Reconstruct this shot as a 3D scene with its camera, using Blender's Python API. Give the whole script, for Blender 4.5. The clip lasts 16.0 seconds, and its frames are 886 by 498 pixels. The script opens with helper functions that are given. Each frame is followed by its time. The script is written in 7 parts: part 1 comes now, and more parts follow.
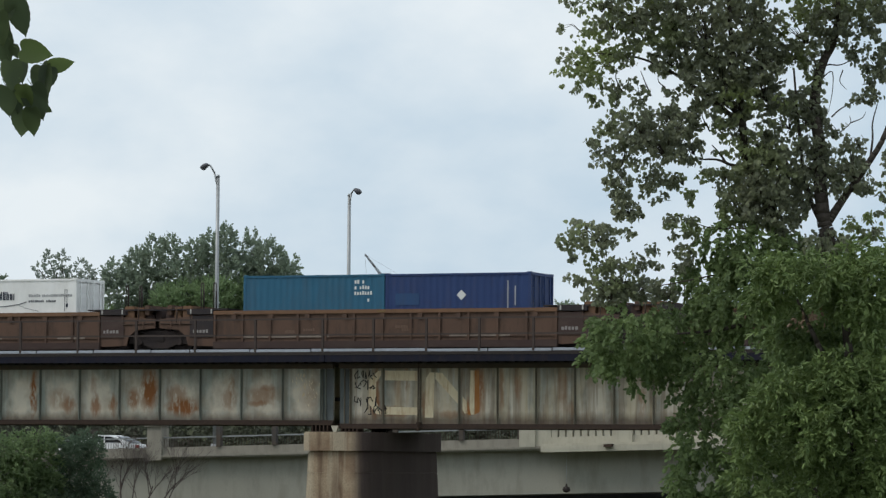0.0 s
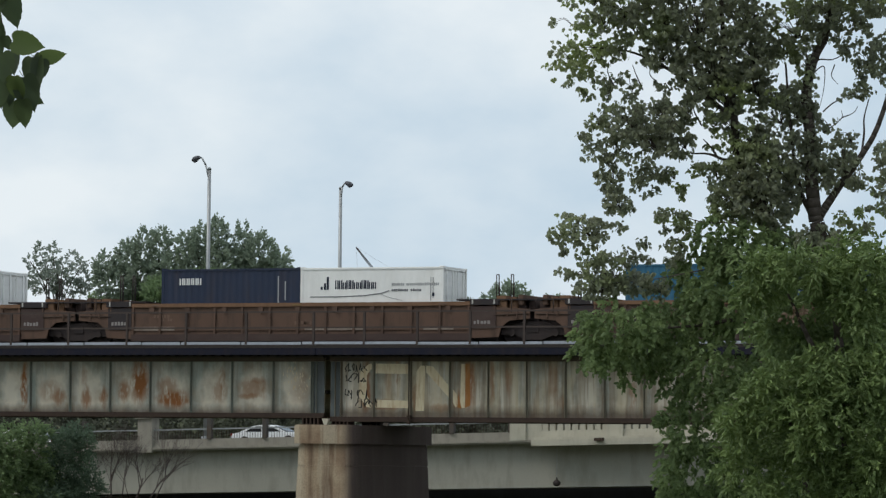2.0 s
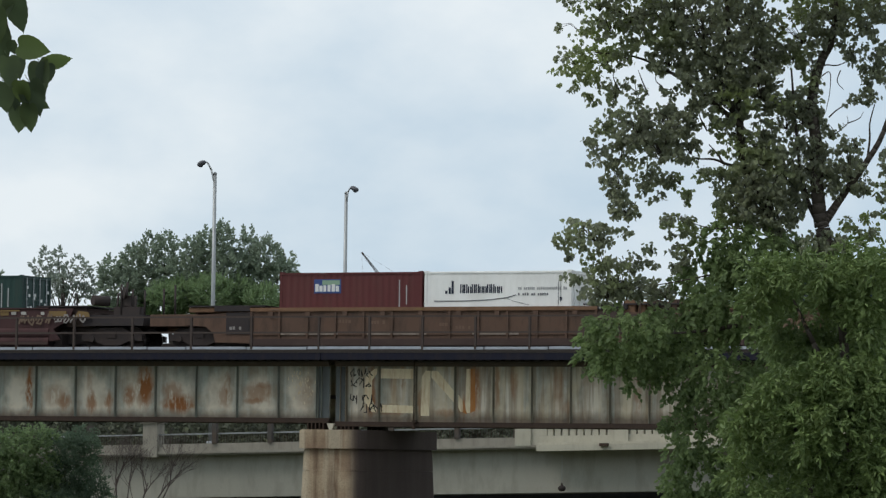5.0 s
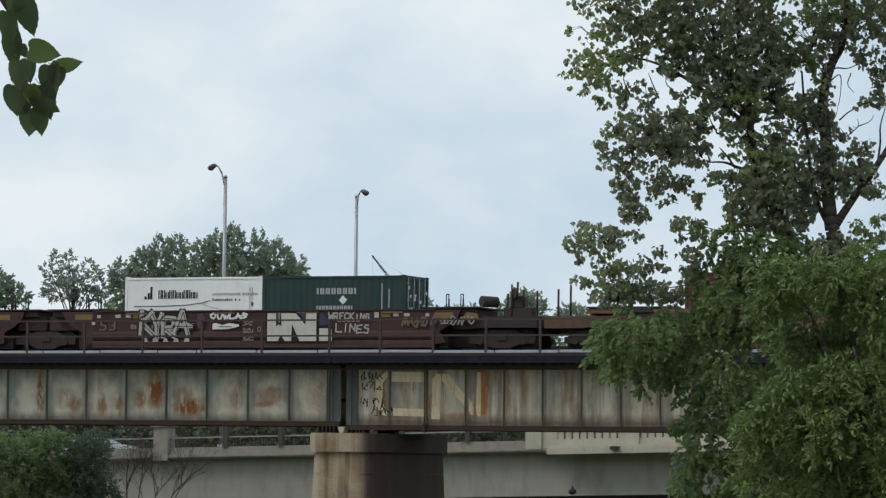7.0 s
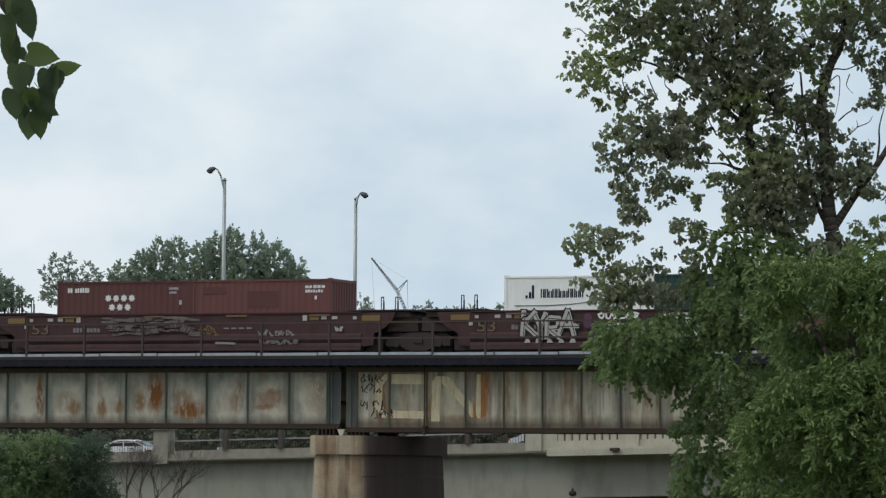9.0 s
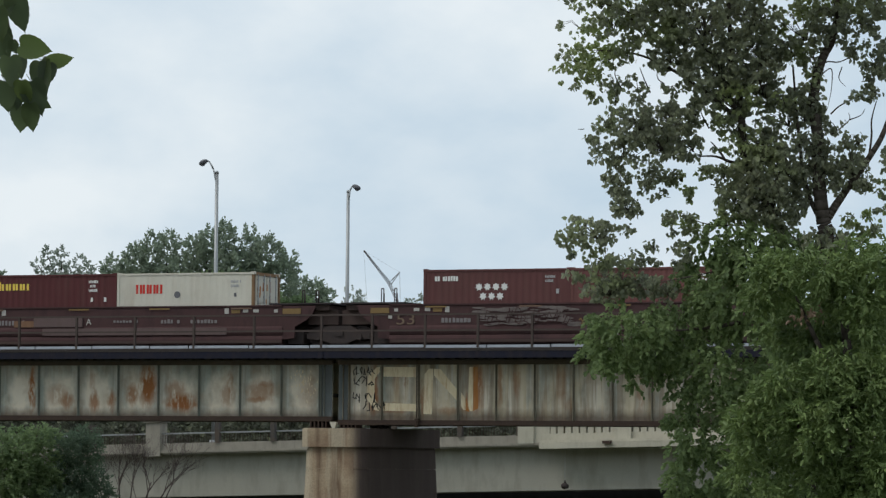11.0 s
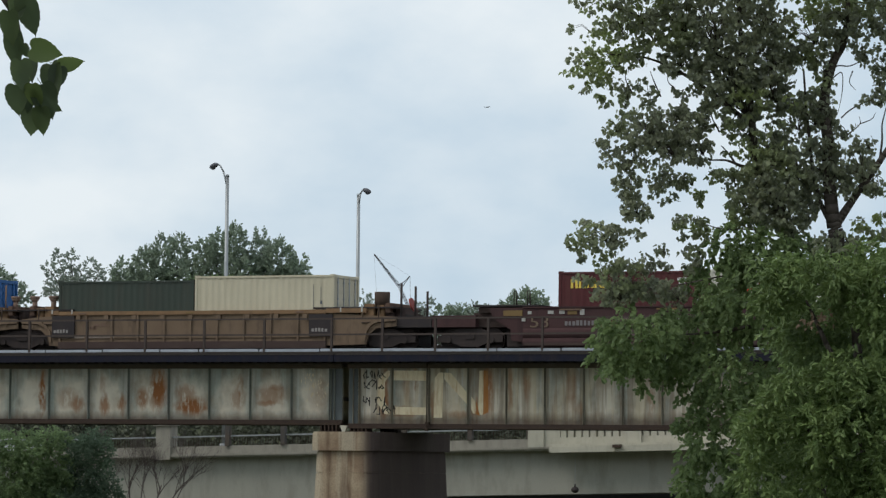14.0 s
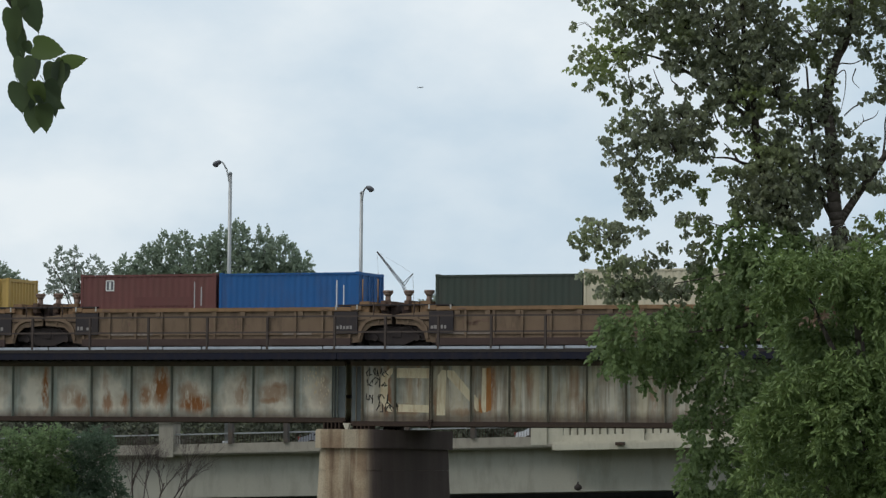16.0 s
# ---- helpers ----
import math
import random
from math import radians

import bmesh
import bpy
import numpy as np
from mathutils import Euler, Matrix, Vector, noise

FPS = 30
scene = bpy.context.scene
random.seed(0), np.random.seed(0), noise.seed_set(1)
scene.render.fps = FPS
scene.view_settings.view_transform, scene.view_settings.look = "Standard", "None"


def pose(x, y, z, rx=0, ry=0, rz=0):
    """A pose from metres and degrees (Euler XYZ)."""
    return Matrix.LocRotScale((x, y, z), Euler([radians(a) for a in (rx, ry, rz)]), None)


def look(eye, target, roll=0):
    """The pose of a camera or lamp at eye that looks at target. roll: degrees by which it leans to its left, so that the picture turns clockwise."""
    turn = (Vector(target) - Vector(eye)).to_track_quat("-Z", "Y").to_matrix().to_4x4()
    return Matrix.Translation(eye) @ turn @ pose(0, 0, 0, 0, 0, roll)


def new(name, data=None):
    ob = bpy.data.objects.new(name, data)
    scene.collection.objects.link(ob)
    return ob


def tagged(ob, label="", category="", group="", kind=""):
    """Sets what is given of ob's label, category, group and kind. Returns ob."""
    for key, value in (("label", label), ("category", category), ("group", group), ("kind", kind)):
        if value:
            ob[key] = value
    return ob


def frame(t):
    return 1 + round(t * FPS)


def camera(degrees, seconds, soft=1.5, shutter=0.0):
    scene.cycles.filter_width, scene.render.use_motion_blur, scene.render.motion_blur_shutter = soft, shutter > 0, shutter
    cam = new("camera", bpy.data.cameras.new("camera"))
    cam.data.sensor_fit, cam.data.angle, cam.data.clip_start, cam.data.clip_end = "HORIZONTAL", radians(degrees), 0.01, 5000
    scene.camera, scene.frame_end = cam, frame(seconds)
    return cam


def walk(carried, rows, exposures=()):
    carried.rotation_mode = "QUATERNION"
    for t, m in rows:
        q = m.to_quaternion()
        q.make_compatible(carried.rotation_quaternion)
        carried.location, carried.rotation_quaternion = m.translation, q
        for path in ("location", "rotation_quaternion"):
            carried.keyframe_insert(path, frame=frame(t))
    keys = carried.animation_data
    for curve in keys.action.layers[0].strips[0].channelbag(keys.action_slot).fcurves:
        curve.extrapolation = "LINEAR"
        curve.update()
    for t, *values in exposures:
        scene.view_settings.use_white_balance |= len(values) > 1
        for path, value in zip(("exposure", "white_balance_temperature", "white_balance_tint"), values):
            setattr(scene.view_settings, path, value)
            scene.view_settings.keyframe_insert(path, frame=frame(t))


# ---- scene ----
EYE = Vector((0, 0, 6))


def aim(yaw, pitch, roll):
    """The camera's pose: yaw to the left of the bridge's normal, pitch upwards, roll clockwise."""
    a, b = radians(yaw), radians(pitch)
    return look(EYE, EYE + Vector((-math.sin(a) * math.cos(b), math.cos(a) * math.cos(b), math.sin(b))), roll)


cam = camera(13.664, 16.0, soft=1.35)
walk(cam, [
    (0.0, aim(22.305, 3.370, 0.407)),
    (0.5, aim(22.265, 3.273, 0.575)),
    (1.0, aim(22.214, 3.223, 0.674)),
    (1.5, aim(22.180, 3.238, 0.634)),
    (2.0, aim(22.167, 3.267, 0.602)),
    (2.5, aim(22.133, 3.265, 0.610)),
    (3.0, aim(22.113, 3.256, 0.615)),
    (3.5, aim(22.121, 3.299, 0.695)),
    (4.0, aim(22.150, 3.318, 0.747)),
    (6.5, aim(22.422, 3.391, 0.579)),
    (7.0, aim(22.416, 3.393, 0.668)),
    (7.5, aim(22.422, 3.411, 0.628)),
    (8.0, aim(22.434, 3.438, 0.517)),
    (8.5, aim(22.411, 3.451, 0.417)),
    (9.0, aim(22.406, 3.427, 0.485)),
    (11.5, aim(22.273, 3.304, 0.494)),
    (12.0, aim(22.299, 3.328, 0.543)),
    (12.5, aim(22.326, 3.322, 0.516)),
    (13.0, aim(22.342, 3.307, 0.520)),
    (13.5, aim(22.380, 3.335, 0.556)),
    (14.0, aim(22.447, 3.370, 0.552)),
    (14.5, aim(22.495, 3.411, 0.453)),
    (15.0, aim(22.526, 3.432, 0.441)),
    (15.5, aim(22.525, 3.390, 0.492)),
    (16.0, aim(22.493, 3.332, 0.570)),
])

# ---- world and sun: a bright overcast day ----
world = bpy.data.worlds.new("overcast_sky")
scene.world = world
world.use_nodes = True
wn, wl = world.node_tree.nodes, world.node_tree.links
wn.clear()
w_out = wn.new("ShaderNodeOutputWorld")
w_mix = wn.new("ShaderNodeMixShader")
w_sky = wn.new("ShaderNodeTexSky")
w_sky.sky_type, w_sky.sun_disc = "NISHITA", False
w_sky.sun_elevation, w_sky.sun_rotation = radians(55), radians(-120)
w_b1, w_b2 = wn.new("ShaderNodeBackground"), wn.new("ShaderNodeBackground")
w_b1.inputs[1].default_value = 0.1
w_co = wn.new("ShaderNodeTexCoord")
w_map = wn.new("ShaderNodeMapping")
w_map.inputs["Scale"].default_value = (1, 1, 1.7)
w_n = wn.new("ShaderNodeTexNoise")
w_n.inputs["Scale"].default_value, w_n.inputs["Detail"].default_value, w_n.inputs["Roughness"].default_value = 9, 6, 0.52
w_r = wn.new("ShaderNodeValToRGB")
w_r.color_ramp.elements[0].position, w_r.color_ramp.elements[1].position = 0.36, 0.64
w_r.color_ramp.elements[0].color = (0.54, 0.67, 0.785, 1)
w_r.color_ramp.elements[1].color = (0.82, 0.885, 0.925, 1)
w_b2.inputs[1].default_value = 1.0
w_mix.inputs[0].default_value = 0.95
wl.new(w_co.outputs["Generated"], w_map.inputs[0])
wl.new(w_map.outputs[0], w_n.inputs["Vector"])
wl.new(w_n.outputs["Fac"], w_r.inputs[0])
wl.new(w_r.outputs[0], w_b2.inputs[0])
wl.new(w_sky.outputs[0], w_b1.inputs[0])
wl.new(w_b1.outputs[0], w_mix.inputs[1])
wl.new(w_b2.outputs[0], w_mix.inputs[2])
wl.new(w_mix.outputs[0], w_out.inputs[0])

sun_data = bpy.data.lights.new("sun", "SUN")
sun_data.energy, sun_data.angle, sun_data.color = 1.5, radians(25), (1, 0.97, 0.92)
sun = new("sun", sun_data)
sun.matrix_world = look((0, 0, 60), (38, 30, 0))
scene.view_settings.exposure = 0


# ---- materials ----
def nodes_of(name):
    m = bpy.data.materials.new(name)
    m.use_nodes = True
    nt = m.node_tree
    return m, nt, nt.nodes, nt.links, nt.nodes["Principled BSDF"]


def coords(nt, stretch=(1, 1, 1), world_space=False, per_object=True):
    n, l = nt.nodes, nt.links
    mp = n.new("ShaderNodeMapping")
    mp.inputs["Scale"].default_value = stretch
    if world_space:
        l.new(n.new("ShaderNodeNewGeometry").outputs["Position"], mp.inputs[0])
    else:
        l.new(n.new("ShaderNodeTexCoord").outputs["Object"], mp.inputs[0])
        if per_object:
            mul = n.new("ShaderNodeMath")
            mul.operation = "MULTIPLY"
            mul.inputs[1].default_value = 37.0
            l.new(n.new("ShaderNodeObjectInfo").outputs["Random"], mul.inputs[0])
            l.new(mul.outputs[0], mp.inputs["Location"])
    return mp.outputs[0]


def noise_fac(nt, vec, scale, detail=4, lo=0.4, hi=0.6, rough=0.55):
    n, l = nt.nodes, nt.links
    t = n.new("ShaderNodeTexNoise")
    t.inputs["Scale"].default_value, t.inputs["Detail"].default_value, t.inputs["Roughness"].default_value = scale, detail, rough
    l.new(vec, t.inputs["Vector"])
    r = n.new("ShaderNodeMapRange")
    r.inputs["From Min"].default_value, r.inputs["From Max"].default_value = lo, hi
    l.new(t.outputs["Fac"], r.inputs["Value"])
    return r.outputs[0]


def mixed(nt, fac, a, b):
    m = nt.nodes.new("ShaderNodeMix")
    m.data_type = "RGBA"
    for v, s in ((fac, m.inputs[0]), (a, m.inputs[6]), (b, m.inputs[7])):
        if isinstance(v, (int, float)):
            s.default_value = v
        elif isinstance(v, tuple):
            s.default_value = (*v[:3], 1)
        else:
            nt.links.new(v, s)
    return m.outputs[2]


def scaled(nt, v, k):
    m = nt.nodes.new("ShaderNodeMath")
    m.operation = "MULTIPLY"
    nt.links.new(v, m.inputs[0])
    m.inputs[1].default_value = k
    return m.outputs[0]


def bumped(nt, bsdf, fac, strength=0.3, distance=0.01):
    b = nt.nodes.new("ShaderNodeBump")
    b.inputs["Strength"].default_value, b.inputs["Distance"].default_value = strength, distance
    nt.links.new(fac, b.inputs["Height"])
    nt.links.new(b.outputs[0], bsdf.inputs["Normal"])


def surface(name, base, second=None, dirt=(0.06, 0.045, 0.035), rough=0.65, metal=0.0, scale=2.0, fine=25.0, dirt_amount=0.35,
            second_amount=0.5, streak=(1, 1, 0.25), bump=0.2, world_space=False, gloss=0.2):
    """Weathered paint, concrete or metal: base and second tone, dirt in upright streaks, fine grain."""
    m, nt, n, l, bs = nodes_of(name)
    v = coords(nt, (1, 1, 1), world_space)
    vs = coords(nt, streak, world_space)
    second = second or tuple(c * 0.72 for c in base)
    c = mixed(nt, scaled(nt, noise_fac(nt, v, scale, 5, 0.35, 0.7), second_amount), base, second)
    c = mixed(nt, scaled(nt, noise_fac(nt, vs, scale * 2.3, 6, 0.48, 0.75, 0.65), dirt_amount), c, dirt)
    g = noise_fac(nt, v, fine, 3, 0.3, 0.7)
    c = mixed(nt, scaled(nt, g, 0.18), c, tuple(x * 0.6 for x in base))
    l.new(c, bs.inputs["Base Color"])
    bs.inputs["Roughness"].default_value, bs.inputs["Metallic"].default_value = rough, metal
    bs.inputs["Specular IOR Level"].default_value = gloss
    if bump:
        bumped(nt, bs, g, bump, 0.006)
    return m


def plain(name, base, rough=0.6, metal=0.0, gloss=0.2):
    m, nt, n, l, bs = nodes_of(name)
    g = noise_fac(nt, coords(nt), 18, 3, 0.3, 0.7)
    l.new(mixed(nt, scaled(nt, g, 0.3), base, tuple(c * 0.7 for c in base)), bs.inputs["Base Color"])
    bs.inputs["Roughness"].default_value, bs.inputs["Metallic"].default_value = rough, metal
    bs.inputs["Specular IOR Level"].default_value = gloss
    return m


def foliage(name, dark, light, rough=0.5, through_light=0.35, patch=0.9, shade=0.5, old=None):
    """Leaves, each with a tone of its own, that let some light through."""
    m, nt, n, l, bs = nodes_of(name)
    rnd = n.new("ShaderNodeNewGeometry").outputs["Random Per Island"]
    c = mixed(nt, rnd, dark, light)
    big = noise_fac(nt, coords(nt, world_space=True), patch, 3, 0.40, 0.62)
    deep = (dark[0] * 0.62, dark[1] * 0.64, dark[2] * 0.7)
    c = mixed(nt, scaled(nt, big, shade), c, deep)
    if old:
        c = mixed(nt, scaled(nt, noise_fac(nt, coords(nt, world_space=True), patch * 0.8, 2, 0.54, 0.66), 0.7), c, old)
    l.new(c, bs.inputs["Base Color"])
    bs.inputs["Roughness"].default_value = rough
    bs.inputs["Specular IOR Level"].default_value = 0.3
    tr = n.new("ShaderNodeBsdfTranslucent")
    l.new(c, tr.inputs["Color"])
    mx = n.new("ShaderNodeMixShader")
    mx.inputs[0].default_value = through_light
    l.new(bs.outputs[0], mx.inputs[1])
    l.new(tr.outputs[0], mx.inputs[2])
    l.new(mx.outputs[0], n["Material Output"].inputs["Surface"])
    return m


def stained_girder(name, stains, grime=0.3, pale=0.88, after=0.0):
    """Faded grey-green girder paint with rust streaks, a rusty foot and rust patches (x, z, half width, half height, strength)."""
    m, nt, n, l, bs = nodes_of(name)
    v = coords(nt, (1, 1, 1), True)
    streak = coords(nt, (1, 1, 0.06), True)
    soft = coords(nt, (1, 1, 0.35), True)
    c = mixed(nt, noise_fac(nt, soft, 1.15, 4, 0.36, 0.62), (0.31, 0.33, 0.285), (0.47, 0.445, 0.375))
    # paler cream in the open middle of each panel, with a wavering edge
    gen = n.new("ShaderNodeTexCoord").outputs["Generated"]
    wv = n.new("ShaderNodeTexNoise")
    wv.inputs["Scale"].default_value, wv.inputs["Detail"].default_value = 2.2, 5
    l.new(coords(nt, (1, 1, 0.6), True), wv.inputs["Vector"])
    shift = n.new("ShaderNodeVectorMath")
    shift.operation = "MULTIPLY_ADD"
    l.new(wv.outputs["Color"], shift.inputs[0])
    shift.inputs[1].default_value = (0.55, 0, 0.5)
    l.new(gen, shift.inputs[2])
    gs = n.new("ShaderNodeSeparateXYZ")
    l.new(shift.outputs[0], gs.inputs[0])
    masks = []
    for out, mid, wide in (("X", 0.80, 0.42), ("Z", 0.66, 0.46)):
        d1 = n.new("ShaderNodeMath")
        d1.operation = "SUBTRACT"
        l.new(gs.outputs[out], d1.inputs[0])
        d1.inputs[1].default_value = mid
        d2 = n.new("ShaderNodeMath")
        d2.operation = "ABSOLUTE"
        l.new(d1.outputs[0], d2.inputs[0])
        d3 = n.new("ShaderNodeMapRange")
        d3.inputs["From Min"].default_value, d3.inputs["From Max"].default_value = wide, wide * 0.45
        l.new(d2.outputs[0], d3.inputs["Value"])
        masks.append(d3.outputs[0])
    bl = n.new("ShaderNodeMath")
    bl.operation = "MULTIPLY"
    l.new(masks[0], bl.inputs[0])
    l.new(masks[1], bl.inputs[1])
    c = mixed(nt, scaled(nt, noise_fac(nt, streak, 3.0, 6, 0.47, 0.58), grime), c, (0.11, 0.078, 0.048))
    c = mixed(nt, scaled(nt, noise_fac(nt, streak, 6.5, 6, 0.52, 0.62), grime * 0.7), c, (0.24, 0.125, 0.05))
    c = mixed(nt, scaled(nt, noise_fac(nt, v, 12, 5, 0.5, 0.75), 0.35), c, (0.22, 0.20, 0.155))
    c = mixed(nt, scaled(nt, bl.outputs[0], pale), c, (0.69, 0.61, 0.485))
    c = mixed(nt, scaled(nt, noise_fac(nt, v, 1.7, 5, 0.45, 0.7), 0.4), c, (0.27, 0.18, 0.105))
    if after:
        c = mixed(nt, scaled(nt, noise_fac(nt, streak, 2.4, 5, 0.46, 0.56), after * 0.6), c, (0.15, 0.125, 0.082))
        c = mixed(nt, scaled(nt, noise_fac(nt, coords(nt, (1, 1, 0.05), True), 5.2, 6, 0.50, 0.58), after * 0.75), c, (0.19, 0.112, 0.057))
        c = mixed(nt, scaled(nt, noise_fac(nt, coords(nt, (1.1, 1, 0.14), True), 2.3, 6, 0.48, 0.60), after * 0.95), c, (0.60, 0.50, 0.34))
    fine = noise_fac(nt, coords(nt, (1, 1, 0.35), True), 5.0, 7, 0.34, 0.50, 0.65)
    sep = n.new("ShaderNodeSeparateXYZ")
    wob = n.new("ShaderNodeTexNoise")
    wob.inputs["Scale"].default_value, wob.inputs["Detail"].default_value = 4.0, 8
    l.new(coords(nt, (1, 1, 0.5), True), wob.inputs["Vector"])
    add = n.new("ShaderNodeVectorMath")
    add.operation = "MULTIPLY_ADD"
    l.new(wob.outputs["Color"], add.inputs[0])
    add.inputs[1].default_value = (0.32, 0, 0.32)
    l.new(v, add.inputs[2])
    l.new(add.outputs[0], sep.inputs[0])
    for x, z, hw, hh, k in stains:
        parts = []
        for out, mid, half in (("X", x + 0.16, hw), ("Z", z + 0.16, hh)):
            a = n.new("ShaderNodeMath")
            a.operation = "SUBTRACT"
            l.new(sep.outputs[out], a.inputs[0])
            a.inputs[1].default_value = mid
            b = n.new("ShaderNodeMath")
            b.operation = "DIVIDE"
            l.new(a.outputs[0], b.inputs[0])
            b.inputs[1].default_value = half
            p = n.new("ShaderNodeMath")
            p.operation = "MULTIPLY"
            l.new(b.outputs[0], p.inputs[0])
            l.new(b.outputs[0], p.inputs[1])
            parts.append(p.outputs[0])
        s = n.new("ShaderNodeMath")
        s.operation = "ADD"
        l.new(parts[0], s.inputs[0])
        l.new(parts[1], s.inputs[1])
        r = n.new("ShaderNodeMapRange")
        r.inputs["From Min"].default_value, r.inputs["From Max"].default_value = 1.3, 0.25
        l.new(s.outputs[0], r.inputs["Value"])
        both = n.new("ShaderNodeMath")
        both.operation = "MULTIPLY"
        l.new(r.outputs[0], both.inputs[0])
        l.new(fine, both.inputs[1])
        c = mixed(nt, scaled(nt, both.outputs[0], k), c, (0.27, 0.105, 0.035))
    sep2 = n.new("ShaderNodeSeparateXYZ")
    l.new(add.outputs[0], sep2.inputs[0])
    foot = n.new("ShaderNodeMapRange")
    foot.inputs["From Min"].default_value, foot.inputs["From Max"].default_value = 8.3, 7.93
    l.new(sep2.outputs["Z"], foot.inputs["Value"])
    c = mixed(nt, scaled(nt, foot.outputs[0], 0.75), c, (0.075, 0.05, 0.035))
    l.new(c, bs.inputs["Base Color"])
    bs.inputs["Roughness"].default_value = 0.75
    bs.inputs["Specular IOR Level"].default_value = 0.2
    bumped(nt, bs, noise_fac(nt, v, 9, 5, 0.3, 0.7), 0.25, 0.01)
    return m


def pier_concrete():
    """Tan concrete with brown runs, its east flank darkened black-brown for a broad seepage stain below the joint and
    for that side's shade.
    """
    m, nt, n, l, bs = nodes_of("stained_concrete")
    v, runs = coords(nt, (1, 1, 1), True), coords(nt, (1.5, 1.5, 0.1), True)
    c = mixed(nt, noise_fac(nt, v, 0.8, 5, 0.35, 0.65), (0.39, 0.305, 0.205), (0.23, 0.155, 0.10))
    c = mixed(nt, scaled(nt, noise_fac(nt, runs, 1.3, 5, 0.46, 0.62), 0.75), c, (0.105, 0.06, 0.038))
    c = mixed(nt, scaled(nt, noise_fac(nt, runs, 1.1, 5, 0.46, 0.58), 0.7), c, (0.45, 0.385, 0.28))
    ob = n.new("ShaderNodeTexCoord").outputs["Object"]
    wob = n.new("ShaderNodeTexNoise")
    wob.inputs["Scale"].default_value = 1.2
    l.new(runs, wob.inputs["Vector"])
    mx = n.new("ShaderNodeVectorMath")
    mx.operation = "MULTIPLY_ADD"
    l.new(wob.outputs["Color"], mx.inputs[0])
    mx.inputs[1].default_value = (0.5, 0, 0)
    l.new(ob, mx.inputs[2])
    sp = n.new("ShaderNodeSeparateXYZ")
    l.new(mx.outputs[0], sp.inputs[0])
    # east flank: seepage stain and the flank's shade put into one dark colour
    r = n.new("ShaderNodeMapRange")
    r.inputs["From Min"].default_value, r.inputs["From Max"].default_value = 0.88, 1.45
    l.new(sp.outputs["X"], r.inputs["Value"])
    c = mixed(nt, scaled(nt, r.outputs[0], 0.96), c, (0.052, 0.038, 0.036))
    c = mixed(nt, scaled(nt, noise_fac(nt, v, 16, 4, 0.4, 0.75), 0.35), c, (0.09, 0.07, 0.05))
    l.new(c, bs.inputs["Base Color"])
    bs.inputs["Roughness"].default_value = 0.9
    bs.inputs["Specular IOR Level"].default_value = 0.2
    bumped(nt, bs, noise_fac(nt, v, 10, 5, 0.3, 0.7), 0.3, 0.02)
    return m


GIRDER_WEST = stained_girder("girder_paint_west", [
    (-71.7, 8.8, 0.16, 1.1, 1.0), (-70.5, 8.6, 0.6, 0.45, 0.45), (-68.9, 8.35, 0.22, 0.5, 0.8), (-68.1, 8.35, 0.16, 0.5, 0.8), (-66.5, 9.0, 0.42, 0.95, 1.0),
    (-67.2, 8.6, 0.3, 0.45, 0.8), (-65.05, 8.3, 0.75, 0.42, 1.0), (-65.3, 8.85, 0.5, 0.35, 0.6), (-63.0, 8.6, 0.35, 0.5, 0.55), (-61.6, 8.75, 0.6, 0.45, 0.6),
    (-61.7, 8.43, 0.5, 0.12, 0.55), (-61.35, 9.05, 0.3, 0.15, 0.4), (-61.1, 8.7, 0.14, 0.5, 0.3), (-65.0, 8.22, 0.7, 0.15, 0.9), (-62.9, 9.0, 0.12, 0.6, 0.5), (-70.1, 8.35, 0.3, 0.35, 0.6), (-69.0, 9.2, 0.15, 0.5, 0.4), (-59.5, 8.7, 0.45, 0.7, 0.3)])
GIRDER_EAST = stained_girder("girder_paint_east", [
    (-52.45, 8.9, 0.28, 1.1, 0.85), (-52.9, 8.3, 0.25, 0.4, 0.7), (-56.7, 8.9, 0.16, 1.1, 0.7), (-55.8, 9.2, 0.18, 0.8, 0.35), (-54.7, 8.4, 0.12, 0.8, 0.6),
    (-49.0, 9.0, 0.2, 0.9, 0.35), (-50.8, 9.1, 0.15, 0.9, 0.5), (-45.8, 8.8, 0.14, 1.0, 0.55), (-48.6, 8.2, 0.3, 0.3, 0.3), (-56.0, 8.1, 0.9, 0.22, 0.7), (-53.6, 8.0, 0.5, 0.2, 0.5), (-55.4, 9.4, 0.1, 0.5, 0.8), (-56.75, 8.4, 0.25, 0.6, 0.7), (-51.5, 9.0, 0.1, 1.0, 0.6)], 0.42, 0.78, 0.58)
STIFFENER = surface("stiffener_paint", (0.20, 0.215, 0.185), (0.14, 0.125, 0.09), (0.09, 0.05, 0.03), rough=0.75, scale=1.5, dirt_amount=0.5, world_space=True)
STIFFENER_DARK = surface("sooty_blue_grey_paint", (0.125, 0.14, 0.14), (0.085, 0.085, 0.08), (0.06, 0.045, 0.04), rough=0.8, scale=1.5, dirt_amount=0.5, world_space=True)
STIFFENER_RUSTY = surface("rusty_stiffener_paint", (0.21, 0.195, 0.15), (0.16, 0.115, 0.07), (0.10, 0.055, 0.03), rough=0.8, scale=1.5, dirt_amount=0.6, world_space=True)
# near-black blue that stands for the shade below the walkway edge
BAND = surface("blue_black_shade", (0.020, 0.021, 0.033), (0.026, 0.023, 0.027), rough=0.9, scale=2, gloss=0.05)
GIRDER_DARK = surface("dark_girder_steel", (0.075, 0.07, 0.065), (0.12, 0.075, 0.045), rough=0.8)
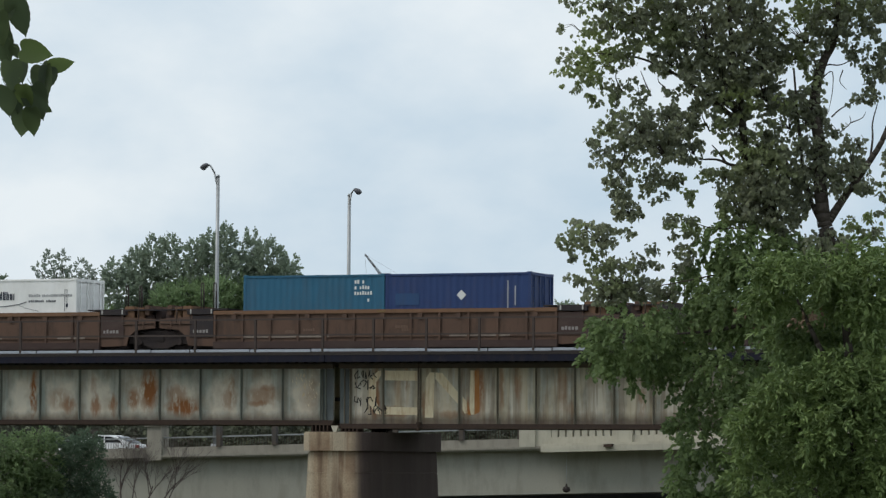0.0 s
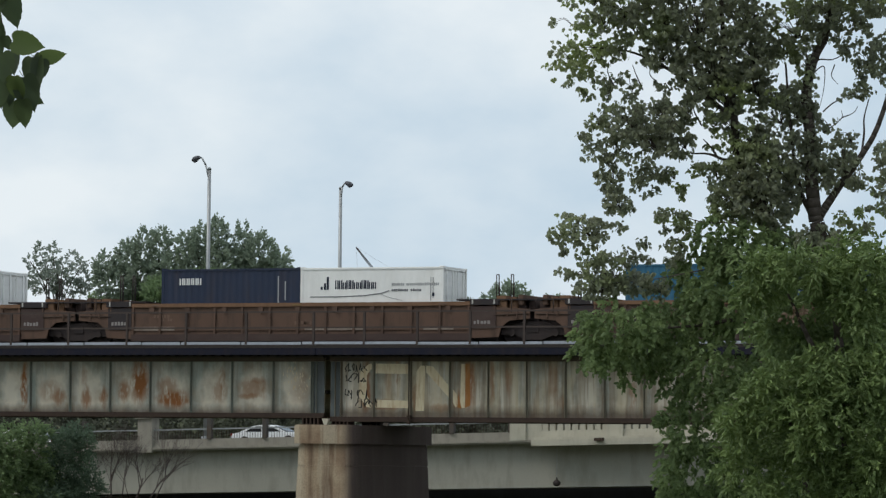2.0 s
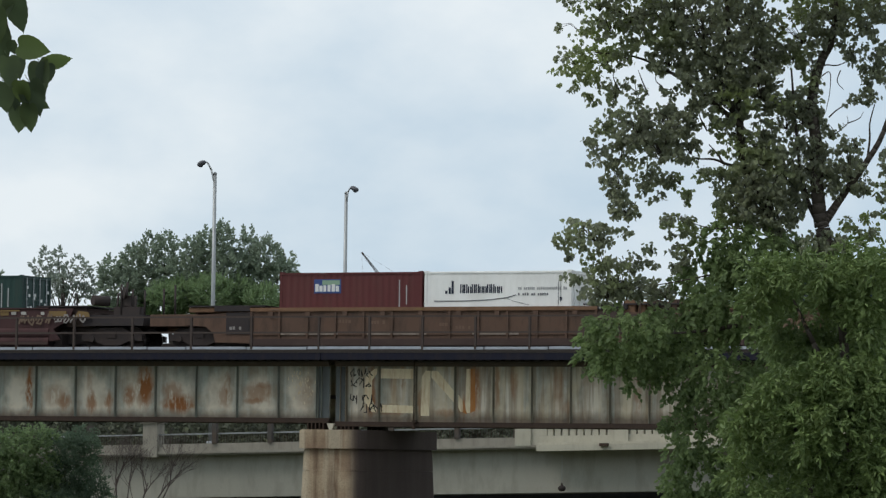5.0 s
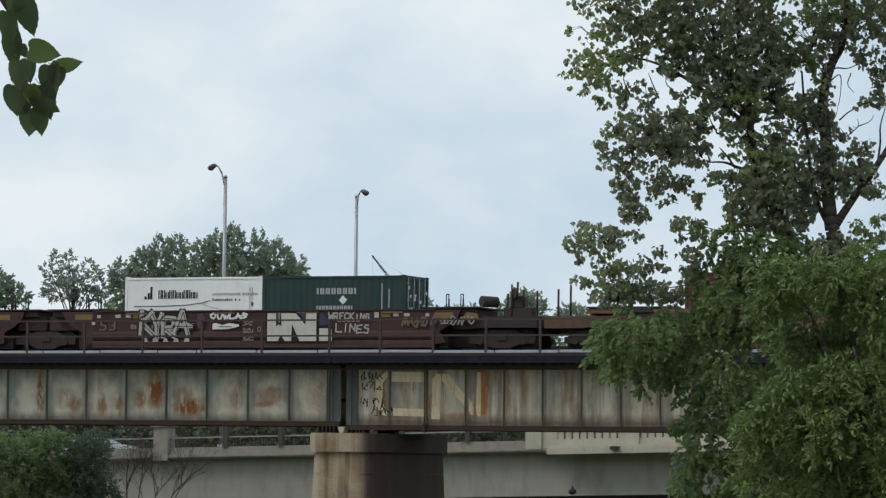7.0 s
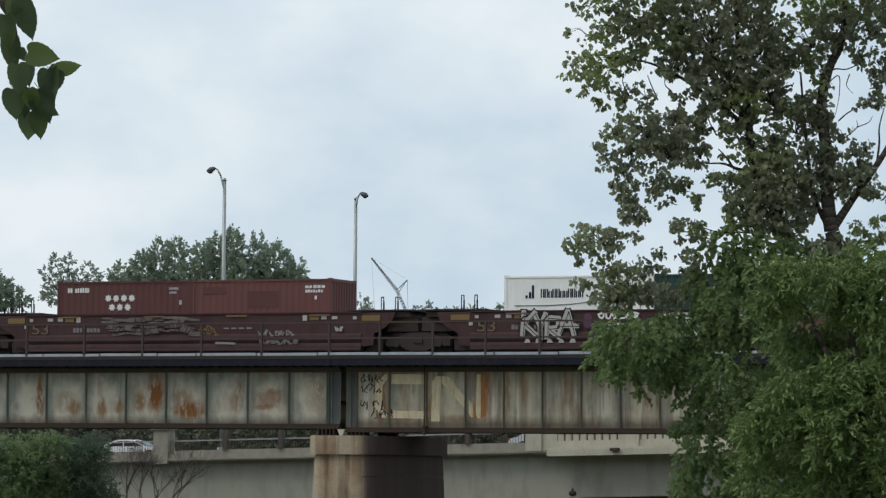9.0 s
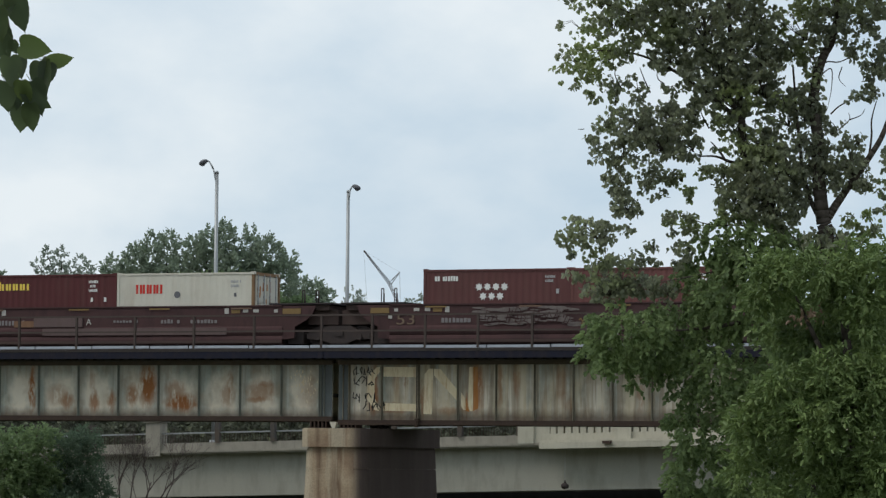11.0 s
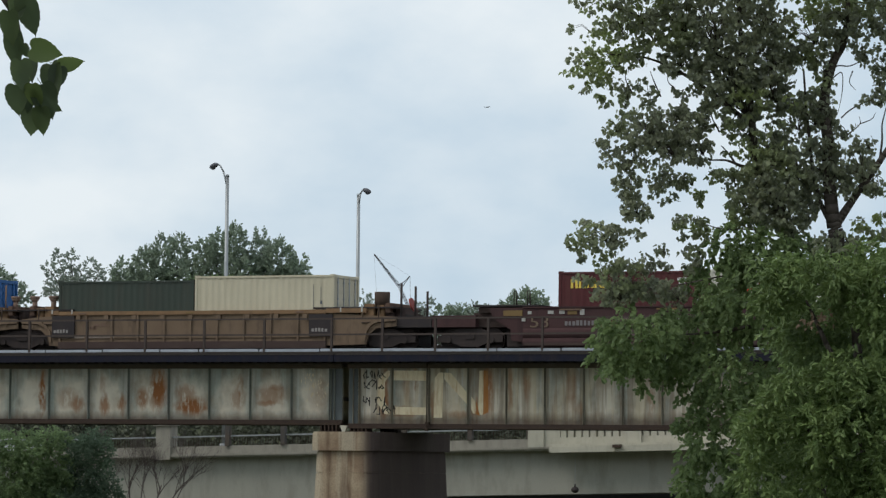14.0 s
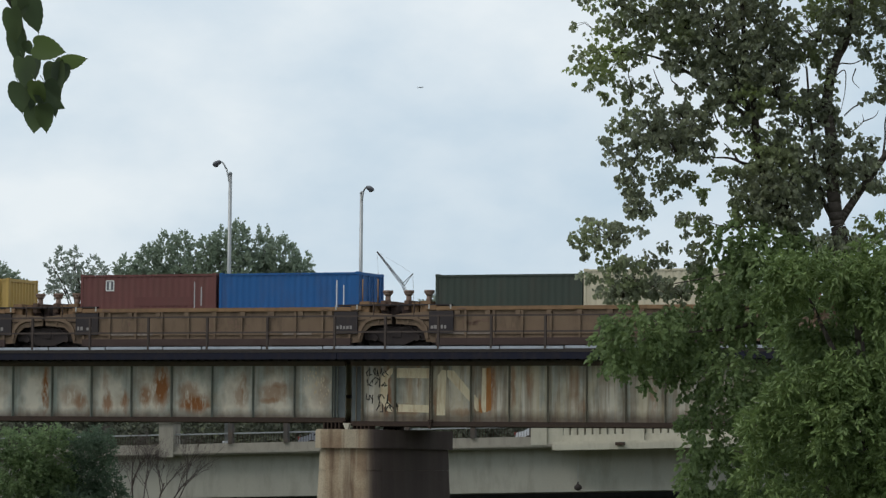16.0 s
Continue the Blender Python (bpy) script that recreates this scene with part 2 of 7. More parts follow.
RUST_DARK = surface("rusty_dark_steel", (0.065, 0.043, 0.032), (0.035, 0.026, 0.022), rough=0.85, scale=4)
# dark brown that stands for the walkway's shade on the web top
HEAD_SHADE = surface("head_shade_brown", (0.105, 0.08, 0.062), (0.075, 0.058, 0.05), (0.16, 0.10, 0.06), rough=0.85, scale=1.5, dirt_amount=0.4)
HANDRAIL = surface("rusty_handrail", (0.075, 0.057, 0.05), (0.05, 0.038, 0.035), rough=0.8, scale=5)
EDGE_GREY = surface("galvanised_edge", (0.42, 0.44, 0.49), (0.27, 0.28, 0.32), rough=0.5, metal=0.2, scale=3, dirt_amount=0.25)
TIMBER = surface("creosoted_timber", (0.06, 0.05, 0.045), (0.03, 0.027, 0.025), rough=0.9, scale=6)
RAIL_STEEL = surface("rail_steel", (0.20, 0.13, 0.09), (0.12, 0.08, 0.06), rough=0.5, metal=0.6)
PIER = pier_concrete()
CONCRETE = surface("pale_concrete", (0.355, 0.34, 0.285), (0.29, 0.28, 0.24), (0.10, 0.10, 0.085), rough=0.9, scale=0.5, dirt_amount=0.5, streak=(1, 1, 0.3))
CONCRETE_WORN = surface("weathered_concrete", (0.31, 0.285, 0.235), (0.23, 0.21, 0.18), (0.12, 0.105, 0.09), rough=0.9, scale=1.2, dirt_amount=0.5)
CONCRETE_LIGHT = surface("light_concrete", (0.48, 0.45, 0.36), (0.38, 0.35, 0.28), (0.22, 0.2, 0.17), rough=0.9, scale=1.2, dirt_amount=0.4)
# dark blue-grey that stands for the shade under the road bridge
UNDERBRIDGE_SHADE = surface("underbridge_shade_blue", (0.10, 0.10, 0.115), (0.08, 0.08, 0.09), rough=0.9, scale=1.0)
ASPHALT = surface("asphalt", (0.055, 0.055, 0.055), (0.04, 0.04, 0.04), rough=0.9, scale=1.5)
EARTH = surface("grassy_earth", (0.07, 0.085, 0.04), (0.10, 0.085, 0.06), (0.05, 0.045, 0.03), rough=0.95, scale=0.4, fine=9)
LAMP_METAL = surface("lamp_metal", (0.34, 0.35, 0.35), (0.27, 0.28, 0.28), rough=0.45, metal=0.4, dirt_amount=0.1)
LAMP_DARK = plain("lamp_head_grey", (0.10, 0.10, 0.11), 0.5)
BLACK = surface("black_greasy_steel", (0.046, 0.037, 0.035), (0.066, 0.046, 0.039), (0.03, 0.025, 0.024), rough=0.8, scale=3)
CAR_BROWN = surface("faded_brown_wagon_paint", (0.132, 0.08, 0.057), (0.094, 0.06, 0.046), (0.045, 0.032, 0.027), rough=0.85, scale=1.1, dirt_amount=0.75, streak=(1, 1, 0.3))
CAR_DUSTY = surface("dusty_tan_brown_wagon_paint", (0.19, 0.132, 0.088), (0.135, 0.09, 0.06), (0.055, 0.04, 0.032), rough=0.85, scale=1.1, dirt_amount=0.7, streak=(1, 1, 0.3))
CAR_DUST = surface("grey_road_dust", (0.27, 0.22, 0.18), (0.17, 0.125, 0.10), (0.08, 0.05, 0.04), rough=0.9, scale=1.5, dirt_amount=0.6)
CAR_ORANGE = surface("dusty_orange_wagon_paint", (0.20, 0.112, 0.066), (0.14, 0.08, 0.05), (0.06, 0.04, 0.03), rough=0.8, scale=1.5, dirt_amount=0.4)
PEDESTAL = surface("dusty_pinkish_steel", (0.23, 0.155, 0.12), (0.16, 0.105, 0.085), (0.07, 0.05, 0.04), rough=0.85, scale=3, dirt_amount=0.4)
CAR_TAN = surface("tan_wagon_paint", (0.24, 0.145, 0.078), (0.17, 0.10, 0.058), (0.06, 0.042, 0.032), rough=0.8, scale=1.2, dirt_amount=0.5)
CAR_GRIME = surface("sooty_lower_wagon_paint", (0.075, 0.051, 0.044), (0.055, 0.036, 0.035), (0.12, 0.09, 0.075), rough=0.9, scale=1.0, dirt_amount=0.4, streak=(0.4, 1, 1))
CAR_MAROON = surface("maroon_wagon_paint", (0.080, 0.045, 0.044), (0.058, 0.036, 0.036), (0.030, 0.023, 0.024), gloss=0.08, rough=0.9, scale=0.8, dirt_amount=0.6, streak=(1, 1, 0.3))
CAR_BLACK = surface("sooty_black_panel", (0.035, 0.03, 0.032), (0.06, 0.045, 0.04), rough=0.75, scale=2)
WHITE_MARK = plain("worn_white_marking", (0.42, 0.40, 0.37), 0.7)
YELLOW_MARK = plain("worn_yellow_marking", (0.20, 0.13, 0.055), 0.7)
GREY_MARK = plain("grey_graffiti", (0.20, 0.18, 0.18), 0.7)
CREAM_PAINT = surface("old_cream_lettering", (0.78, 0.67, 0.46), (0.62, 0.48, 0.28), (0.40, 0.19, 0.07), rough=0.75, scale=2.5, dirt_amount=0.8, streak=(1, 1, 0.15), world_space=True)
RUST_PAINT = surface("rusted_lettering", (0.42, 0.175, 0.055), (0.34, 0.125, 0.035), (0.52, 0.40, 0.25), rough=0.8, scale=2.5, dirt_amount=0.35, world_space=True)
BLACK_TAG = plain("black_spray", (0.02, 0.018, 0.016), 0.6)
BARK = surface("grey_bark", (0.085, 0.07, 0.058), (0.05, 0.042, 0.036), rough=0.95, scale=8, fine=60, bump=0.6)
TWIG = plain("bare_twig", (0.10, 0.08, 0.072), 0.9)
# lightened and greyed, with glare against the sky put into the colour
LEAF_COTTON = foliage("cottonwood_leaves", (0.235, 0.25, 0.18), (0.36, 0.385, 0.235), 0.5, 0.62, 1.1, 0.3, (0.33, 0.40, 0.13))
LEAF_MASS = foliage("shaded_green_leaves", (0.15, 0.205, 0.088), (0.25, 0.33, 0.13), 0.6, 0.52, 1.3, 0.35)
LEAF_BRIGHT = foliage("fresh_green_leaves", (0.13, 0.187, 0.061), (0.205, 0.273, 0.09), 0.5, 0.3, 2.4, 0.45)
LEAF_NEAR = foliage("near_leaves", (0.06, 0.08, 0.05), (0.13, 0.175, 0.055), 0.4, 0.5, 6.0, 0.4)
# distance haze is put into this colour: paler, bluer leaves
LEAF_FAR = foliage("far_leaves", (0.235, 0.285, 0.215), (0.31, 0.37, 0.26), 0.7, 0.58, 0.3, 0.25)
LEAF_FRESH = foliage("fresh_far_leaves", (0.20, 0.28, 0.14), (0.29, 0.385, 0.19), 0.7, 0.5, 0.4, 0.25)
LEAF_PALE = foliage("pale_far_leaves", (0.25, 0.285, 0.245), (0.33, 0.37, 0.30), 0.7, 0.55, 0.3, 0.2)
LEAF_WOODS = foliage("dull_woods_leaves", (0.085, 0.09, 0.065), (0.14, 0.15, 0.10), 0.7, 0.3, 0.3)
# lit copy of the near leaves, the light put into a paler green
LEAF_NEAR_LIT = foliage("lit_near_leaves", (0.10, 0.14, 0.05), (0.145, 0.19, 0.06), 0.4, 0.5, 6.0, 0.2)
LEAF_DEAD = foliage("withered_leaves", (0.26, 0.17, 0.11), (0.34, 0.24, 0.17), 0.7, 0.4, 2.0)
LEAF_BUSH = foliage("bush_leaves", (0.16, 0.22, 0.11), (0.245, 0.335, 0.15), 0.7, 0.57, 0.5, 0.35)
LEAF_DUSKY = foliage("dusky_leaves", (0.095, 0.137, 0.09), (0.145, 0.20, 0.124), 0.7, 0.5, 0.6, 0.4)


# ---- mesh helpers ----
def box(bm, x0, x1, y0, y1, z0, z1, bevel=0.0):
    v = [bm.verts.new(p) for p in ((x0, y0, z0), (x1, y0, z0), (x1, y1, z0), (x0, y1, z0), (x0, y0, z1), (x1, y0, z1), (x1, y1, z1), (x0, y1, z1))]
    f = [bm.faces.new([v[i] for i in q]) for q in ((3, 2, 1, 0), (4, 5, 6, 7), (0, 1, 5, 4), (1, 2, 6, 5), (2, 3, 7, 6), (3, 0, 4, 7))]
    if bevel:
        bmesh.ops.bevel(bm, geom=list({e for q in f for e in q.edges}), offset=bevel, segments=2, affect="EDGES")


def tube(bm, p, q, r, r2=None, seg=8, caps=True):
    p, q = Vector(p), Vector(q)
    r2 = r if r2 is None else r2
    side = (q - p).orthogonal().normalized()
    up = (q - p).cross(side).normalized()
    rings = []
    for c, rad in ((p, r), (q, r2)):
        rings.append([bm.verts.new(c + (side * math.cos(2 * math.pi * i / seg) + up * math.sin(2 * math.pi * i / seg)) * rad) for i in range(seg)])
    for i in range(seg):
        f = bm.faces.new((rings[0][i], rings[0][(i + 1) % seg], rings[1][(i + 1) % seg], rings[1][i]))
        f.smooth = True
    if caps:
        bm.faces.new(rings[0][::-1])
        bm.faces.new(rings[1])


def path_tube(bm, points, radii, seg=6):
    for (p, q), (a, b) in zip(zip(points, points[1:]), zip(radii, radii[1:])):
        tube(bm, p, q, a, b, seg)


def prism(bm, outline, y0, y1):
    """An outline of (x, z) pushed through from y0 to y1."""
    a = [bm.verts.new((x, y0, z)) for x, z in outline]
    b = [bm.verts.new((x, y1, z)) for x, z in outline]
    n = len(outline)
    fs = [bm.faces.new(a), bm.faces.new(b[::-1])]
    for i in range(n):
        fs.append(bm.faces.new((a[(i + 1) % n], a[i], b[i], b[(i + 1) % n])))
    bmesh.ops.recalc_face_normals(bm, faces=fs)


def part(name, bm, material, parent=None, label="", m=None):
    me = bpy.data.meshes.new(name)
    bm.to_mesh(me)
    bm.free()
    me.materials.append(material)
    ob = new(name, me)
    if parent is not None:
        ob.parent = parent
    if m is not None:
        ob.matrix_basis = m
    if label:
        tagged(ob, label)
    return ob


def boxes(name, list_of, material, parent=None, label="", bevel=0.0):
    bm = bmesh.new()
    for b in list_of:
        box(bm, *b, bevel=bevel)
    return part(name, bm, material, parent, label)


def one(name, b, material, parent=None, label="", bevel=0.0):
    return boxes(name, [b], material, parent, label, bevel)


def shared(name, mesh, parent, m):
    ob = new(name, mesh)
    ob.parent = parent
    ob.matrix_basis = m
    return ob


def thing(name, label, category, m=None, group="", kind=""):
    ob = new(name)
    ob.empty_display_size = 0.3
    if m is not None:
        ob.matrix_basis = m
    return tagged(ob, label, category, group, kind)


def lettering(name, text, x, y, z, height, material, parent, width=0.0):
    """Words on an upright face that looks towards -y."""
    cu = bpy.data.curves.new(name, "FONT")
    cu.body, cu.size, cu.extrude = text, height * 1.4, 0.003
    tmp = bpy.data.objects.new(name, cu)
    me = bpy.data.meshes.new_from_object(tmp)
    bpy.data.objects.remove(tmp)
    xs = [v.co.x for v in me.vertices] or [0]
    k = width / (max(xs) - min(xs)) if width and max(xs) > min(xs) else 1
    for v in me.vertices:
        v.co = (v.co.x * k, -v.co.z, v.co.y)
    me.materials.append(material)
    ob = new(name, me)
    ob.parent = parent
    ob.matrix_basis = pose(x, y, z)
    return ob


def bars(bm, x, y, z, width, height, n, rng, thick=0.004, gap=0.28):
    """A line of writing too small to read: short upright bars of uneven width."""
    w = width / n
    for i in range(n):
        if rng.random() < 0.08:
            continue
        a = x + i * w
        hh = height * rng.uniform(0.75, 1.0)
        box(bm, a, a + w * (1 - gap * rng.uniform(0.6, 1.4)), y - thick, y, z, z + hh)


STROKES = [0]


def stroke(bm, points, width, y, thick=0.004):
    """A sprayed or painted stroke through points (x, z), as flat bars a hair proud of the face at y."""
    for k, ((x0, z0), (x1, z1)) in enumerate(zip(points, points[1:])):
        STROKES[0] += 1
        y2 = y - 0.0007 * (STROKES[0] % 9)
        d = Vector((x1 - x0, z1 - z0))
        if d.length < 1e-6:
            continue
        n = Vector((-d.y, d.x)).normalized() * width / 2
        e = d.normalized() * width * 0.3
        a, b = Vector((x0, z0)) - e, Vector((x1, z1)) + e
        quad = [a - n, b - n, b + n, a + n]
        prism(bm, [(q.x, q.y) for q in quad], y2 - thick, y2)


# ---- ground ----
def ground_height(x, y):
    def ease(a, b, t):
        t = min(1, max(0, (t - a) / (b - a)))
        return t * t * (3 - 2 * t)
    d = math.hypot(x, y)
    near = 4.3 * (1 - ease(70, 112, y))
    far = 9.0 * ease(192, 232, y)
    return near + far + 0.25 * noise.noise((x * 0.05, y * 0.05, 0)) * (1 if d < 400 else 0)


def build_ground():
    xs = [-3000, -1500, -800, -500] + list(range(-400, 301, 10)) + [400, 700, 1500, 3000]
    ys = [-3000, -1000, -400, -200] + list(range(-100, 321, 10)) + [400, 600, 1000, 2000, 4000]
    verts = [(x, y, ground_height(x, y)) for y in ys for x in xs]
    nx = len(xs)
    faces = [(j * nx + i, j * nx + i + 1, (j + 1) * nx + i + 1, (j + 1) * nx + i) for j in range(len(ys) - 1) for i in range(nx - 1)]
    me = bpy.data.meshes.new("ground")
    me.from_pydata(verts, [], faces)
    me.shade_smooth()
    me.materials.append(EARTH)
    tagged(new("ground", me), "grassy earth banks sloping down to the river bed", "ground", kind="structure")


# ---- railway bridge ----
TRACK_Y = 133.0          # middle of the track
WEB_Y = 131.5            # outer face of the near girder
EDGE_Y = 130.2           # outer edge of the walkway
JOINT_X = -58.35         # joint over the pier
RAIL_Z = 10.42


def girder_span(name, x0, x1, stiffeners, z0, material, label, detail=True):
    span = thing(name, label, "bridge girder", group="bridge spans")
    ztop = 9.93
    edges = sorted({x0, x1, *[x for x in stiffeners if x0 + 0.2 < x < x1 - 0.2]})
    for a, b in zip(edges, edges[1:]):
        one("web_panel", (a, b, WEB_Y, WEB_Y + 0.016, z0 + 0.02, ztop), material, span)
    one("bottom_flange", (x0, x1, WEB_Y - 0.24, WEB_Y + 0.26, z0 - 0.05, z0 + 0.018), RUST_DARK, span, "rust-brown bottom flange", 0.006)
    one("flange_angle", (x0, x1, WEB_Y - 0.10, WEB_Y - 0.002, z0 + 0.02, z0 + 0.14), RUST_DARK, span)
    one("top_flange", (x0, x1, WEB_Y - 0.24, WEB_Y + 0.26, ztop, ztop + 0.05), GIRDER_DARK, span, "dark top flange", 0.006)
    # strip added along the web top, coloured as the walkway's shade
    one("head_angle", (x0, x1, WEB_Y - 0.14, WEB_Y - 0.002, ztop - 0.15, ztop - 0.002), HEAD_SHADE, span, "dark brown head strip for the walkway's shade")
    one("far_web", (x0, x1, 134.5, 134.516, z0 + 0.02, ztop), material, span)
    one("far_bottom_flange", (x0, x1, 134.25, 134.75, z0 - 0.05, z0 + 0.018), RUST_DARK, span)
    one("far_top_flange", (x0, x1, 134.25, 134.75, ztop, ztop + 0.05), GIRDER_DARK, span)
    bm = bmesh.new()
    box(bm, -0.012, 0.012, WEB_Y - 0.12, WEB_Y - 0.001, z0 + 0.145, ztop - 0.155)
    box(bm, 0.012, 0.04, WEB_Y - 0.014, WEB_Y - 0.001, z0 + 0.145, ztop - 0.155)
    first = None
    for x in stiffeners:
        if first is None:
            first = part("stiffener", bm, STIFFENER if material is GIRDER_WEST else STIFFENER_RUSTY, span, m=pose(x, 0, 0))
        else:
            shared("stiffener", first.data, span, pose(x, 0, 0))
    for x in stiffeners[::3]:
        one("cross_frame", (x, x + 0.12, WEB_Y + 0.02, 134.49, z0 + 0.9, z0 + 1.05), GIRDER_DARK, span)
    return span


def build_bridge():
    left = [JOINT_X - 0.35 - 0.10, JOINT_X - 0.35 - 0.32, -58.94] + [-60.66 - 1.787 * i for i in range(12)]
    west = girder_span("girder_span", -84.2, JOINT_X - 0.12, left, 7.63, GIRDER_WEST, "faded grey-green riveted girder span with rust patches on a concrete pier")
    right = [-58.0, -57.76, -56.38, -54.84, -53.22] + [-51.64 + 1.573 * i for i in range(14)]
    right = [x for x in right if x < -33]
    east = girder_span("girder_span", JOINT_X + 0.12, -32.5, right, 7.50, GIRDER_EAST, "grey-green girder span with heavy rust streaks and old cream lettering")
    for span, a, b, z0 in ((west, JOINT_X - 0.72, JOINT_X - 0.14, 7.63), (east, JOINT_X + 0.14, JOINT_X + 0.52, 7.50)):
        one("end_plate", (a, b, WEB_Y - 0.03, WEB_Y - 0.002, z0 + 0.15, 9.77), STIFFENER_DARK, span, "dark blue-grey riveted end plate")
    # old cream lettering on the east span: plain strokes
    y = WEB_Y - 0.001
    def letter_piece(points, material, label):
        bm = bmesh.new()
        prism(bm, points, y - 0.006, y)
        part("painted_letter", bm, material, east, label)
    cream, rusted = "worn cream lettering", "rusted lettering"
    letter_piece([(-56.33, 9.32), (-54.98, 9.30), (-54.98, 9.69), (-56.33, 9.70)], CREAM_PAINT, cream)
    letter_piece([(-56.33, 8.00), (-54.94, 7.98), (-54.94, 8.27), (-56.33, 8.30)], CREAM_PAINT, cream)
    letter_piece([(-56.62, 9.68), (-56.98, 9.35), (-57.02, 8.45), (-56.70, 8.02), (-56.50, 8.0), (-56.50, 8.12), (-56.70, 8.5), (-56.70, 9.25), (-56.50, 9.5), (-56.50, 9.70)], CREAM_PAINT, cream)
    letter_piece([(-54.65, 7.88), (-54.30, 7.88), (-54.26, 9.30), (-54.26, 9.62), (-54.45, 9.62), (-54.62, 9.4)], CREAM_PAINT, cream)
    letter_piece([(-54.22, 9.62), (-53.95, 9.60), (-53.19, 8.75), (-53.19, 8.32), (-54.22, 9.36)], CREAM_PAINT, cream)
    letter_piece([(-53.09, 8.70), (-52.93, 8.5), (-52.88, 8.05), (-53.0, 8.04), (-53.09, 8.2)], CREAM_PAINT, cream)
    letter_piece([(-52.80, 8.15), (-52.77, 9.69), (-52.60, 9.69), (-52.60, 8.0), (-52.72, 8.0)], CREAM_PAINT, cream)
    letter_piece([(-52.596, 8.0), (-52.596, 9.69), (-52.42, 9.69), (-52.38, 8.1)], RUST_PAINT, rusted)
    letter_piece([(-52.93, 8.04), (-52.74, 7.96), (-52.81, 8.3), (-52.88, 8.5)], RUST_PAINT, rusted)
    rng = random.Random(4)
    for row, zc in enumerate((9.55, 9.15, 8.5, 8.2)):
        bm = bmesh.new()
        for i in range(7):
            x = -57.55 + 0.13 * i + (0.45 if row == 3 else 0)
            pts = [(x + rng.uniform(-0.08, 0.08), zc + rng.uniform(-0.2, 0.2)) for _ in range(4)]
            stroke(bm, pts, 0.035, y - 0.005)
        tagged(part("black_graffiti", bm, BLACK_TAG, east, "black sprayed tag"), kind="stuff")
    # pale flaked paint on the last panel of the west span
    bm = bmesh.new()
    for k in range(46):
        x, z = -59.6 + rng.gauss(0, 0.3), 9.1 + rng.gauss(0, 0.3)
        stroke(bm, [(x, z), (x + rng.uniform(-0.04, 0.04), z + rng.uniform(0.03, 0.12))], 0.025, y - 0.002)
    tagged(part("paint_flakes", bm, CREAM_PAINT, west, "pale flaked paint"), kind="stuff")
    # drain pipe down the east span
    bm = bmesh.new()
    tube(bm, (-54.8, WEB_Y - 0.33, 7.42), (-54.8, WEB_Y - 0.33, 10.2), 0.024)
    box(bm, -54.87, -54.73, WEB_Y - 0.36, WEB_Y - 0.13, 7.62, 7.7)
    box(bm, -54.85, -54.75, WEB_Y - 0.39, WEB_Y - 0.27, 7.36, 7.5)
    part("drain_pipe", bm, RUST_DARK, east, "rusty drain pipe")
    # plain spans that carry the line on beyond both ends
    for k, x in enumerate((-208, -177, -146, -115.2)):
        girder_span("girder_span", x, x + 30.8, [x + 0.4 + 1.787 * i for i in range(17)], 7.63, GIRDER_WEST, "faded grey-green girder span of the railway bridge")
    for k, x in enumerate((-32.3, -1.4, 29.5, 60.4)):
        girder_span("girder_span", x, x + 30.7, [x + 0.4 + 1.573 * i for i in range(19)], 7.5, GIRDER_EAST, "grey-green girder span of the railway bridge")
    # bearings over the pier
    for x0, x1, z1 in ((JOINT_X - 0.95, JOINT_X - 0.3, 7.575), (JOINT_X + 0.3, JOINT_X + 0.95, 7.445)):
        for yc in (WEB_Y, 134.5):
            b = thing("bridge_bearing", "rusty steel bearing shoe on the pier cap", "bearing", group="bearings")
            one("base_plate", (x0 - 0.1, x1 + 0.1, yc - 0.3, yc + 0.3, 7.3, 7.34), RUST_DARK, b)
            for i in range(5):
                xx = x0 + (x1 - x0) * i / 4
                one("rib", (xx - 0.025, xx + 0.025, yc - 0.24, yc + 0.24, 7.34, z1), RUST_DARK, b)
    wb = thing("bracket", "small white wedge bracket beside the bearing", "bracket")
    bm = bmesh.new()
    prism(bm, [(-58.42, 7.56), (-58.12, 7.56), (-58.2, 7.32), (-58.32, 7.32)], 131.1, 131.25)
    part("plate", bm, CONCRETE_LIGHT, wb)


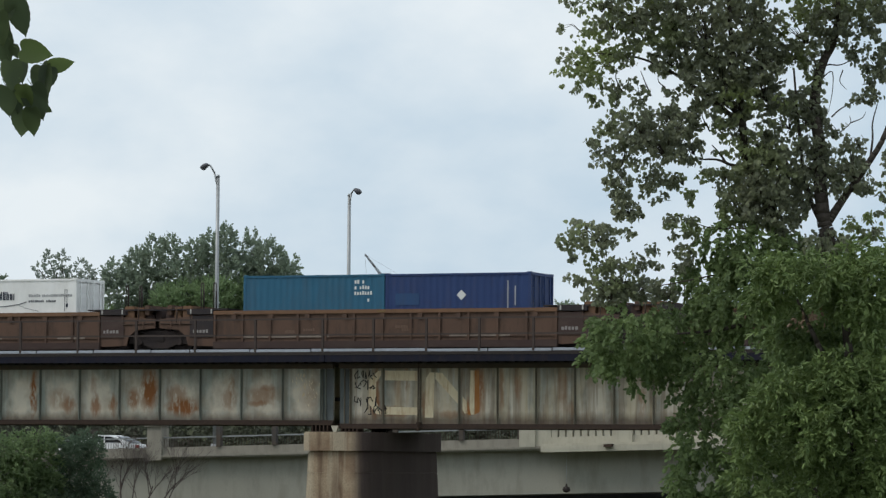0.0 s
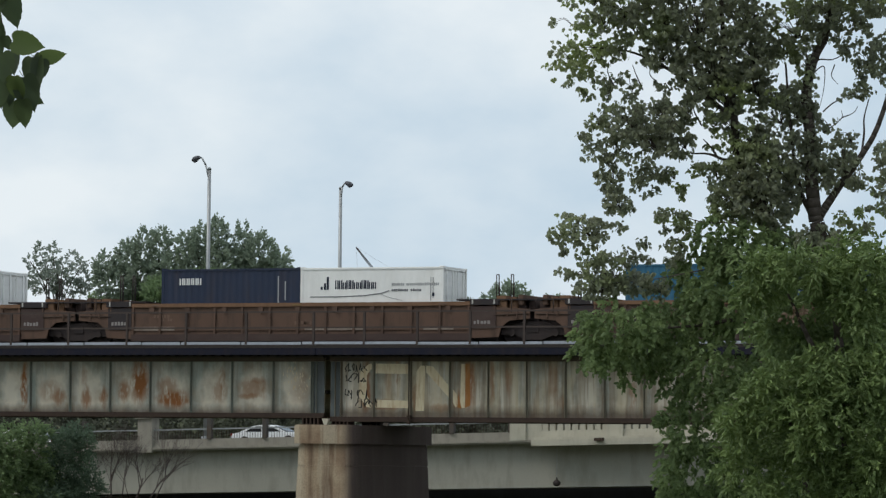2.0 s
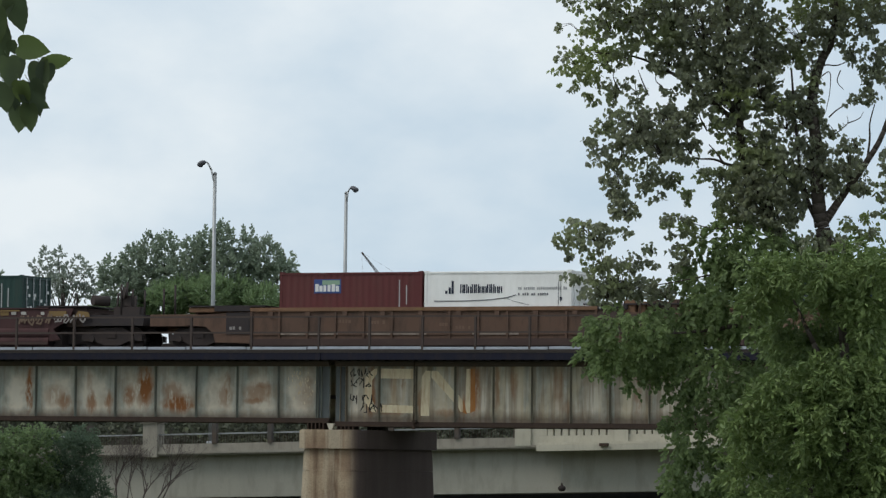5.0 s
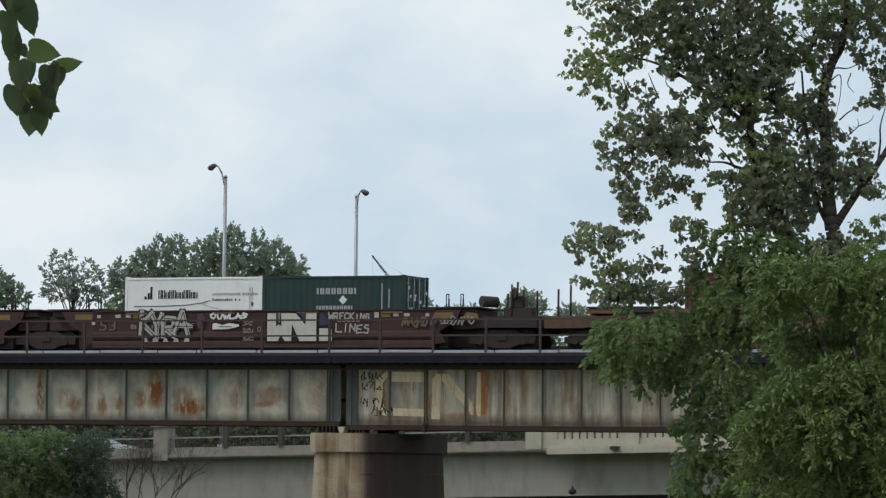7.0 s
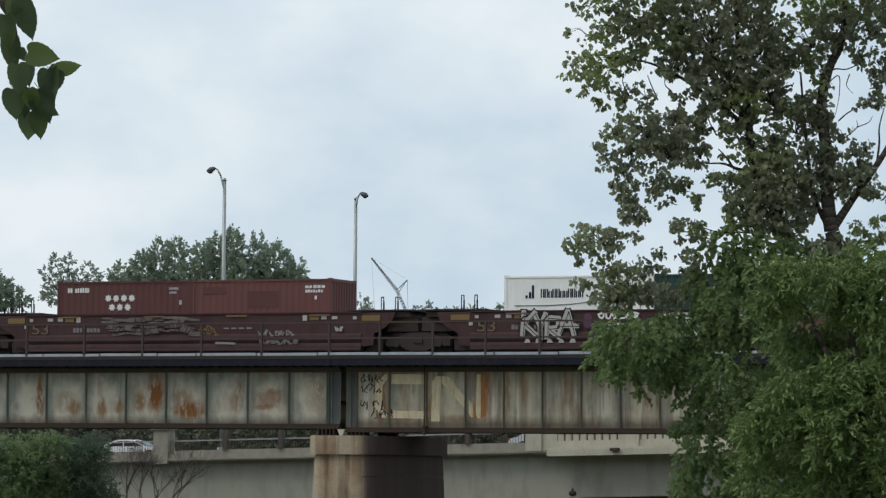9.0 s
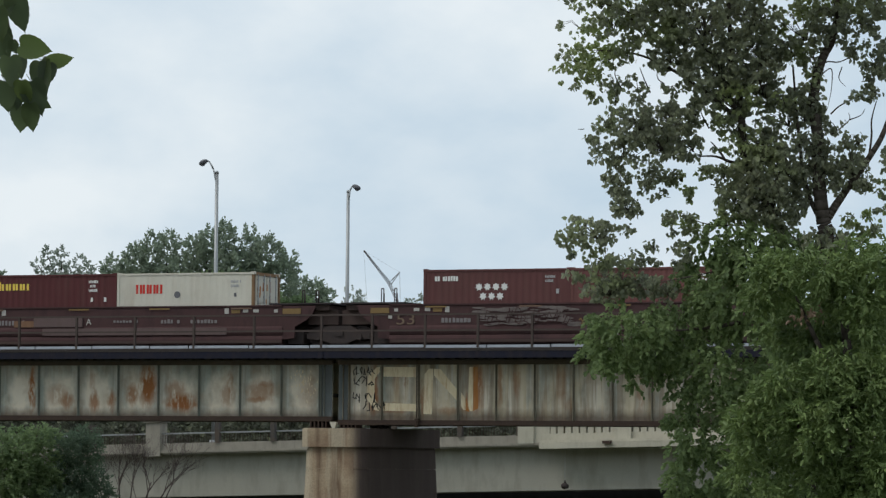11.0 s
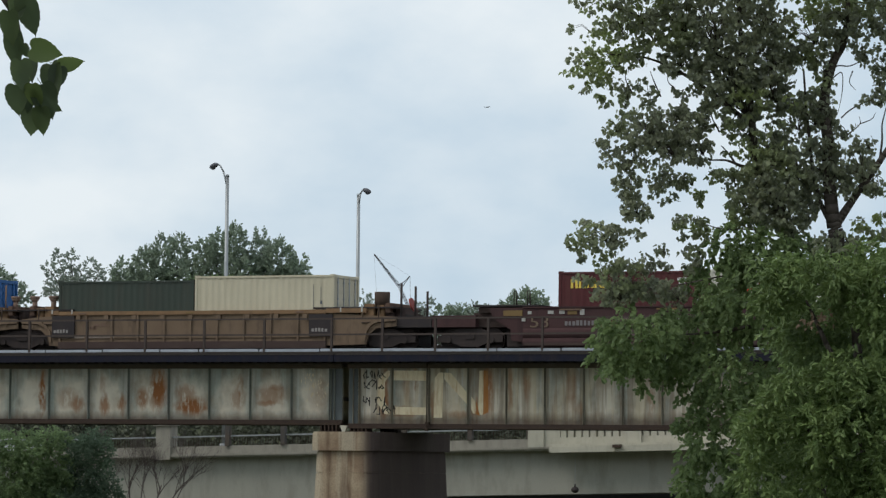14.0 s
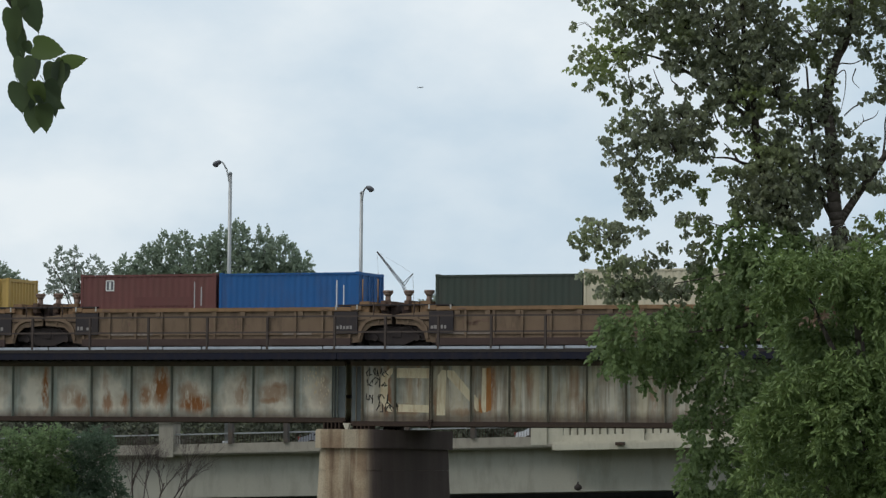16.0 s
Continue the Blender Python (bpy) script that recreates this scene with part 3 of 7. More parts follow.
def pier(x):
    """A tapered concrete pier with rounded noses and an oversailing cap."""
    p = thing("bridge_pier", "tall brown-stained concrete pier with an oversailing cap", "bridge pier", pose(x, 0, 0), group="bridge piers")

    def slab(x0, x1, y0, y1, z0, z1, r, grow=0.0):
        bm = bmesh.new()
        rings = []
        for z, g in ((z0, grow), (z1, 0)):
            ring = []
            for cx, cy, a0 in ((x1 + g - r, y0 - g + r, -90), (x1 + g - r, y1 + g - r, 0), (x0 - g + r, y1 + g - r, 90), (x0 - g + r, y0 - g + r, 180)):
                for i in range(7):
                    a = radians(a0 + 15 * i)
                    ring.append(bm.verts.new((cx + r * math.cos(a), cy + r * math.sin(a), z)))
            rings.append(ring)
        n = len(rings[0])
        for i in range(n):
            bm.faces.new((rings[0][i], rings[0][(i + 1) % n], rings[1][(i + 1) % n], rings[1][i]))
        top = bm.faces.new(rings[1])
        bm.faces.new(rings[0][::-1])
        bmesh.ops.bevel(bm, geom=list(top.edges), offset=0.04, segments=2, affect="EDGES")
        return bm

    ground = -0.6
    part("cap", slab(-1.42, 1.42, 129.2, 137.0, 6.58, 7.30, 0.5), PIER, p)
    for z0, z1 in ((5.75, 6.58), (4.4, 5.746), (2.6, 4.396), (ground, 2.596)):
        g1, g0 = (6.58 - z1) * 0.035, (6.58 - z0) * 0.035
        part("shaft_lift", slab(-1.27 - g1, 1.27 + g1, 129.35 - g1, 136.85 + g1, z0, z1, 0.45, g0 - g1), PIER, p)


def build_piers():
    for x in (-208, -177.1, -146.1, -115.3, -84.4, -57.47, -32.4, -1.5, 29.4, 60.3, 91.2):
        pier(x)


def build_track():
    x0, x1 = -208, 91
    for y in (TRACK_Y - 0.755, TRACK_Y + 0.755):
        r = thing("rail", "worn brown steel running rail", "rail", group="rails", kind="structure")
        boxes("rail_section", [(x0, x1, y - 0.035, y + 0.035, RAIL_Z - 0.04, RAIL_Z), (x0, x1, y - 0.01, y + 0.01, RAIL_Z - 0.15, RAIL_Z - 0.04),
                               (x0, x1, y - 0.07, y + 0.07, RAIL_Z - 0.17, RAIL_Z - 0.15)], RAIL_STEEL, r)
    bm = bmesh.new()
    box(bm, -0.12, 0.12, 131.28, 134.72, 9.985, 10.245)
    ties = thing("bridge_ties", "dark creosoted bridge ties under the rails", "railway ties", kind="structure")
    first = part("tie", bm, TIMBER, ties, m=pose(-75, 0, 0))
    x = -74.6
    while x < -42:
        shared("tie", first.data, ties, pose(x, 0, 0))
        x += 0.4
    bm = bmesh.new()
    for a, b in ((-208, -75.4), (-41.5, 91)):
        x = a
        while x < b:
            box(bm, x, x + 0.24, 131.28, 134.72, 9.985, 10.245)
            x += 0.4
    tagged(part("tie_run", bm, TIMBER, ties), kind="stuff")
    deck = thing("walkway", "dark steel walkway with a pale galvanised edge along the track", "walkway", kind="structure")
    for y0, y1 in ((EDGE_Y + 0.03, 131.26), (134.74, 135.8)):
        one("deck_plate", (x0, x1, y0, y1, 10.27, 10.33), TIMBER, deck)
    for x in [-84 + 1.787 * i for i in range(14)] + [-58 + 1.573 * i for i in range(12)]:
        bm = bmesh.new()
        prism(bm, [(x, 10.26), (x + 0.05, 10.26), (x + 0.05, 10.03), (x, 10.03)], EDGE_Y + 0.1, WEB_Y - 0.25)
        part("bracket", bm, GIRDER_DARK, deck)
    # dark strips added for the shade and tie ends below the walkway edge
    for a, b in ((x0, -84.2), (-84.18, JOINT_X), (JOINT_X + 0.02, -32.5), (-32.48, x1)):
        one("edge_channel", (a, b, EDGE_Y + 0.04, EDGE_Y + 0.10, 10.0, 10.266), BAND, deck, "blue-black strip for the shade below the walkway edge", 0.006)
    # unseen dark box added to stop sky showing under the wagons
    one("cable_trough", (x0, x1, 135.3, 135.6, 10.334, 10.82), TIMBER, deck)
    # timbers added beside the rails, which also close the gap of sky
    for y in (131.32, 134.42):
        one("guard_timber", (x0, x1, y, y + 0.2, 10.25, 10.44), TIMBER, deck)
    # pale edge in lengths with joints
    rng = random.Random(3)
    x = -100.0
    while x < -20:
        n = rng.choice((2.55, 2.2, 1.7, 2.6))
        dz = rng.uniform(-0.01, 0.01)
        one("edge_strip", (x + 0.03, x + n - 0.02, EDGE_Y - 0.02, EDGE_Y + 0.02, 10.395 + dz, 10.50 + dz), EDGE_GREY, deck, "pale galvanised edge strip", 0.006)
        x += n
    for a, b in ((-208, -100.05), (-19, 91)):
        one("edge_strip", (a, b, EDGE_Y - 0.02, EDGE_Y + 0.02, 10.37, 10.505), EDGE_GREY, deck, "pale galvanised edge strip")


def build_handrail():
    rail = thing("handrail", "rusty brown steel handrail with posts along the walkway", "handrail", kind="structure")
    xs = [-71.62 - 2.58 * i for i in range(1, 9)] + [-71.62, -69.04, -66.45, -63.87, -61.27, -58.4, -56.27, -54.07, -51.9, -49.7] + [-49.7 + 2.2 * i for i in range(1, 9)]
    xs.sort()
    bm = bmesh.new()
    box(bm, -0.04, 0.04, EDGE_Y - 0.05, EDGE_Y - 0.022, 10.40, 11.66)
    box(bm, -0.012, 0.04, EDGE_Y - 0.022, EDGE_Y + 0.05, 10.51, 11.66)
    first = None
    for x in xs:
        if first is None:
            first = part("post", bm, HANDRAIL, rail, m=pose(x, 0, 0))
        else:
            shared("post", first.data, rail, pose(x, 0, 0))
    for z in (11.66, 11.05):
        for a, b in zip(xs[::2], xs[2::2]):
            one("rail_bar", (a, b - 0.01, EDGE_Y - 0.03, EDGE_Y + 0.03, z - 0.03, z + 0.035), HANDRAIL, rail)


# ---- road bridge behind ----
def road_z(x):
    return 6.99 + 0.0265 * (x + 62)


def sloped(bm, x0, x1, y0, y1, dz0, dz1):
    a, b = road_z(x0), road_z(x1)
    v = [bm.verts.new(p) for p in ((x0, y0, a + dz0), (x1, y0, b + dz0), (x1, y1, b + dz0), (x0, y1, a + dz0), (x0, y0, a + dz1), (x1, y0, b + dz1), (x1, y1, b + dz1), (x0, y1, a + dz1))]
    for q in ((3, 2, 1, 0), (4, 5, 6, 7), (0, 1, 5, 4), (1, 2, 6, 5), (2, 3, 7, 6), (3, 0, 4, 7)):
        bm.faces.new([v[i] for i in q])


def sloped_part(name, args, material, parent, label=""):
    bm = bmesh.new()
    for a in args:
        sloped(bm, *a)
    return part(name, bm, material, parent, label)


def build_road_bridge():
    rb = thing("road_bridge", "long pale grey-green concrete road bridge behind the railway", "road bridge", kind="structure")
    xa, xb = -260, 140
    sloped_part("fascia_girder", [(xa, xb, 163.6, 164.2, -2.25, -0.22)], CONCRETE, rb)
    sloped_part("deck_slab", [(xa, xb, 163.3, 177.5, -0.215, -0.02)], CONCRETE, rb)
    sloped_part("road_surface", [(xa, xb, 164.0, 176.8, -0.016, 0.02)], ASPHALT, rb, "dark asphalt roadway")
    sloped_part("far_girder", [(xa, xb, 176.6, 177.2, -2.28, -0.22)], CONCRETE, rb)
    sloped_part("mid_girder", [(xa, xb, 169.6, 170.4, -2.2, -0.22)], CONCRETE, rb)
    sloped_part("ledge", [(xa, -61.6, 162.98, 163.3, -0.10, 0.0), (xa, -61.6, 163.05, 163.3, -0.17, -0.1)], CONCRETE_WORN, rb, "narrow pale concrete ledge")
    sloped_part("kerb", [(xa, -61.6, 163.12, 163.45, 0.002, 0.38)], CONCRETE_WORN, rb)
    # open railing, west part
    xs = [-78.66, -75.68, -72.6, -69.3, -65.9, -62.9] + [-85.5 - 3.1 * i for i in range(10)]
    for x in xs:
        sloped_part("rail_post", [(x - 0.11, x + 0.11, 163.02, 163.3, 0.36, 1.35)], GIRDER_DARK, rb, "dark railing post")
    xs.sort()
    for a, b in zip(xs, xs[1:]):
        sloped_part("rail_bar", [(a + 0.12, b - 0.12, 163.18, 163.3, 0.82, 0.89)], LAMP_METAL, rb, "pale metal railing bar")
        bm = bmesh.new()
        x = a + 0.3
        while x < b - 0.25:
            sloped(bm, x, x + 0.015, 163.22, 163.24, 0.384, 0.8)
            x += 0.14
        tagged(part("railing_mesh", bm, RUST_DARK, rb), kind="stuff")
    sloped_part("end_pillar", [(-82.5, -81.72, 162.95, 163.75, -0.25, 1.42)], CONCRETE_WORN, rb, "square pale concrete pillar")
    sloped_part("end_pillar", [(-82.62, -81.6, 162.85, 163.85, 1.424, 1.56)], CONCRETE_WORN, rb, "square pale concrete pillar")
    # solid parapet, east part
    sloped_part("parapet", [(-62.7, xb, 163.05, 163.4, 0.004, 0.42)], CONCRETE_LIGHT, rb, "cream concrete parapet")
    x = -61.3
    while x < -40:
        sloped_part("baluster", [(x, x + 0.28, 163.08, 163.36, 0.424, 0.82)], CONCRETE_LIGHT, rb)
        x += 0.375
    sloped_part("parapet_top", [(-62.7, -61.32, 163.05, 163.4, 0.424, 0.85), (-62.7, xb, 163.0, 163.45, 0.854, 1.05)], CONCRETE_LIGHT, rb, "cream concrete parapet")
    for x in (-62.5, -57.65, -52.0, -46.4):
        sloped_part("parapet_post", [(x - 0.4, x + 0.4, 162.95, 163.5, -0.02, 1.15)], CONCRETE_LIGHT, rb, "cream concrete parapet")
    sloped_part("overhang", [(-61.6, xb, 162.4, 163.3, -0.30, -0.02), (-61.6, xb, 162.55, 163.3, -0.016, 0.1)], CONCRETE_LIGHT, rb, "pale overhanging concrete slab")
    bm = bmesh.new()
    sloped(bm, -58.4, -58.0, 162.2, 162.5, -0.12, 0.02)
    part("drain_box", bm, RUST_DARK, rb)
    # piers of the road bridge, out of view below
    for x in (-170, -130, -90, -50, -10, 30):
        one("road_pier", (x - 1, x + 1, 164.6, 176.2, -0.8, road_z(x) - 2.3), CONCRETE, rb)
    # wall added to give the dark of the shade under the deck
    back = thing("underbridge_shade_wall", "dark wall added for the shade under the road bridge", "retaining wall", kind="structure")
    one("wall_face", (xa, xb, 177.6, 178.4, -0.8, 5.0), UNDERBRIDGE_SHADE, back)
    # hanging weight on a wire
    hw = thing("hanging_weight", "round dark weight hung on a thin wire from the road bridge", "weight")
    bm = bmesh.new()
    tube(bm, (-60.45, 162.8, 5.18), (-60.45, 162.8, 6.72), 0.012, seg=5)
    part("wire", bm, LAMP_METAL, hw)
    bm = bmesh.new()
    bmesh.ops.create_uvsphere(bm, u_segments=12, v_segments=8, radius=0.19, matrix=Matrix.Translation((-60.45, 162.8, 4.98)) @ Matrix.Diagonal((1, 1, 0.8, 1)))
    tube(bm, (-60.45, 162.8, 5.1), (-60.45, 162.8, 5.25), 0.07, 0.03)
    part("weight_body", bm, BLACK, hw)


def street_lamp(x, y, top, arm, rise, label):
    """A tapered pole with a bowed arm and a drooping head; arm: how far the head reaches along x."""
    lamp = thing("street_lamp", label, "street lamp", pose(x, y, 0), group="street lamps")
    z0 = road_z(x)
    s = 1 if arm > 0 else -1
    bm = bmesh.new()
    tube(bm, (0, 0, z0), (0, 0, top), 0.125, 0.085, 12)
    tube(bm, (0, 0, top), (0, 0, top + 0.12), 0.11, 0.06, 10)
    tube(bm, (0, 0, z0), (0, 0, z0 + 0.5), 0.24, 0.22, 12)
    part("pole", bm, LAMP_METAL, lamp)
    bm = bmesh.new()
    pts = [(0, 0, top - 0.55), (arm * 0.3, -0.1, top + rise * 0.35), (arm * 0.6, -0.2, top + rise * 0.9), (arm * 0.8, -0.25, top + rise)]
    path_tube(bm, pts, [0.05, 0.045, 0.04, 0.04], 8)
    part("arm", bm, LAMP_METAL, lamp)
    bm = bmesh.new()
    bmesh.ops.create_uvsphere(bm, u_segments=14, v_segments=9, radius=1.0,
                              matrix=Matrix.Translation((arm * 0.8 + s * 0.2, -0.3, top + rise - 0.07)) @ Matrix.Rotation(s * radians(22), 4, "Y") @ Matrix.Diagonal((0.25, 0.17, 0.13, 1)))
    for f in bm.faces:
        f.smooth = True
    head = part("head", bm, LAMP_DARK, lamp, "dark grey drop-glass lamp head")
    bm = bmesh.new()
    bmesh.ops.create_uvsphere(bm, u_segments=12, v_segments=8, radius=1.0, matrix=Matrix.Translation((arm * 0.8 + s * 0.25, -0.3, top + rise - 0.15)) @ Matrix.Diagonal((0.14, 0.13, 0.12, 1)))
    part("lens", bm, LAMP_DARK, head)


def build_lamps():
    street_lamp(-79.15, 163.7, 20.15, -0.5, 0.6, "tall pale metal street lamp with a curved arm and dark head")
    street_lamp(-77.5, 176.0, 20.05, 0.5, 0.3, "tall grey street lamp with a short arm and dark head")


def build_crane():
    """A lattice boom crane far beyond the bridge."""
    crane = thing("crawler_crane", "far dark lattice-boom crane with a raised boom", "crane")
    tip, knee, foot, strut = Vector((-199.2, 457.8, 34.6)), Vector((-196.1, 459.3, 30.3)), Vector((-194.9, 459.9, 27.4)), Vector((-194.75, 459.8, 31.7))

    def lattice(a, b, w0, w1, n):
        bm = bmesh.new()
        d = (b - a).normalized()
        u = d.cross(Vector((0.4, 0.9, 0))).normalized()
        v = d.cross(u).normalized()
        cs = [(1, 1), (1, -1), (-1, -1), (-1, 1)]
        for i, j in cs:
            tube(bm, a + (u * i + v * j) * w0, b + (u * i + v * j) * w1, 0.034, seg=4)
        for k in range(n):
            t0, t1 = k / n, (k + 1) / n
            p0, p1 = a.lerp(b, t0), a.lerp(b, t1)
            r0, r1 = w0 + (w1 - w0) * t0, w0 + (w1 - w0) * t1
            for c in range(4):
                i, j = cs[c]
                i2, j2 = cs[(c + 1) % 4]
                tube(bm, p0 + (u * i + v * j) * r0, p1 + (u * i2 + v * j2) * r1, 0.016, seg=4)
        return bm

    part("boom", lattice(tip, knee, 0.05, 0.15, 16), BLACK, crane)
    part("mast", lattice(knee, foot, 0.13, 0.11, 7), BLACK, crane)
    bm = bmesh.new()
    tube(bm, knee, strut, 0.05, seg=5)
    tube(bm, knee + Vector((0.3, 0, -0.3)), strut, 0.05, seg=5)
    part("strut", bm, BLACK, crane)
    bm = bmesh.new()
    tube(bm, tip, strut, 0.012, seg=4)
    tube(bm, strut, (-194.6, 459.8, 27.0), 0.022, seg=4)
    tube(bm, tip, (-198.6, 457.8, 27.0), 0.012, seg=4)
    part("cables", bm, BLACK, crane)
    bm = bmesh.new()
    box(bm, -196.6, -192.6, 458.5, 461.5, 24.4, 27.4, 0.15)
    box(bm, -196.2, -195, 458.2, 458.5, 25.6, 27.0)
    part("cab", bm, BLACK, crane)
    bm = bmesh.new()
    box(bm, -197, -192, 458, 459, 0, 1.2)
    box(bm, -197, -192, 461, 462, 0, 1.2)
    box(bm, -195.6, -193.4, 459, 461, 0, 24.4)
    part("tower", bm, BLACK, crane)


# ---- train ----
SPEED = 8.16
MOVING = []              # (thing, place at the start)
WHEELS = []              # (wheelset, place on its truck)
SIDE_Y = -1.40           # outer face of a wagon side, from the track's middle


def truck(parent, x, dark=True):
    """A two-axle truck: side frames, bolster and two turning wheelsets."""
    t = new("truck")
    t.empty_display_size = 0.2
    t.parent = parent
    t.matrix_basis = pose(x, 0, 0)
    tagged(t, "dark greasy two-axle truck")
    for y in (-1.02, 1.02):
        bm = bmesh.new()
        prism(bm, [(-1.35, 0.62), (-0.95, 0.68), (-0.45, 0.9), (0.45, 0.9), (0.95, 0.68), (1.35, 0.62), (1.35, 0.38), (0.75, 0.36), (0.35, 0.2), (-0.35, 0.2), (-0.75, 0.36), (-1.35, 0.38)], y - 0.09, y + 0.09)
        part("side_frame", bm, BLACK, t)
        for sx in (-0.89, 0.89):
            bm = bmesh.new()
            tube(bm, (sx, y - 0.16, 0.46), (sx, y + 0.16, 0.46), 0.13, seg=10)
            part("axle_box", bm, BLACK, t)
    one("bolster", (-0.2, 0.2, -1.15, 1.15, 0.5, 0.78), BLACK, t)
    for sx in (-0.89, 0.89):
        bm = bmesh.new()
        tube(bm, (0, -1.0, 0), (0, 1.0, 0), 0.08, seg=8)
        for y in (-0.755, 0.755):
            tube(bm, (0, y - 0.065, 0), (0, y + 0.065, 0), 0.46, seg=20)
        tube(bm, (0, -0.83, 0.22), (0, -0.86, 0.22), 0.05, seg=6)
        w = part("wheelset", bm, BLACK, t, m=pose(sx, 0, 0.46))
        WHEELS.append((w, sx))


def well_car(name, xc, west, east, style, label):
    """A well wagon round the container well centred at xc; west, east: how far its ends reach."""
    car = thing(name, label, "well wagon", pose(xc, TRACK_Y, RAIL_Z), group="well wagons")
    MOVING.append((car, Vector((xc, TRACK_Y, RAIL_Z))))
    maroon, tan = style == "maroon", style == "tan"
    body = CAR_MAROON if maroon else (CAR_DUSTY if tan else CAR_BROWN)
    top = CAR_MAROON if maroon else (CAR_TAN if tan else CAR_ORANGE)
    well = {"brown": 7.25, "tan": 5.9, "maroon": 7.4}[style]
    zt = 1.64
    for s in (-1, 1):
        y0, y1 = sorted((s * 1.40, s * 1.33))
        if maroon:
            # sheet with a bulge along the middle
            round_sheet = [(1.35, 0.16), (1.41, 0.20), (1.44, 0.28), (1.44, 0.38), (1.41, 0.47), (1.375, 0.51), (1.41, 0.56), (1.445, 0.64), (1.45, 0.74), (1.43, 0.82), (1.385, 0.88), (1.38, 1.28), (1.41, 1.32), (1.415, zt), (1.31, zt)]
            bm = bmesh.new()
            rows = [[bm.verts.new((x, s * q, z)) for q, z in round_sheet + [(1.31, 0.16)]] for x in (-well, well)]
            for k in range(len(rows[0])):
                j = (k + 1) % len(rows[0])
                bm.faces.new((rows[0][k], rows[1][k], rows[1][j], rows[0][j]))
            for row in rows:
                bm.faces.new(row)
            bmesh.ops.recalc_face_normals(bm, faces=bm.faces)
            part("side_sheet", bm, body, car)
            one("lower_skirt", (-well, well, *sorted((s * 1.447, s * 1.30)), 0.20, 0.36), CAR_GRIME, car, "sooty lower skirt", 0.03)
        else:
            one("side_sheet", (-well, well, *sorted((s * 1.38, s * 1.34)), 0.40, zt - 0.14), body, car)
            one("bottom_chord", (-well, well, *sorted((s * 1.47, s * 1.30)), 0.16, 0.44), CAR_GRIME, car, bevel=0.015)
            rng = random.Random(int(-xc * 7) + s)
            xa = -well
            while xa < well - 0.3:
                xb = min(well, xa + rng.choice((1.25, 2.5, 1.9)))
                one("side_ledge", (xa, xb, *sorted((s * 1.42, s * 1.385)), 0.585, 0.60 + rng.choice((0.06, 0.06, 0.14))), CAR_DUST if rng.random() < 0.35 else body, car)
                xa = xb + 0.002
            n = 13 if not tan else 11
            for i in range(n):
                x = -well + 0.06 + (2 * well - 0.12) * i / (n - 1)
                one("side_post", (x - 0.05, x + 0.05, *sorted((s * 1.45, s * 1.385)), 0.44, zt - 0.14), body, car, bevel=0.008)
            for i in range(9):
                x = -well + 0.9 + (2 * well - 1.8) * i / 8
                one("gusset", (x - 0.1, x + 0.1, *sorted((s * 1.47, s * 1.385)), zt - 0.30, zt - 0.145), body, car)
        one("top_chord", (-well, well, *sorted((s * 1.46, s * 1.30)), zt - 0.14 if not maroon else zt + 0.004, zt + 0.02 if not maroon else zt + 0.07), top, car, bevel=0.015)
    one("well_floor", (-well, well, -1.30, 1.30, 0.14, 0.36), CAR_BLACK, car)
    for s, reach in ((-1, west), (1, east)):
        a, b = well, reach
        xs = lambda p, q: sorted((s * p, s * q))
        end = CAR_BLACK if not maroon else body
        # centre sill and dark filler boxes added to keep sky out of truck openings
        one("centre_sill", (*xs(a, b - 0.02), -0.5, 0.5, 0.93, 1.5), BLACK, car)
        one("brake_rigging", (*xs(a + 0.1, b - 1.45), -1.1, 1.1, 0.2, 0.7), BLACK, car)
        one("brake_rigging", (*xs(a + 0.1, b - 0.03), -0.55, 0.55, 0.26, 0.92), BLACK, car)
        one("end_wall", (*xs(a - 0.12, a), -1.29, 1.29, 0.37, zt - 0.05), body, car)
        if maroon:
            boxes("articulation", [(*xs(b - 1.3, b - 0.02), -0.95, 0.95, 0.95, 1.5), (*xs(b - 0.9, b - 0.3), -1.2, 1.2, 1.5, 1.7)], CAR_GRIME, car)
        # sides of the end, cut away over the truck
        for t in (-1, 1):
            bm = bmesh.new()
            if maroon:
                prism(bm, [(s * a, 0.35), (s * (a + 0.5), 0.42), (s * (b - 1.7), 0.85), (s * (b - 1.2), 1.12), (s * (b - 0.95), 1.36), (s * (b - 0.8), 1.68), (s * a, 1.68)], *sorted((t * 1.38, t * 1.30)))
            else:
                prism(bm, [(s * a, 0.26), (s * (b - 1.32), 0.30), (s * (b - 1.22), 0.66), (s * (b - 0.9), 0.92), (s * (b - 0.05), 1.0), (s * (b - 0.05), 1.36), (s * a, zt - 0.12)], *sorted((t * 1.38, t * 1.30)))
            part("end_side", bm, body, car)
            if not maroon:
                one("number_panel", (*(xs(a + 0.02, a + 1.05) if not tan else xs(a - 0.72, a + 0.28)), *sorted((t * (1.41 if not tan else 1.476), t * 1.384)), 0.62, zt - 0.16), CAR_BLACK if tan or s < 0 else CAR_GRIME, car, "black number panel" if tan or s < 0 else "sooty number panel")
                one("end_chord", (*xs(a, b - 1.3), *sorted((t * 1.46, t * 1.30)), zt - 0.115, zt + 0.06), CAR_BLACK if not tan else top, car, bevel=0.01)
            else:
                one("end_band", (*xs(a, b - 1.05), *sorted((t * 1.40, t * 1.384)), 1.28, 1.56), CAR_MAROON, car)
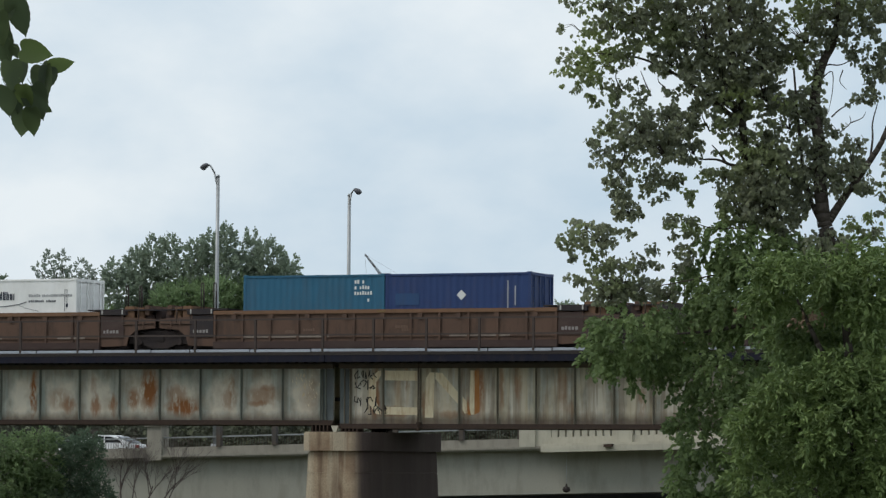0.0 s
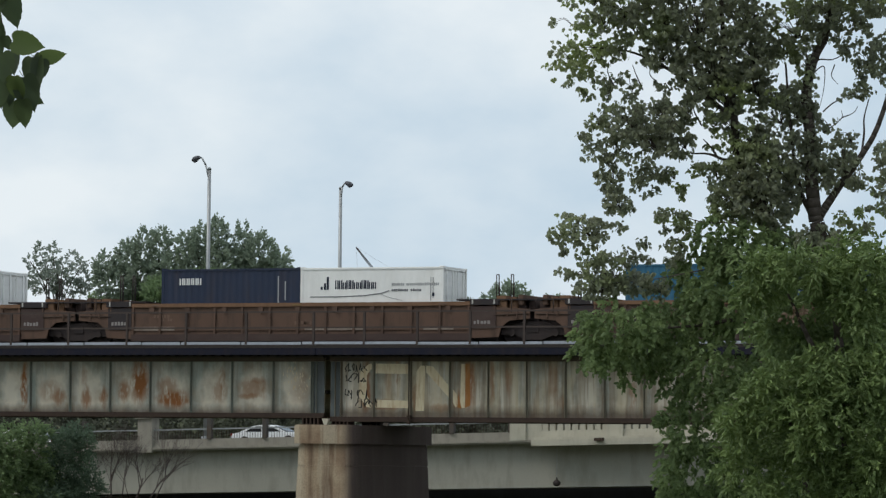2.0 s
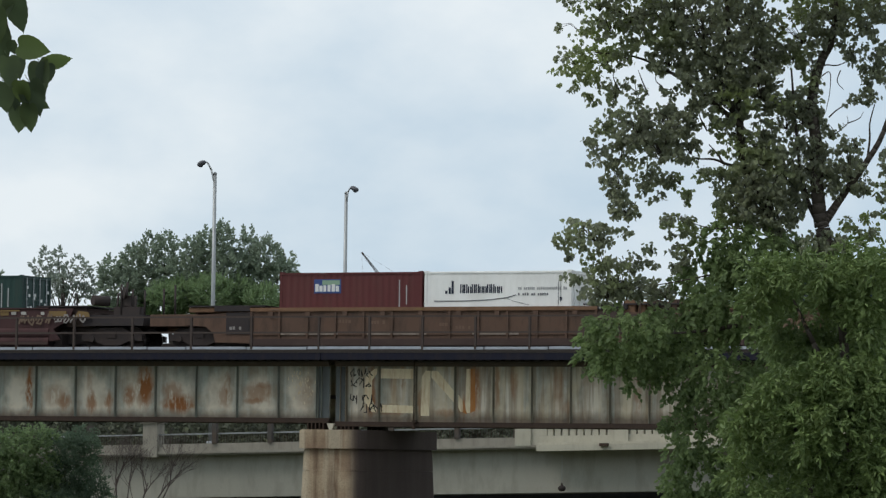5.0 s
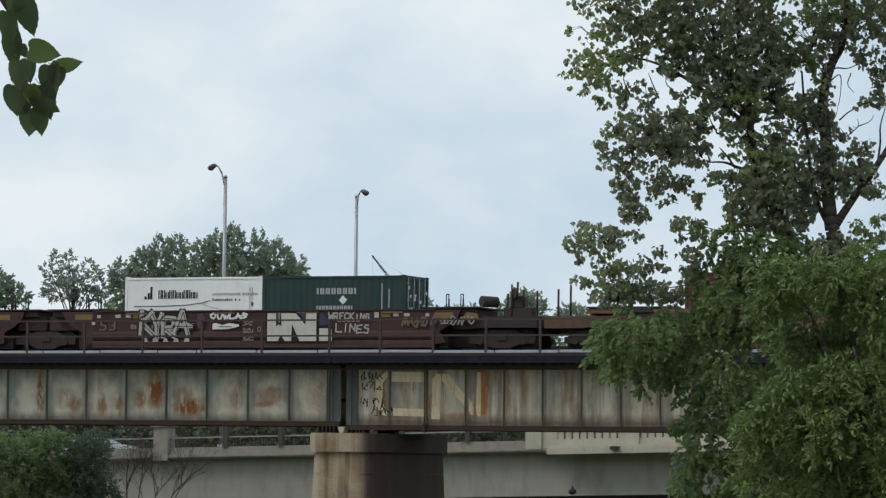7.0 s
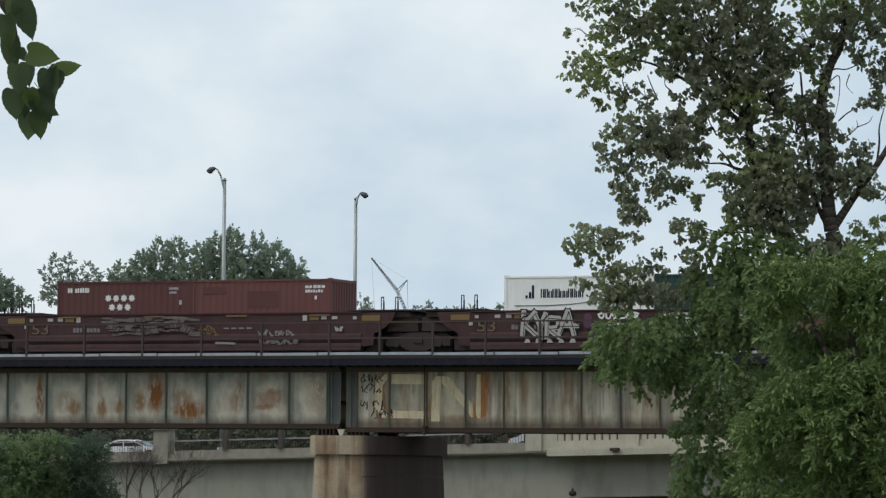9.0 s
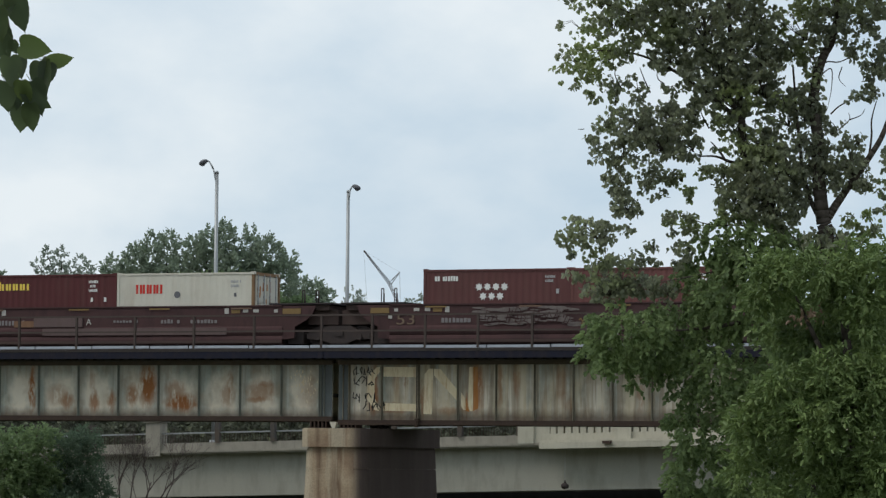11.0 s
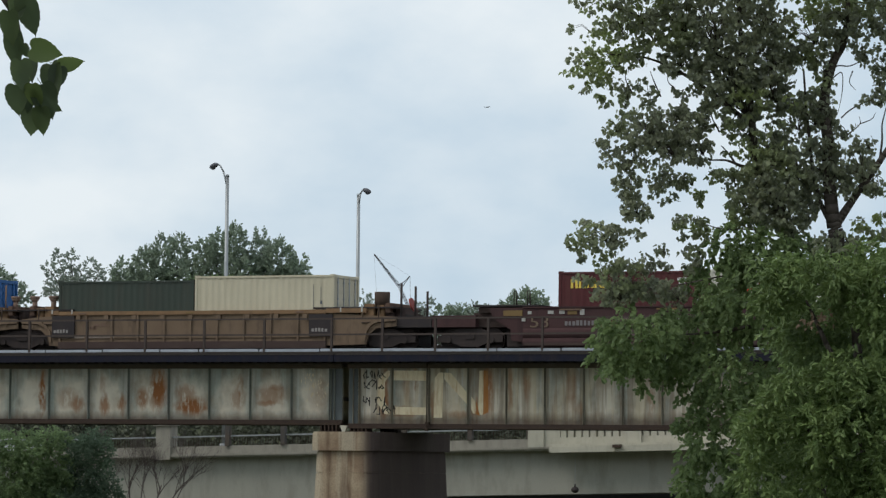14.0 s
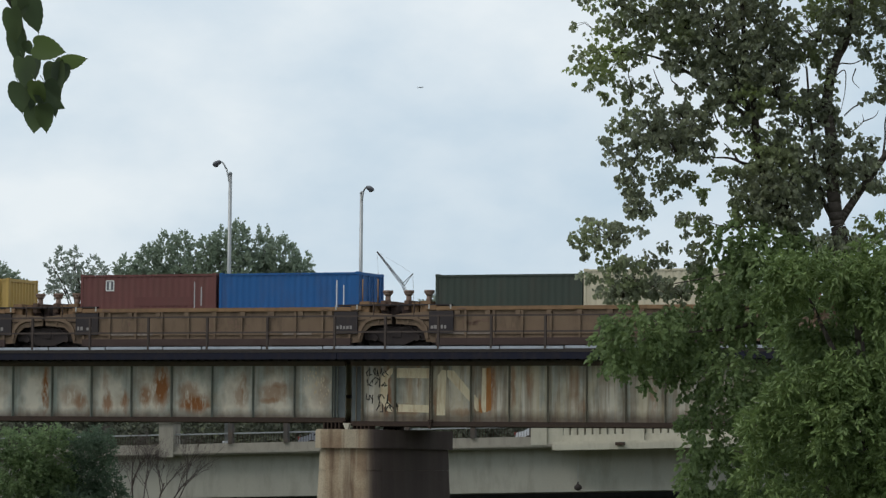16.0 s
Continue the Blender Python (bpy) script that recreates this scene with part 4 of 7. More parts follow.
                for x0, x1, z0, z1, m in ((7.42, 8.2, 1.36, 1.57, YELLOW_MARK), (7.05, 7.2, 1.42, 1.54, WHITE_MARK), (6.15, 6.38, 1.43, 1.55, WHITE_MARK), (5.7, 5.92, 1.43, 1.55, WHITE_MARK), (5.2, 5.58, 1.4, 1.54, YELLOW_MARK), (4.9, 5.08, 1.38, 1.6, WHITE_MARK)):
                    one("reflector", (*xs(x0, x1), *sorted((t * 1.432, t * 1.401)), z0, z1), m, car)
        one("end_deck", (*xs(a - 0.6, b - 0.12), -1.36, 1.36, zt + (0.09 if maroon else 0.065), zt + (0.15 if maroon else 0.12)), CAR_BLACK, car, "sooty black end platform")
        free = not maroon and not tan and reach > 10
        if free:
            one("end_deck", (*xs(a + 0.4, b - 0.1), -1.30, 1.30, zt - 0.15, zt + 0.05), top, car, "dusty orange end platform", 0.03)
        if not maroon and not free:
            for x0, x1, y1, z0, z1, m in ((1.45, 1.02, 1.30, -0.28, 0.24, top), (0.94, 0.62, 1.22, -0.3, 0.19, top), (0.56, 0.34, 1.30, -0.12, 0.27, CAR_BROWN), (1.02, 0.34, 1.05, -0.34, 0.06, CAR_GRIME), (0.33, 0.04, 0.8, -0.35, 0.08, CAR_GRIME)):
                one("end_casting", (*xs(b - x0, b - x1), -y1, y1, zt + z0, zt + z1), m, car, "dusty orange end casting" if m is top else "sooty end casting", 0.025)
            for x, z0, z1 in ((1.52, -0.3, 0.05), (1.0, -0.55, -0.28), (0.6, -0.62, -0.3)):
                one("end_rib", (*xs(b - x, b - x + 0.07), -1.42, -1.30, zt + z0, zt + z1), body, car, bevel=0.01)
            bm = bmesh.new()
            tube(bm, (s * (b - 0.8), -1.36, zt + 0.19), (s * (b - 0.8), -1.36, zt - 0.42), 0.03, seg=6)
            tube(bm, (s * (b - 1.5), -1.40, zt - 0.5), (s * (b - 0.1), -1.40, zt - 0.46), 0.025, seg=6)
            part("hand_grab", bm, RUST_DARK, car)
            for x in (b - 1.5, b - 2.4):
                one("white_tag", (*xs(x, x + 0.06), -1.475, -1.465, zt - 0.08, zt + 0.10), WHITE_MARK, car)
        if tan and reach < 8.5:
            for x, y in (((b - 0.42, -1.0), (b - 1.28, -1.0)) if s < 0 else ((b - 0.36, -1.0),)):
                bm = bmesh.new()
                tube(bm, (s * x, y, zt + 0.05), (s * x, y, zt + 0.14), 0.24, 0.2, 12)
                tube(bm, (s * x, y, zt + 0.14), (s * x, y, zt + 0.48), 0.12, 0.10, 10)
                tube(bm, (s * x, y, zt + 0.46), (s * x, y, zt + 0.58), 0.12, 0.2, 12)
                tube(bm, (s * x, y, zt + 0.58), (s * x, y, zt + 0.67), 0.21, 0.2, 12)
                part("pedestal", bm, PEDESTAL, car, "tan mushroom-shaped pedestal")
        if tan:
            for t in (-1, 1):
                bm = bmesh.new()
                prism(bm, [(s * x, z) for x, z in ((b - 1.34, 0.42), (b - 1.26, 0.8), (b - 1.08, 1.04), (b - 0.8, 1.16), (b - 0.05, 1.2), (b - 0.05, 1.28), (b - 0.85, 1.26), (b - 1.18, 1.12), (b - 1.38, 0.86), (b - 1.44, 0.42))], *sorted((t * 1.45, t * 1.385)))
                part("truck_arch", bm, CAR_DUSTY, car, "dusty tan arched plate")
        # stanchions
        heights = 1.05 if not maroon else 0.6
        if not tan and not free:
            for x in ((b - 1.0, b - 1.6) if s > 0 else (b - 1.65, b - 2.2)):
                bm = bmesh.new()
                y = -0.9
                z = zt + 0.1
                hh = heights * (1 if s < 0 else 0.92)
                path_tube(bm, [(s * x, y, z), (s * x, y, z + hh), (s * x + 0.10, y, z + hh), (s * x + 0.10, y, z)], [0.022] * 4, 6)
                tube(bm, (s * x + 0.08, y + 0.06, z), (s * x + 0.08, y + 0.06, z + hh * 0.7), 0.035, seg=6)
                part("stanchion", bm, BLACK, car, "thin black stanchion")
    # sill pipe and step under the near side
    bm = bmesh.new()
    tube(bm, (-well, -1.2, 0.24), (well, -1.2, 0.24), 0.05)
    part("brake_pipe", bm, BLACK, car)
    return car


def container(name, xc, colour, label, doors_east=True, ribbed=True, dark_doors=False, top=0.0):
    """A twenty-foot box centred at xc: corrugated sides, posts, rails, castings, doors with lock rods on its east end."""
    L, W, H = 6.058, 2.438, 2.591
    z0 = 13.48 + top - RAIL_Z - H
    c = thing(name, label, "shipping container", pose(xc, TRACK_Y, RAIL_Z + z0), group="containers")
    MOVING.append((c, Vector((xc, TRACK_Y, RAIL_Z + z0))))
    hx, hy = L / 2, W / 2

    def corrugated(length, depth, pitch):
        """Outline (s, d) of a trapezoid wave along a wall."""
        pts, s = [], 0.0
        while s < length - pitch:
            pts += [(s, 0), (s + pitch * 0.28, 0), (s + pitch * 0.5, -depth), (s + pitch * 0.78, -depth)]
            s += pitch
        return pts + [(s, 0), (length, 0)]

    def wall(outline, place):
        bm = bmesh.new()
        low = [bm.verts.new(place(s, d, 0.14)) for s, d in outline]
        high = [bm.verts.new(place(s, d, H - 0.11)) for s, d in outline]
        for i in range(len(outline) - 1):
            bm.faces.new((low[i], low[i + 1], high[i + 1], high[i]))
        bmesh.ops.recalc_face_normals(bm, faces=bm.faces)
        return bm

    depth = 0.015 if ribbed else 0.006
    inner = L - 0.24
    part("side_wall", wall(corrugated(inner, depth, 0.278), lambda s, d, z: (-hx + 0.12 + s, -hy + 0.022 - d, z)), colour, c)
    part("side_wall", wall(corrugated(inner, depth, 0.278), lambda s, d, z: (hx - 0.12 - s, hy - 0.022 + d, z)), colour, c)
    part("end_wall", wall(corrugated(W - 0.24, 0.04, 0.25), lambda s, d, z: (-hx + 0.022 - d, hy - 0.12 - s, z)), colour, c)
    one("roof", (-hx + 0.02, hx - 0.02, -hy + 0.02, hy - 0.02, H - 0.07, H - 0.03), colour, c)
    one("floor", (-hx + 0.02, hx - 0.02, -hy + 0.02, hy - 0.02, 0.05, 0.14), CAR_BLACK, c)
    for sy in (-1, 1):
        y0, y1 = sorted((sy * hy, sy * (hy - 0.06)))
        one("top_rail", (-hx + 0.13, hx - 0.13, y0, y1, H - 0.115, H - 0.045), colour, c, bevel=0.008)
        one("bottom_rail", (-hx + 0.13, hx - 0.13, y0, y1, 0.02, 0.15), colour, c, bevel=0.008)
        for sx in (-1, 1):
            x0, x1 = sorted((sx * hx, sx * (hx - 0.12)))
            one("corner_post", (x0, x1, *sorted((sy * hy, sy * (hy - 0.12))), 0.12, H - 0.12), colour, c, bevel=0.012)
            for z in (0.0, H - 0.118):
                one("corner_casting", (*sorted((sx * (hx + 0.004), sx * (hx - 0.17))), *sorted((sy * (hy + 0.004), sy * (hy - 0.16))), z, z + 0.118), colour, c, bevel=0.01)
    for sx in (-1, 1):
        one("header", (*sorted((sx * hx, sx * (hx - 0.1))), -hy + 0.16, hy - 0.16, H - 0.14, H - 0.02), colour, c)
        one("sill", (*sorted((sx * hx, sx * (hx - 0.1))), -hy + 0.16, hy - 0.16, 0.02, 0.14), colour, c)
    if doors_east:
        for ya, yb in ((-hy + 0.125, -0.008), (0.008, hy - 0.125)):
            d = one("door", (hx - 0.09, hx - 0.045, ya, yb, 0.145, H - 0.145), colour, c, bevel=0.01)
            bm = bmesh.new()
            for i in range(4):
                z = 0.3 + 0.56 * i
                box(bm, hx - 0.044, hx - 0.03, ya + 0.08, yb - 0.08, z, z + 0.4, 0.008)
            part("door_panel", bm, colour, d)
            for y in (ya + 0.26, yb - 0.26):
                bm = bmesh.new()
                tube(bm, (hx - 0.005, y, 0.1), (hx - 0.005, y, H - 0.08), 0.022, seg=8)
                for z in (0.35, 0.95, 1.6, 2.25):
                    box(bm, hx - 0.03, hx + 0.012, y - 0.05, y + 0.05, z, z + 0.06)
                part("lock_rod", bm, LAMP_METAL if not dark_doors else colour, d, "steel lock rod")
            bm = bmesh.new()
            box(bm, hx - 0.01, hx + 0.02, ya + 0.3, ya + 0.75, 1.1, 1.14)
            part("door_handle", bm, LAMP_METAL, d)
    else:
        part("end_wall", wall(corrugated(W - 0.24, 0.045, 0.25), lambda s, d, z: (hx - 0.022 + d, -hy + 0.12 + s, z)), colour, c)
    return c


FACE = -1.202             # just proud of a container's near side


def ladder_marks(c, material):
    for x, z0, z1 in ((2.05, 1.15, 2.25), (2.35, 1.3, 2.05)):
        one("upright_marking", (x, x + 0.045, FACE - 0.004, FACE, z0, z1), material, c)


def word(c, x, z, width, height, rise, material, label):
    """A maker's name drawn as plain upright bars of its size and colour; rise: T for a tall place, s for a short one."""
    w = width / len(rise)
    for i, k in enumerate(rise):
        bm = bmesh.new()
        a, b = x + (i + 0.05) * w, x + (i + 0.95) * w
        zt = z + height * (1.0 if k == "T" else 0.76)
        t = (b - a) * 0.36
        box(bm, a, a + t, FACE - 0.003, FACE, z, zt)
        box(bm, b - t, b, FACE - 0.003, FACE, z, zt if k == "T" or i % 3 else z + height * 0.76)
        part("sign_bar", bm, material, c, label)


def code_block(c, x, z, material, seed, rows=3, width=0.75, size=0.11):
    rng = random.Random(seed)
    bm = bmesh.new()
    for r in range(rows):
        bars(bm, x, FACE, z - r * size * 1.45, width * rng.uniform(0.6, 1.0), size, rng.randint(5, 8), rng)
    tagged(part("code_marking", bm, material, c), kind="stuff")


def star(bm, x, z, r):
    pts = []
    for i in range(14):
        a = 2 * math.pi * i / 14
        k = r if i % 2 == 0 else r * 0.62
        pts.append((x + k * math.sin(a), z + k * math.cos(a)))
    prism(bm, pts, FACE - 0.005, FACE)


def diamond(c, x, z, r, material):
    bm = bmesh.new()
    prism(bm, [(x - r, z), (x, z - r), (x + r, z), (x, z + r)], FACE - 0.005, FACE)
    part("diamond_placard", bm, material, c)


def white_box(name_x, seed, doors):
    """The white containers with a dark logo, a thin sweeping line and a line of small writing."""
    c = container("shipping_container", name_x, PAINT["white"], "white container with dark blocky logo and thin sweeping line", doors, ribbed=False, dark_doors=True)
    word(c, -1.55, 1.72, 1.75, 0.34, "TTsTTssTTss", DARK_INK, "dark blue maker's sign")
    for x, z0, z1 in ((-1.9, 1.7, 2.2), (-2.02, 1.7, 1.95), (-2.16, 1.7, 1.82)):
        one("logo_bar", (x, x + 0.09, FACE - 0.005, FACE, z0, z1), DARK_INK, c)
    bm = bmesh.new()
    stroke(bm, [(-2.6, 1.42), (-1.4, 1.42), (-0.3, 1.46), (0.4, 1.54), (0.75, 1.64)], 0.035, FACE)
    stroke(bm, [(0.4, 1.5), (0.75, 1.38), (1.3, 1.26)], 0.015, FACE)
    part("sweeping_line", bm, GREY_INK, c)
    rng = random.Random(seed)
    bm = bmesh.new()
    bars(bm, 0.85, FACE, 1.84, 2.0, 0.11, 26, rng)
    tagged(part("small_writing", bm, PALE_INK, c), kind="stuff")
    bm = bmesh.new()
    bars(bm, 0.85, FACE, 1.62, 1.25, 0.10, 14, rng)
    tagged(part("small_writing", bm, GREY_INK, c), kind="stuff")
    one("upright_marking", (2.48, 2.5, FACE - 0.004, FACE, 1.25, 2.15), GREY_INK, c)
    one("upright_marking", (2.58, 2.6, FACE - 0.004, FACE, 1.35, 2.15), GREY_INK, c)
    one("upright_marking", (2.55, 2.64, FACE - 0.005, FACE, 1.42, 1.56), DARK_INK, c)
    return c


def box_paint(name, rgb, dirt=(0.09, 0.06, 0.045), amount=0.3, rough=0.5):
    return surface(name, rgb, tuple(c * 0.82 for c in rgb), dirt, rough, 0.0, 0.9, 30, amount, 0.6, (1, 1, 0.2), 0.08)


PAINT = {
    "white": box_paint("white_box_paint", (0.86, 0.85, 0.82), (0.5, 0.45, 0.38), 0.18),
    "teal": box_paint("teal_box_paint", (0.036, 0.132, 0.215)),
    "blue": box_paint("dark_blue_box_paint", (0.032, 0.058, 0.155)),
    "faded": box_paint("faded_blue_box_paint", (0.034, 0.078, 0.175)),
    "navy": box_paint("navy_box_paint", (0.028, 0.038, 0.068)),
    "red": box_paint("maroon_box_paint", (0.12, 0.034, 0.034)),
    "brick": box_paint("faded_red_box_paint", (0.150, 0.060, 0.054)),
    "worn": box_paint("worn_red_box_paint", (0.134, 0.053, 0.048)),
    "rust": box_paint("dull_red_box_paint", (0.113, 0.044, 0.042)),
    "green": box_paint("bottle_green_box_paint", (0.026, 0.055, 0.048)),
    "wine": box_paint("wine_red_box_paint", (0.092, 0.025, 0.026)),
    "grey": box_paint("light_grey_box_paint", (0.58, 0.55, 0.47), (0.3, 0.2, 0.13), 0.35),
    "olive": box_paint("dark_olive_box_paint", (0.05, 0.062, 0.05)),
    "beige": box_paint("beige_box_paint", (0.56, 0.50, 0.37), (0.3, 0.24, 0.17), 0.2),
    "bright": box_paint("bright_blue_box_paint", (0.022, 0.105, 0.29)),
    "yellow": box_paint("dusty_yellow_box_paint", (0.46, 0.31, 0.10)),
}
DARK_INK = plain("dark_blue_ink", (0.02, 0.025, 0.045), 0.6)
GREY_INK = plain("grey_ink", (0.13, 0.13, 0.14), 0.6)
PALE_INK = plain("pale_grey_ink", (0.38, 0.38, 0.38), 0.6)
WHITE_INK = plain("white_ink", (0.70, 0.70, 0.68), 0.6)
YELLOW_INK = plain("yellow_ink", (0.75, 0.55, 0.10), 0.6)
NUMBER_TAN = plain("faded_tan_number", (0.17, 0.12, 0.085), 0.7)
DIM_PURPLE = plain("thin_purple_spray", (0.11, 0.05, 0.085), 0.7)
DIM_BLUE = plain("thin_blue_spray", (0.06, 0.055, 0.10), 0.7)
DIM_WHITE = plain("thin_white_spray", (0.27, 0.245, 0.23), 0.7)
RED_INK = plain("red_ink", (0.55, 0.04, 0.03), 0.6)


def car_graffiti(car, strokes, width, material, y=SIDE_Y - 0.062, name="graffiti"):
    bm = bmesh.new()
    for s in strokes:
        stroke(bm, s, width, y)
    return tagged(part(name, bm, material, car, "sprayed graffiti"), kind="stuff")


GLYPHS = (
    ((0, 0.1), (0.2, 0.9), (0.35, 0.3), (0.55, 1), (0.7, 0.2), (0.95, 0.8)),
    ((0.1, 0.5), (0.3, 0.95), (0.7, 0.9), (0.9, 0.5), (0.6, 0.1), (0.2, 0.2), (0.5, 0.6)),
    ((0, 0.8), (0.35, 0.6), (0.1, 0.4), (0.6, 0.3), (0.4, 0.05), (0.95, 0.15)),
    ((0.05, 0.2), (0.5, 0.95), (0.45, 0.1), (0.9, 0.9)),
    ((0, 0.5), (0.3, 0.7), (0.5, 0.35), (0.75, 0.75), (1, 0.4), None, (0.1, 0.15), (0.9, 0.2)),
    ((0.1, 0.95), (0.25, 0.4), (0.6, 0.1), (0.9, 0.45), (0.7, 0.8), (0.45, 0.5)))


def scrawls(rng, x0, x1, z0, z1, n):
    """Sprayed scrawls that cannot be read, side by side, jumping about their line."""
    out = []
    w, h = (x1 - x0) / n, z1 - z0
    last = None
    for i in range(n):
        g = rng.choice([q for q in GLYPHS if q is not last])
        last = g
        dx, dz, k = rng.uniform(-0.1, 0.1) * w, rng.uniform(-0.08, 0.08) * h, rng.uniform(0.85, 1.12)
        line = []
        for p in g + (None,):
            if p is None:
                out.append(line)
                line = []
            else:
                line.append((x0 + i * w + dx + p[0] * w * 0.95 + rng.uniform(-0.06, 0.06) * w, z0 + dz + p[1] * h * k + rng.uniform(-0.05, 0.05) * h))
    return out


HAND = {
    "W": (((0, 1), (0.2, 0), (0.5, 0.7), (0.75, 0), (1, 1)),), "R": (((0.05, 0), (0.1, 1), (0.8, 0.9), (0.75, 0.5), (0.1, 0.45), (0.95, 0)),),
    "E": (((0.95, 1), (0.1, 0.95), (0.05, 0), (0.95, 0.03)), ((0.1, 0.5), (0.7, 0.52))), "C": (((0.95, 0.85), (0.5, 1), (0.05, 0.6), (0.2, 0.05), (0.95, 0.1)),),
    "K": (((0.1, 0), (0.1, 1)), ((0.95, 1), (0.15, 0.45), (1, 0))), "I": (((0.5, 0), (0.5, 1)),), "N": (((0.05, 0), (0.1, 1), (0.85, 0.05), (0.95, 1)),),
    "G": (((0.9, 0.9), (0.4, 1), (0.05, 0.5), (0.4, 0), (0.9, 0.2), (0.85, 0.5), (0.5, 0.5)),), "L": (((0.1, 1), (0.1, 0), (0.9, 0.05)),),
    "S": (((0.95, 0.9), (0.3, 1), (0.1, 0.7), (0.85, 0.4), (0.7, 0), (0.05, 0.05)),), "Y": (((0, 1), (0.45, 0.5), (0.95, 1)), ((0.45, 0.5), (0.4, -0.1))),
    "A": (((0, 0), (0.5, 1), (0.95, 0)), ((-0.05, 0.38), (1.1, 0.42))), "O": (((0.5, 1), (0.1, 0.7), (0.15, 0.2), (0.55, 0), (0.9, 0.3), (0.85, 0.8), (0.5, 1)),),
    "U": (((0.05, 1), (0.1, 0.2), (0.5, 0), (0.9, 0.2), (0.95, 1)),)}


def hand_written(text, x0, x1, z0, z1, seed, wild=0.05, slope=0.0):
    """Sprayed capitals, a little uneven, along a line that may rise or fall."""
    rng = random.Random(seed)
    out = []
    w, h = (x1 - x0) / len(text), z1 - z0
    for i, c in enumerate(text):
        dz, k = rng.uniform(-0.08, 0.08) * h + slope * i * w, rng.uniform(0.88, 1.1)
        for line in HAND[c]:
            out.append([(x0 + i * w + (p * 0.86 + rng.uniform(-wild, wild)) * w, z0 + dz + (q * k + rng.uniform(-wild, wild)) * h) for p, q in line])
    return out


def sprayed_shape(car, points, material, y):
    bm = bmesh.new()
    prism(bm, points, y - 0.004, y)
    return part("graffiti", bm, material, car, "sprayed graffiti")


def build_train():
    # brown articulated set
    ahead = well_car("well_wagon", -36.9, 9.65, 9.75, "brown", "empty rust-brown articulated well wagon with black number panels")
    a = well_car("well_wagon", -56.5, 9.7, 9.75, "brown", "rust-brown articulated well wagon carrying teal and blue containers")
    b = well_car("well_wagon", -76.03, 9.68, 9.73, "brown", "rust-brown articulated well wagon carrying navy and white containers")
    c = well_car("well_wagon", -95.54, 10.1, 9.73, "brown", "rust-brown end well wagon carrying maroon and white containers")
    d = well_car("well_wagon", -119.14, 9.62, 9.3, "maroon", "maroon well wagon covered in white graffiti")
    e = well_car("well_wagon", -138.5, 9.62, 9.62, "maroon", "dark maroon well wagon with grey faded graffiti")
    f = well_car("well_wagon", -157.87, 9.62, 9.62, "maroon", "dark maroon well wagon with worn white markings")
    g = well_car("well_wagon", -179.4, 7.65, 8.9, "tan", "tan-brown short well wagon with mushroom pedestals")
    h = well_car("well_wagon", -194.78, 7.65, 7.63, "tan", "tan-brown short well wagon with mushroom pedestals")
    i = well_car("well_wagon", -210.1, 8.2, 7.63, "tan", "tan-brown short well wagon carrying a ribbed yellow container")
    for car, x in ((ahead, 9.8), (ahead, -9.75), (a, -9.77), (b, -9.76), (c, -9.6), (d, 10.1), (d, -9.69), (e, -9.69), (f, -9.7), (g, 8.2), (g, -7.69), (h, -7.67), (i, -7.9)):
        truck(car, x)
    # brake gear on the free end of the maroon wagon
    bm = bmesh.new()
    tube(bm, (9.3, -1.25, 2.0), (9.72, -0.7, 1.98), 0.21, seg=16)
    part("air_tank", bm, BLACK, d, "dark round air tank")
    bm = bmesh.new()
    for x, top in ((10.2, 2.3), (10.45, 2.55), (10.6, 2.75), (10.85, 2.45), (11.0, 2.2)):
        tube(bm, (x, -0.9, 1.2), (x + 0.04, -0.85, top), 0.045, seg=6)
    box(bm, 10.1, 11.3, -1.0, -0.6, 1.2, 1.75, 0.03)
    box(bm, 10.4, 10.9, -0.95, -0.65, 1.75, 2.2, 0.03)
    tube(bm, (10.55, -1.02, 2.3), (10.62, -0.96, 2.3), 0.22, seg=14)
    part("brake_stand", bm, BLACK, d, "black brake stand")
    for x, hh in ((10.45, 0.95), (11.5, 0.7)):
        bm = bmesh.new()
        tube(bm, (x, -1.0, 1.3), (x, -1.0, 1.7 + hh), 0.04, seg=6)
        part("stanchion", bm, BLACK, d, "thin black stanchion")
    bm = bmesh.new()
    prism(bm, [(8.55, 1.3), (9.25, 1.3), (9.2, 1.52), (8.75, 1.58)], -1.425, -1.385)
    part("end_plate", bm, YELLOW_MARK, d, "dull yellow end plate")
    boxes("coupler", [(9.2, 12.1, -0.16, 0.16, 0.72, 0.98), (8.9, 11.6, -1.3, 1.3, 0.98, 1.42), (9.0, 10.9, -0.6, 0.6, 0.25, 0.96)], CAR_BLACK, d)
    boxes("coupler", [(-12.0, -9.2, -0.16, 0.16, 0.72, 0.98), (-11.7, -9.6, -1.3, 1.3, 0.95, 1.42), (-11.0, -9.4, -0.6, 0.6, 0.25, 0.93)], CAR_BROWN, c)
    for x, hh in ((-10.7, 0.9), (-11.2, 0.75)):
        bm = bmesh.new()
        tube(bm, (x, -1.1, 1.3), (x, -1.1, 1.7 + hh), 0.045, seg=6)
        part("stanchion", bm, BLACK, c, "thin black stanchion")
    boxes("coupler", [(8.4, 11.2, -0.16, 0.16, 0.72, 0.98), (8.5, 10.3, -1.3, 1.3, 0.95, 1.38), (7.6, 9.5, -0.6, 0.6, 0.25, 0.93)], CAR_BLACK, g)
    boxes("coupler", [(-11.2, -9.2, -0.16, 0.16, 0.72, 0.98), (-11.2, -9.4, -1.3, 1.3, 0.95, 1.4), (-10.7, -9.2, -0.6, 0.6, 0.25, 0.93)], CAR_MAROON, f)
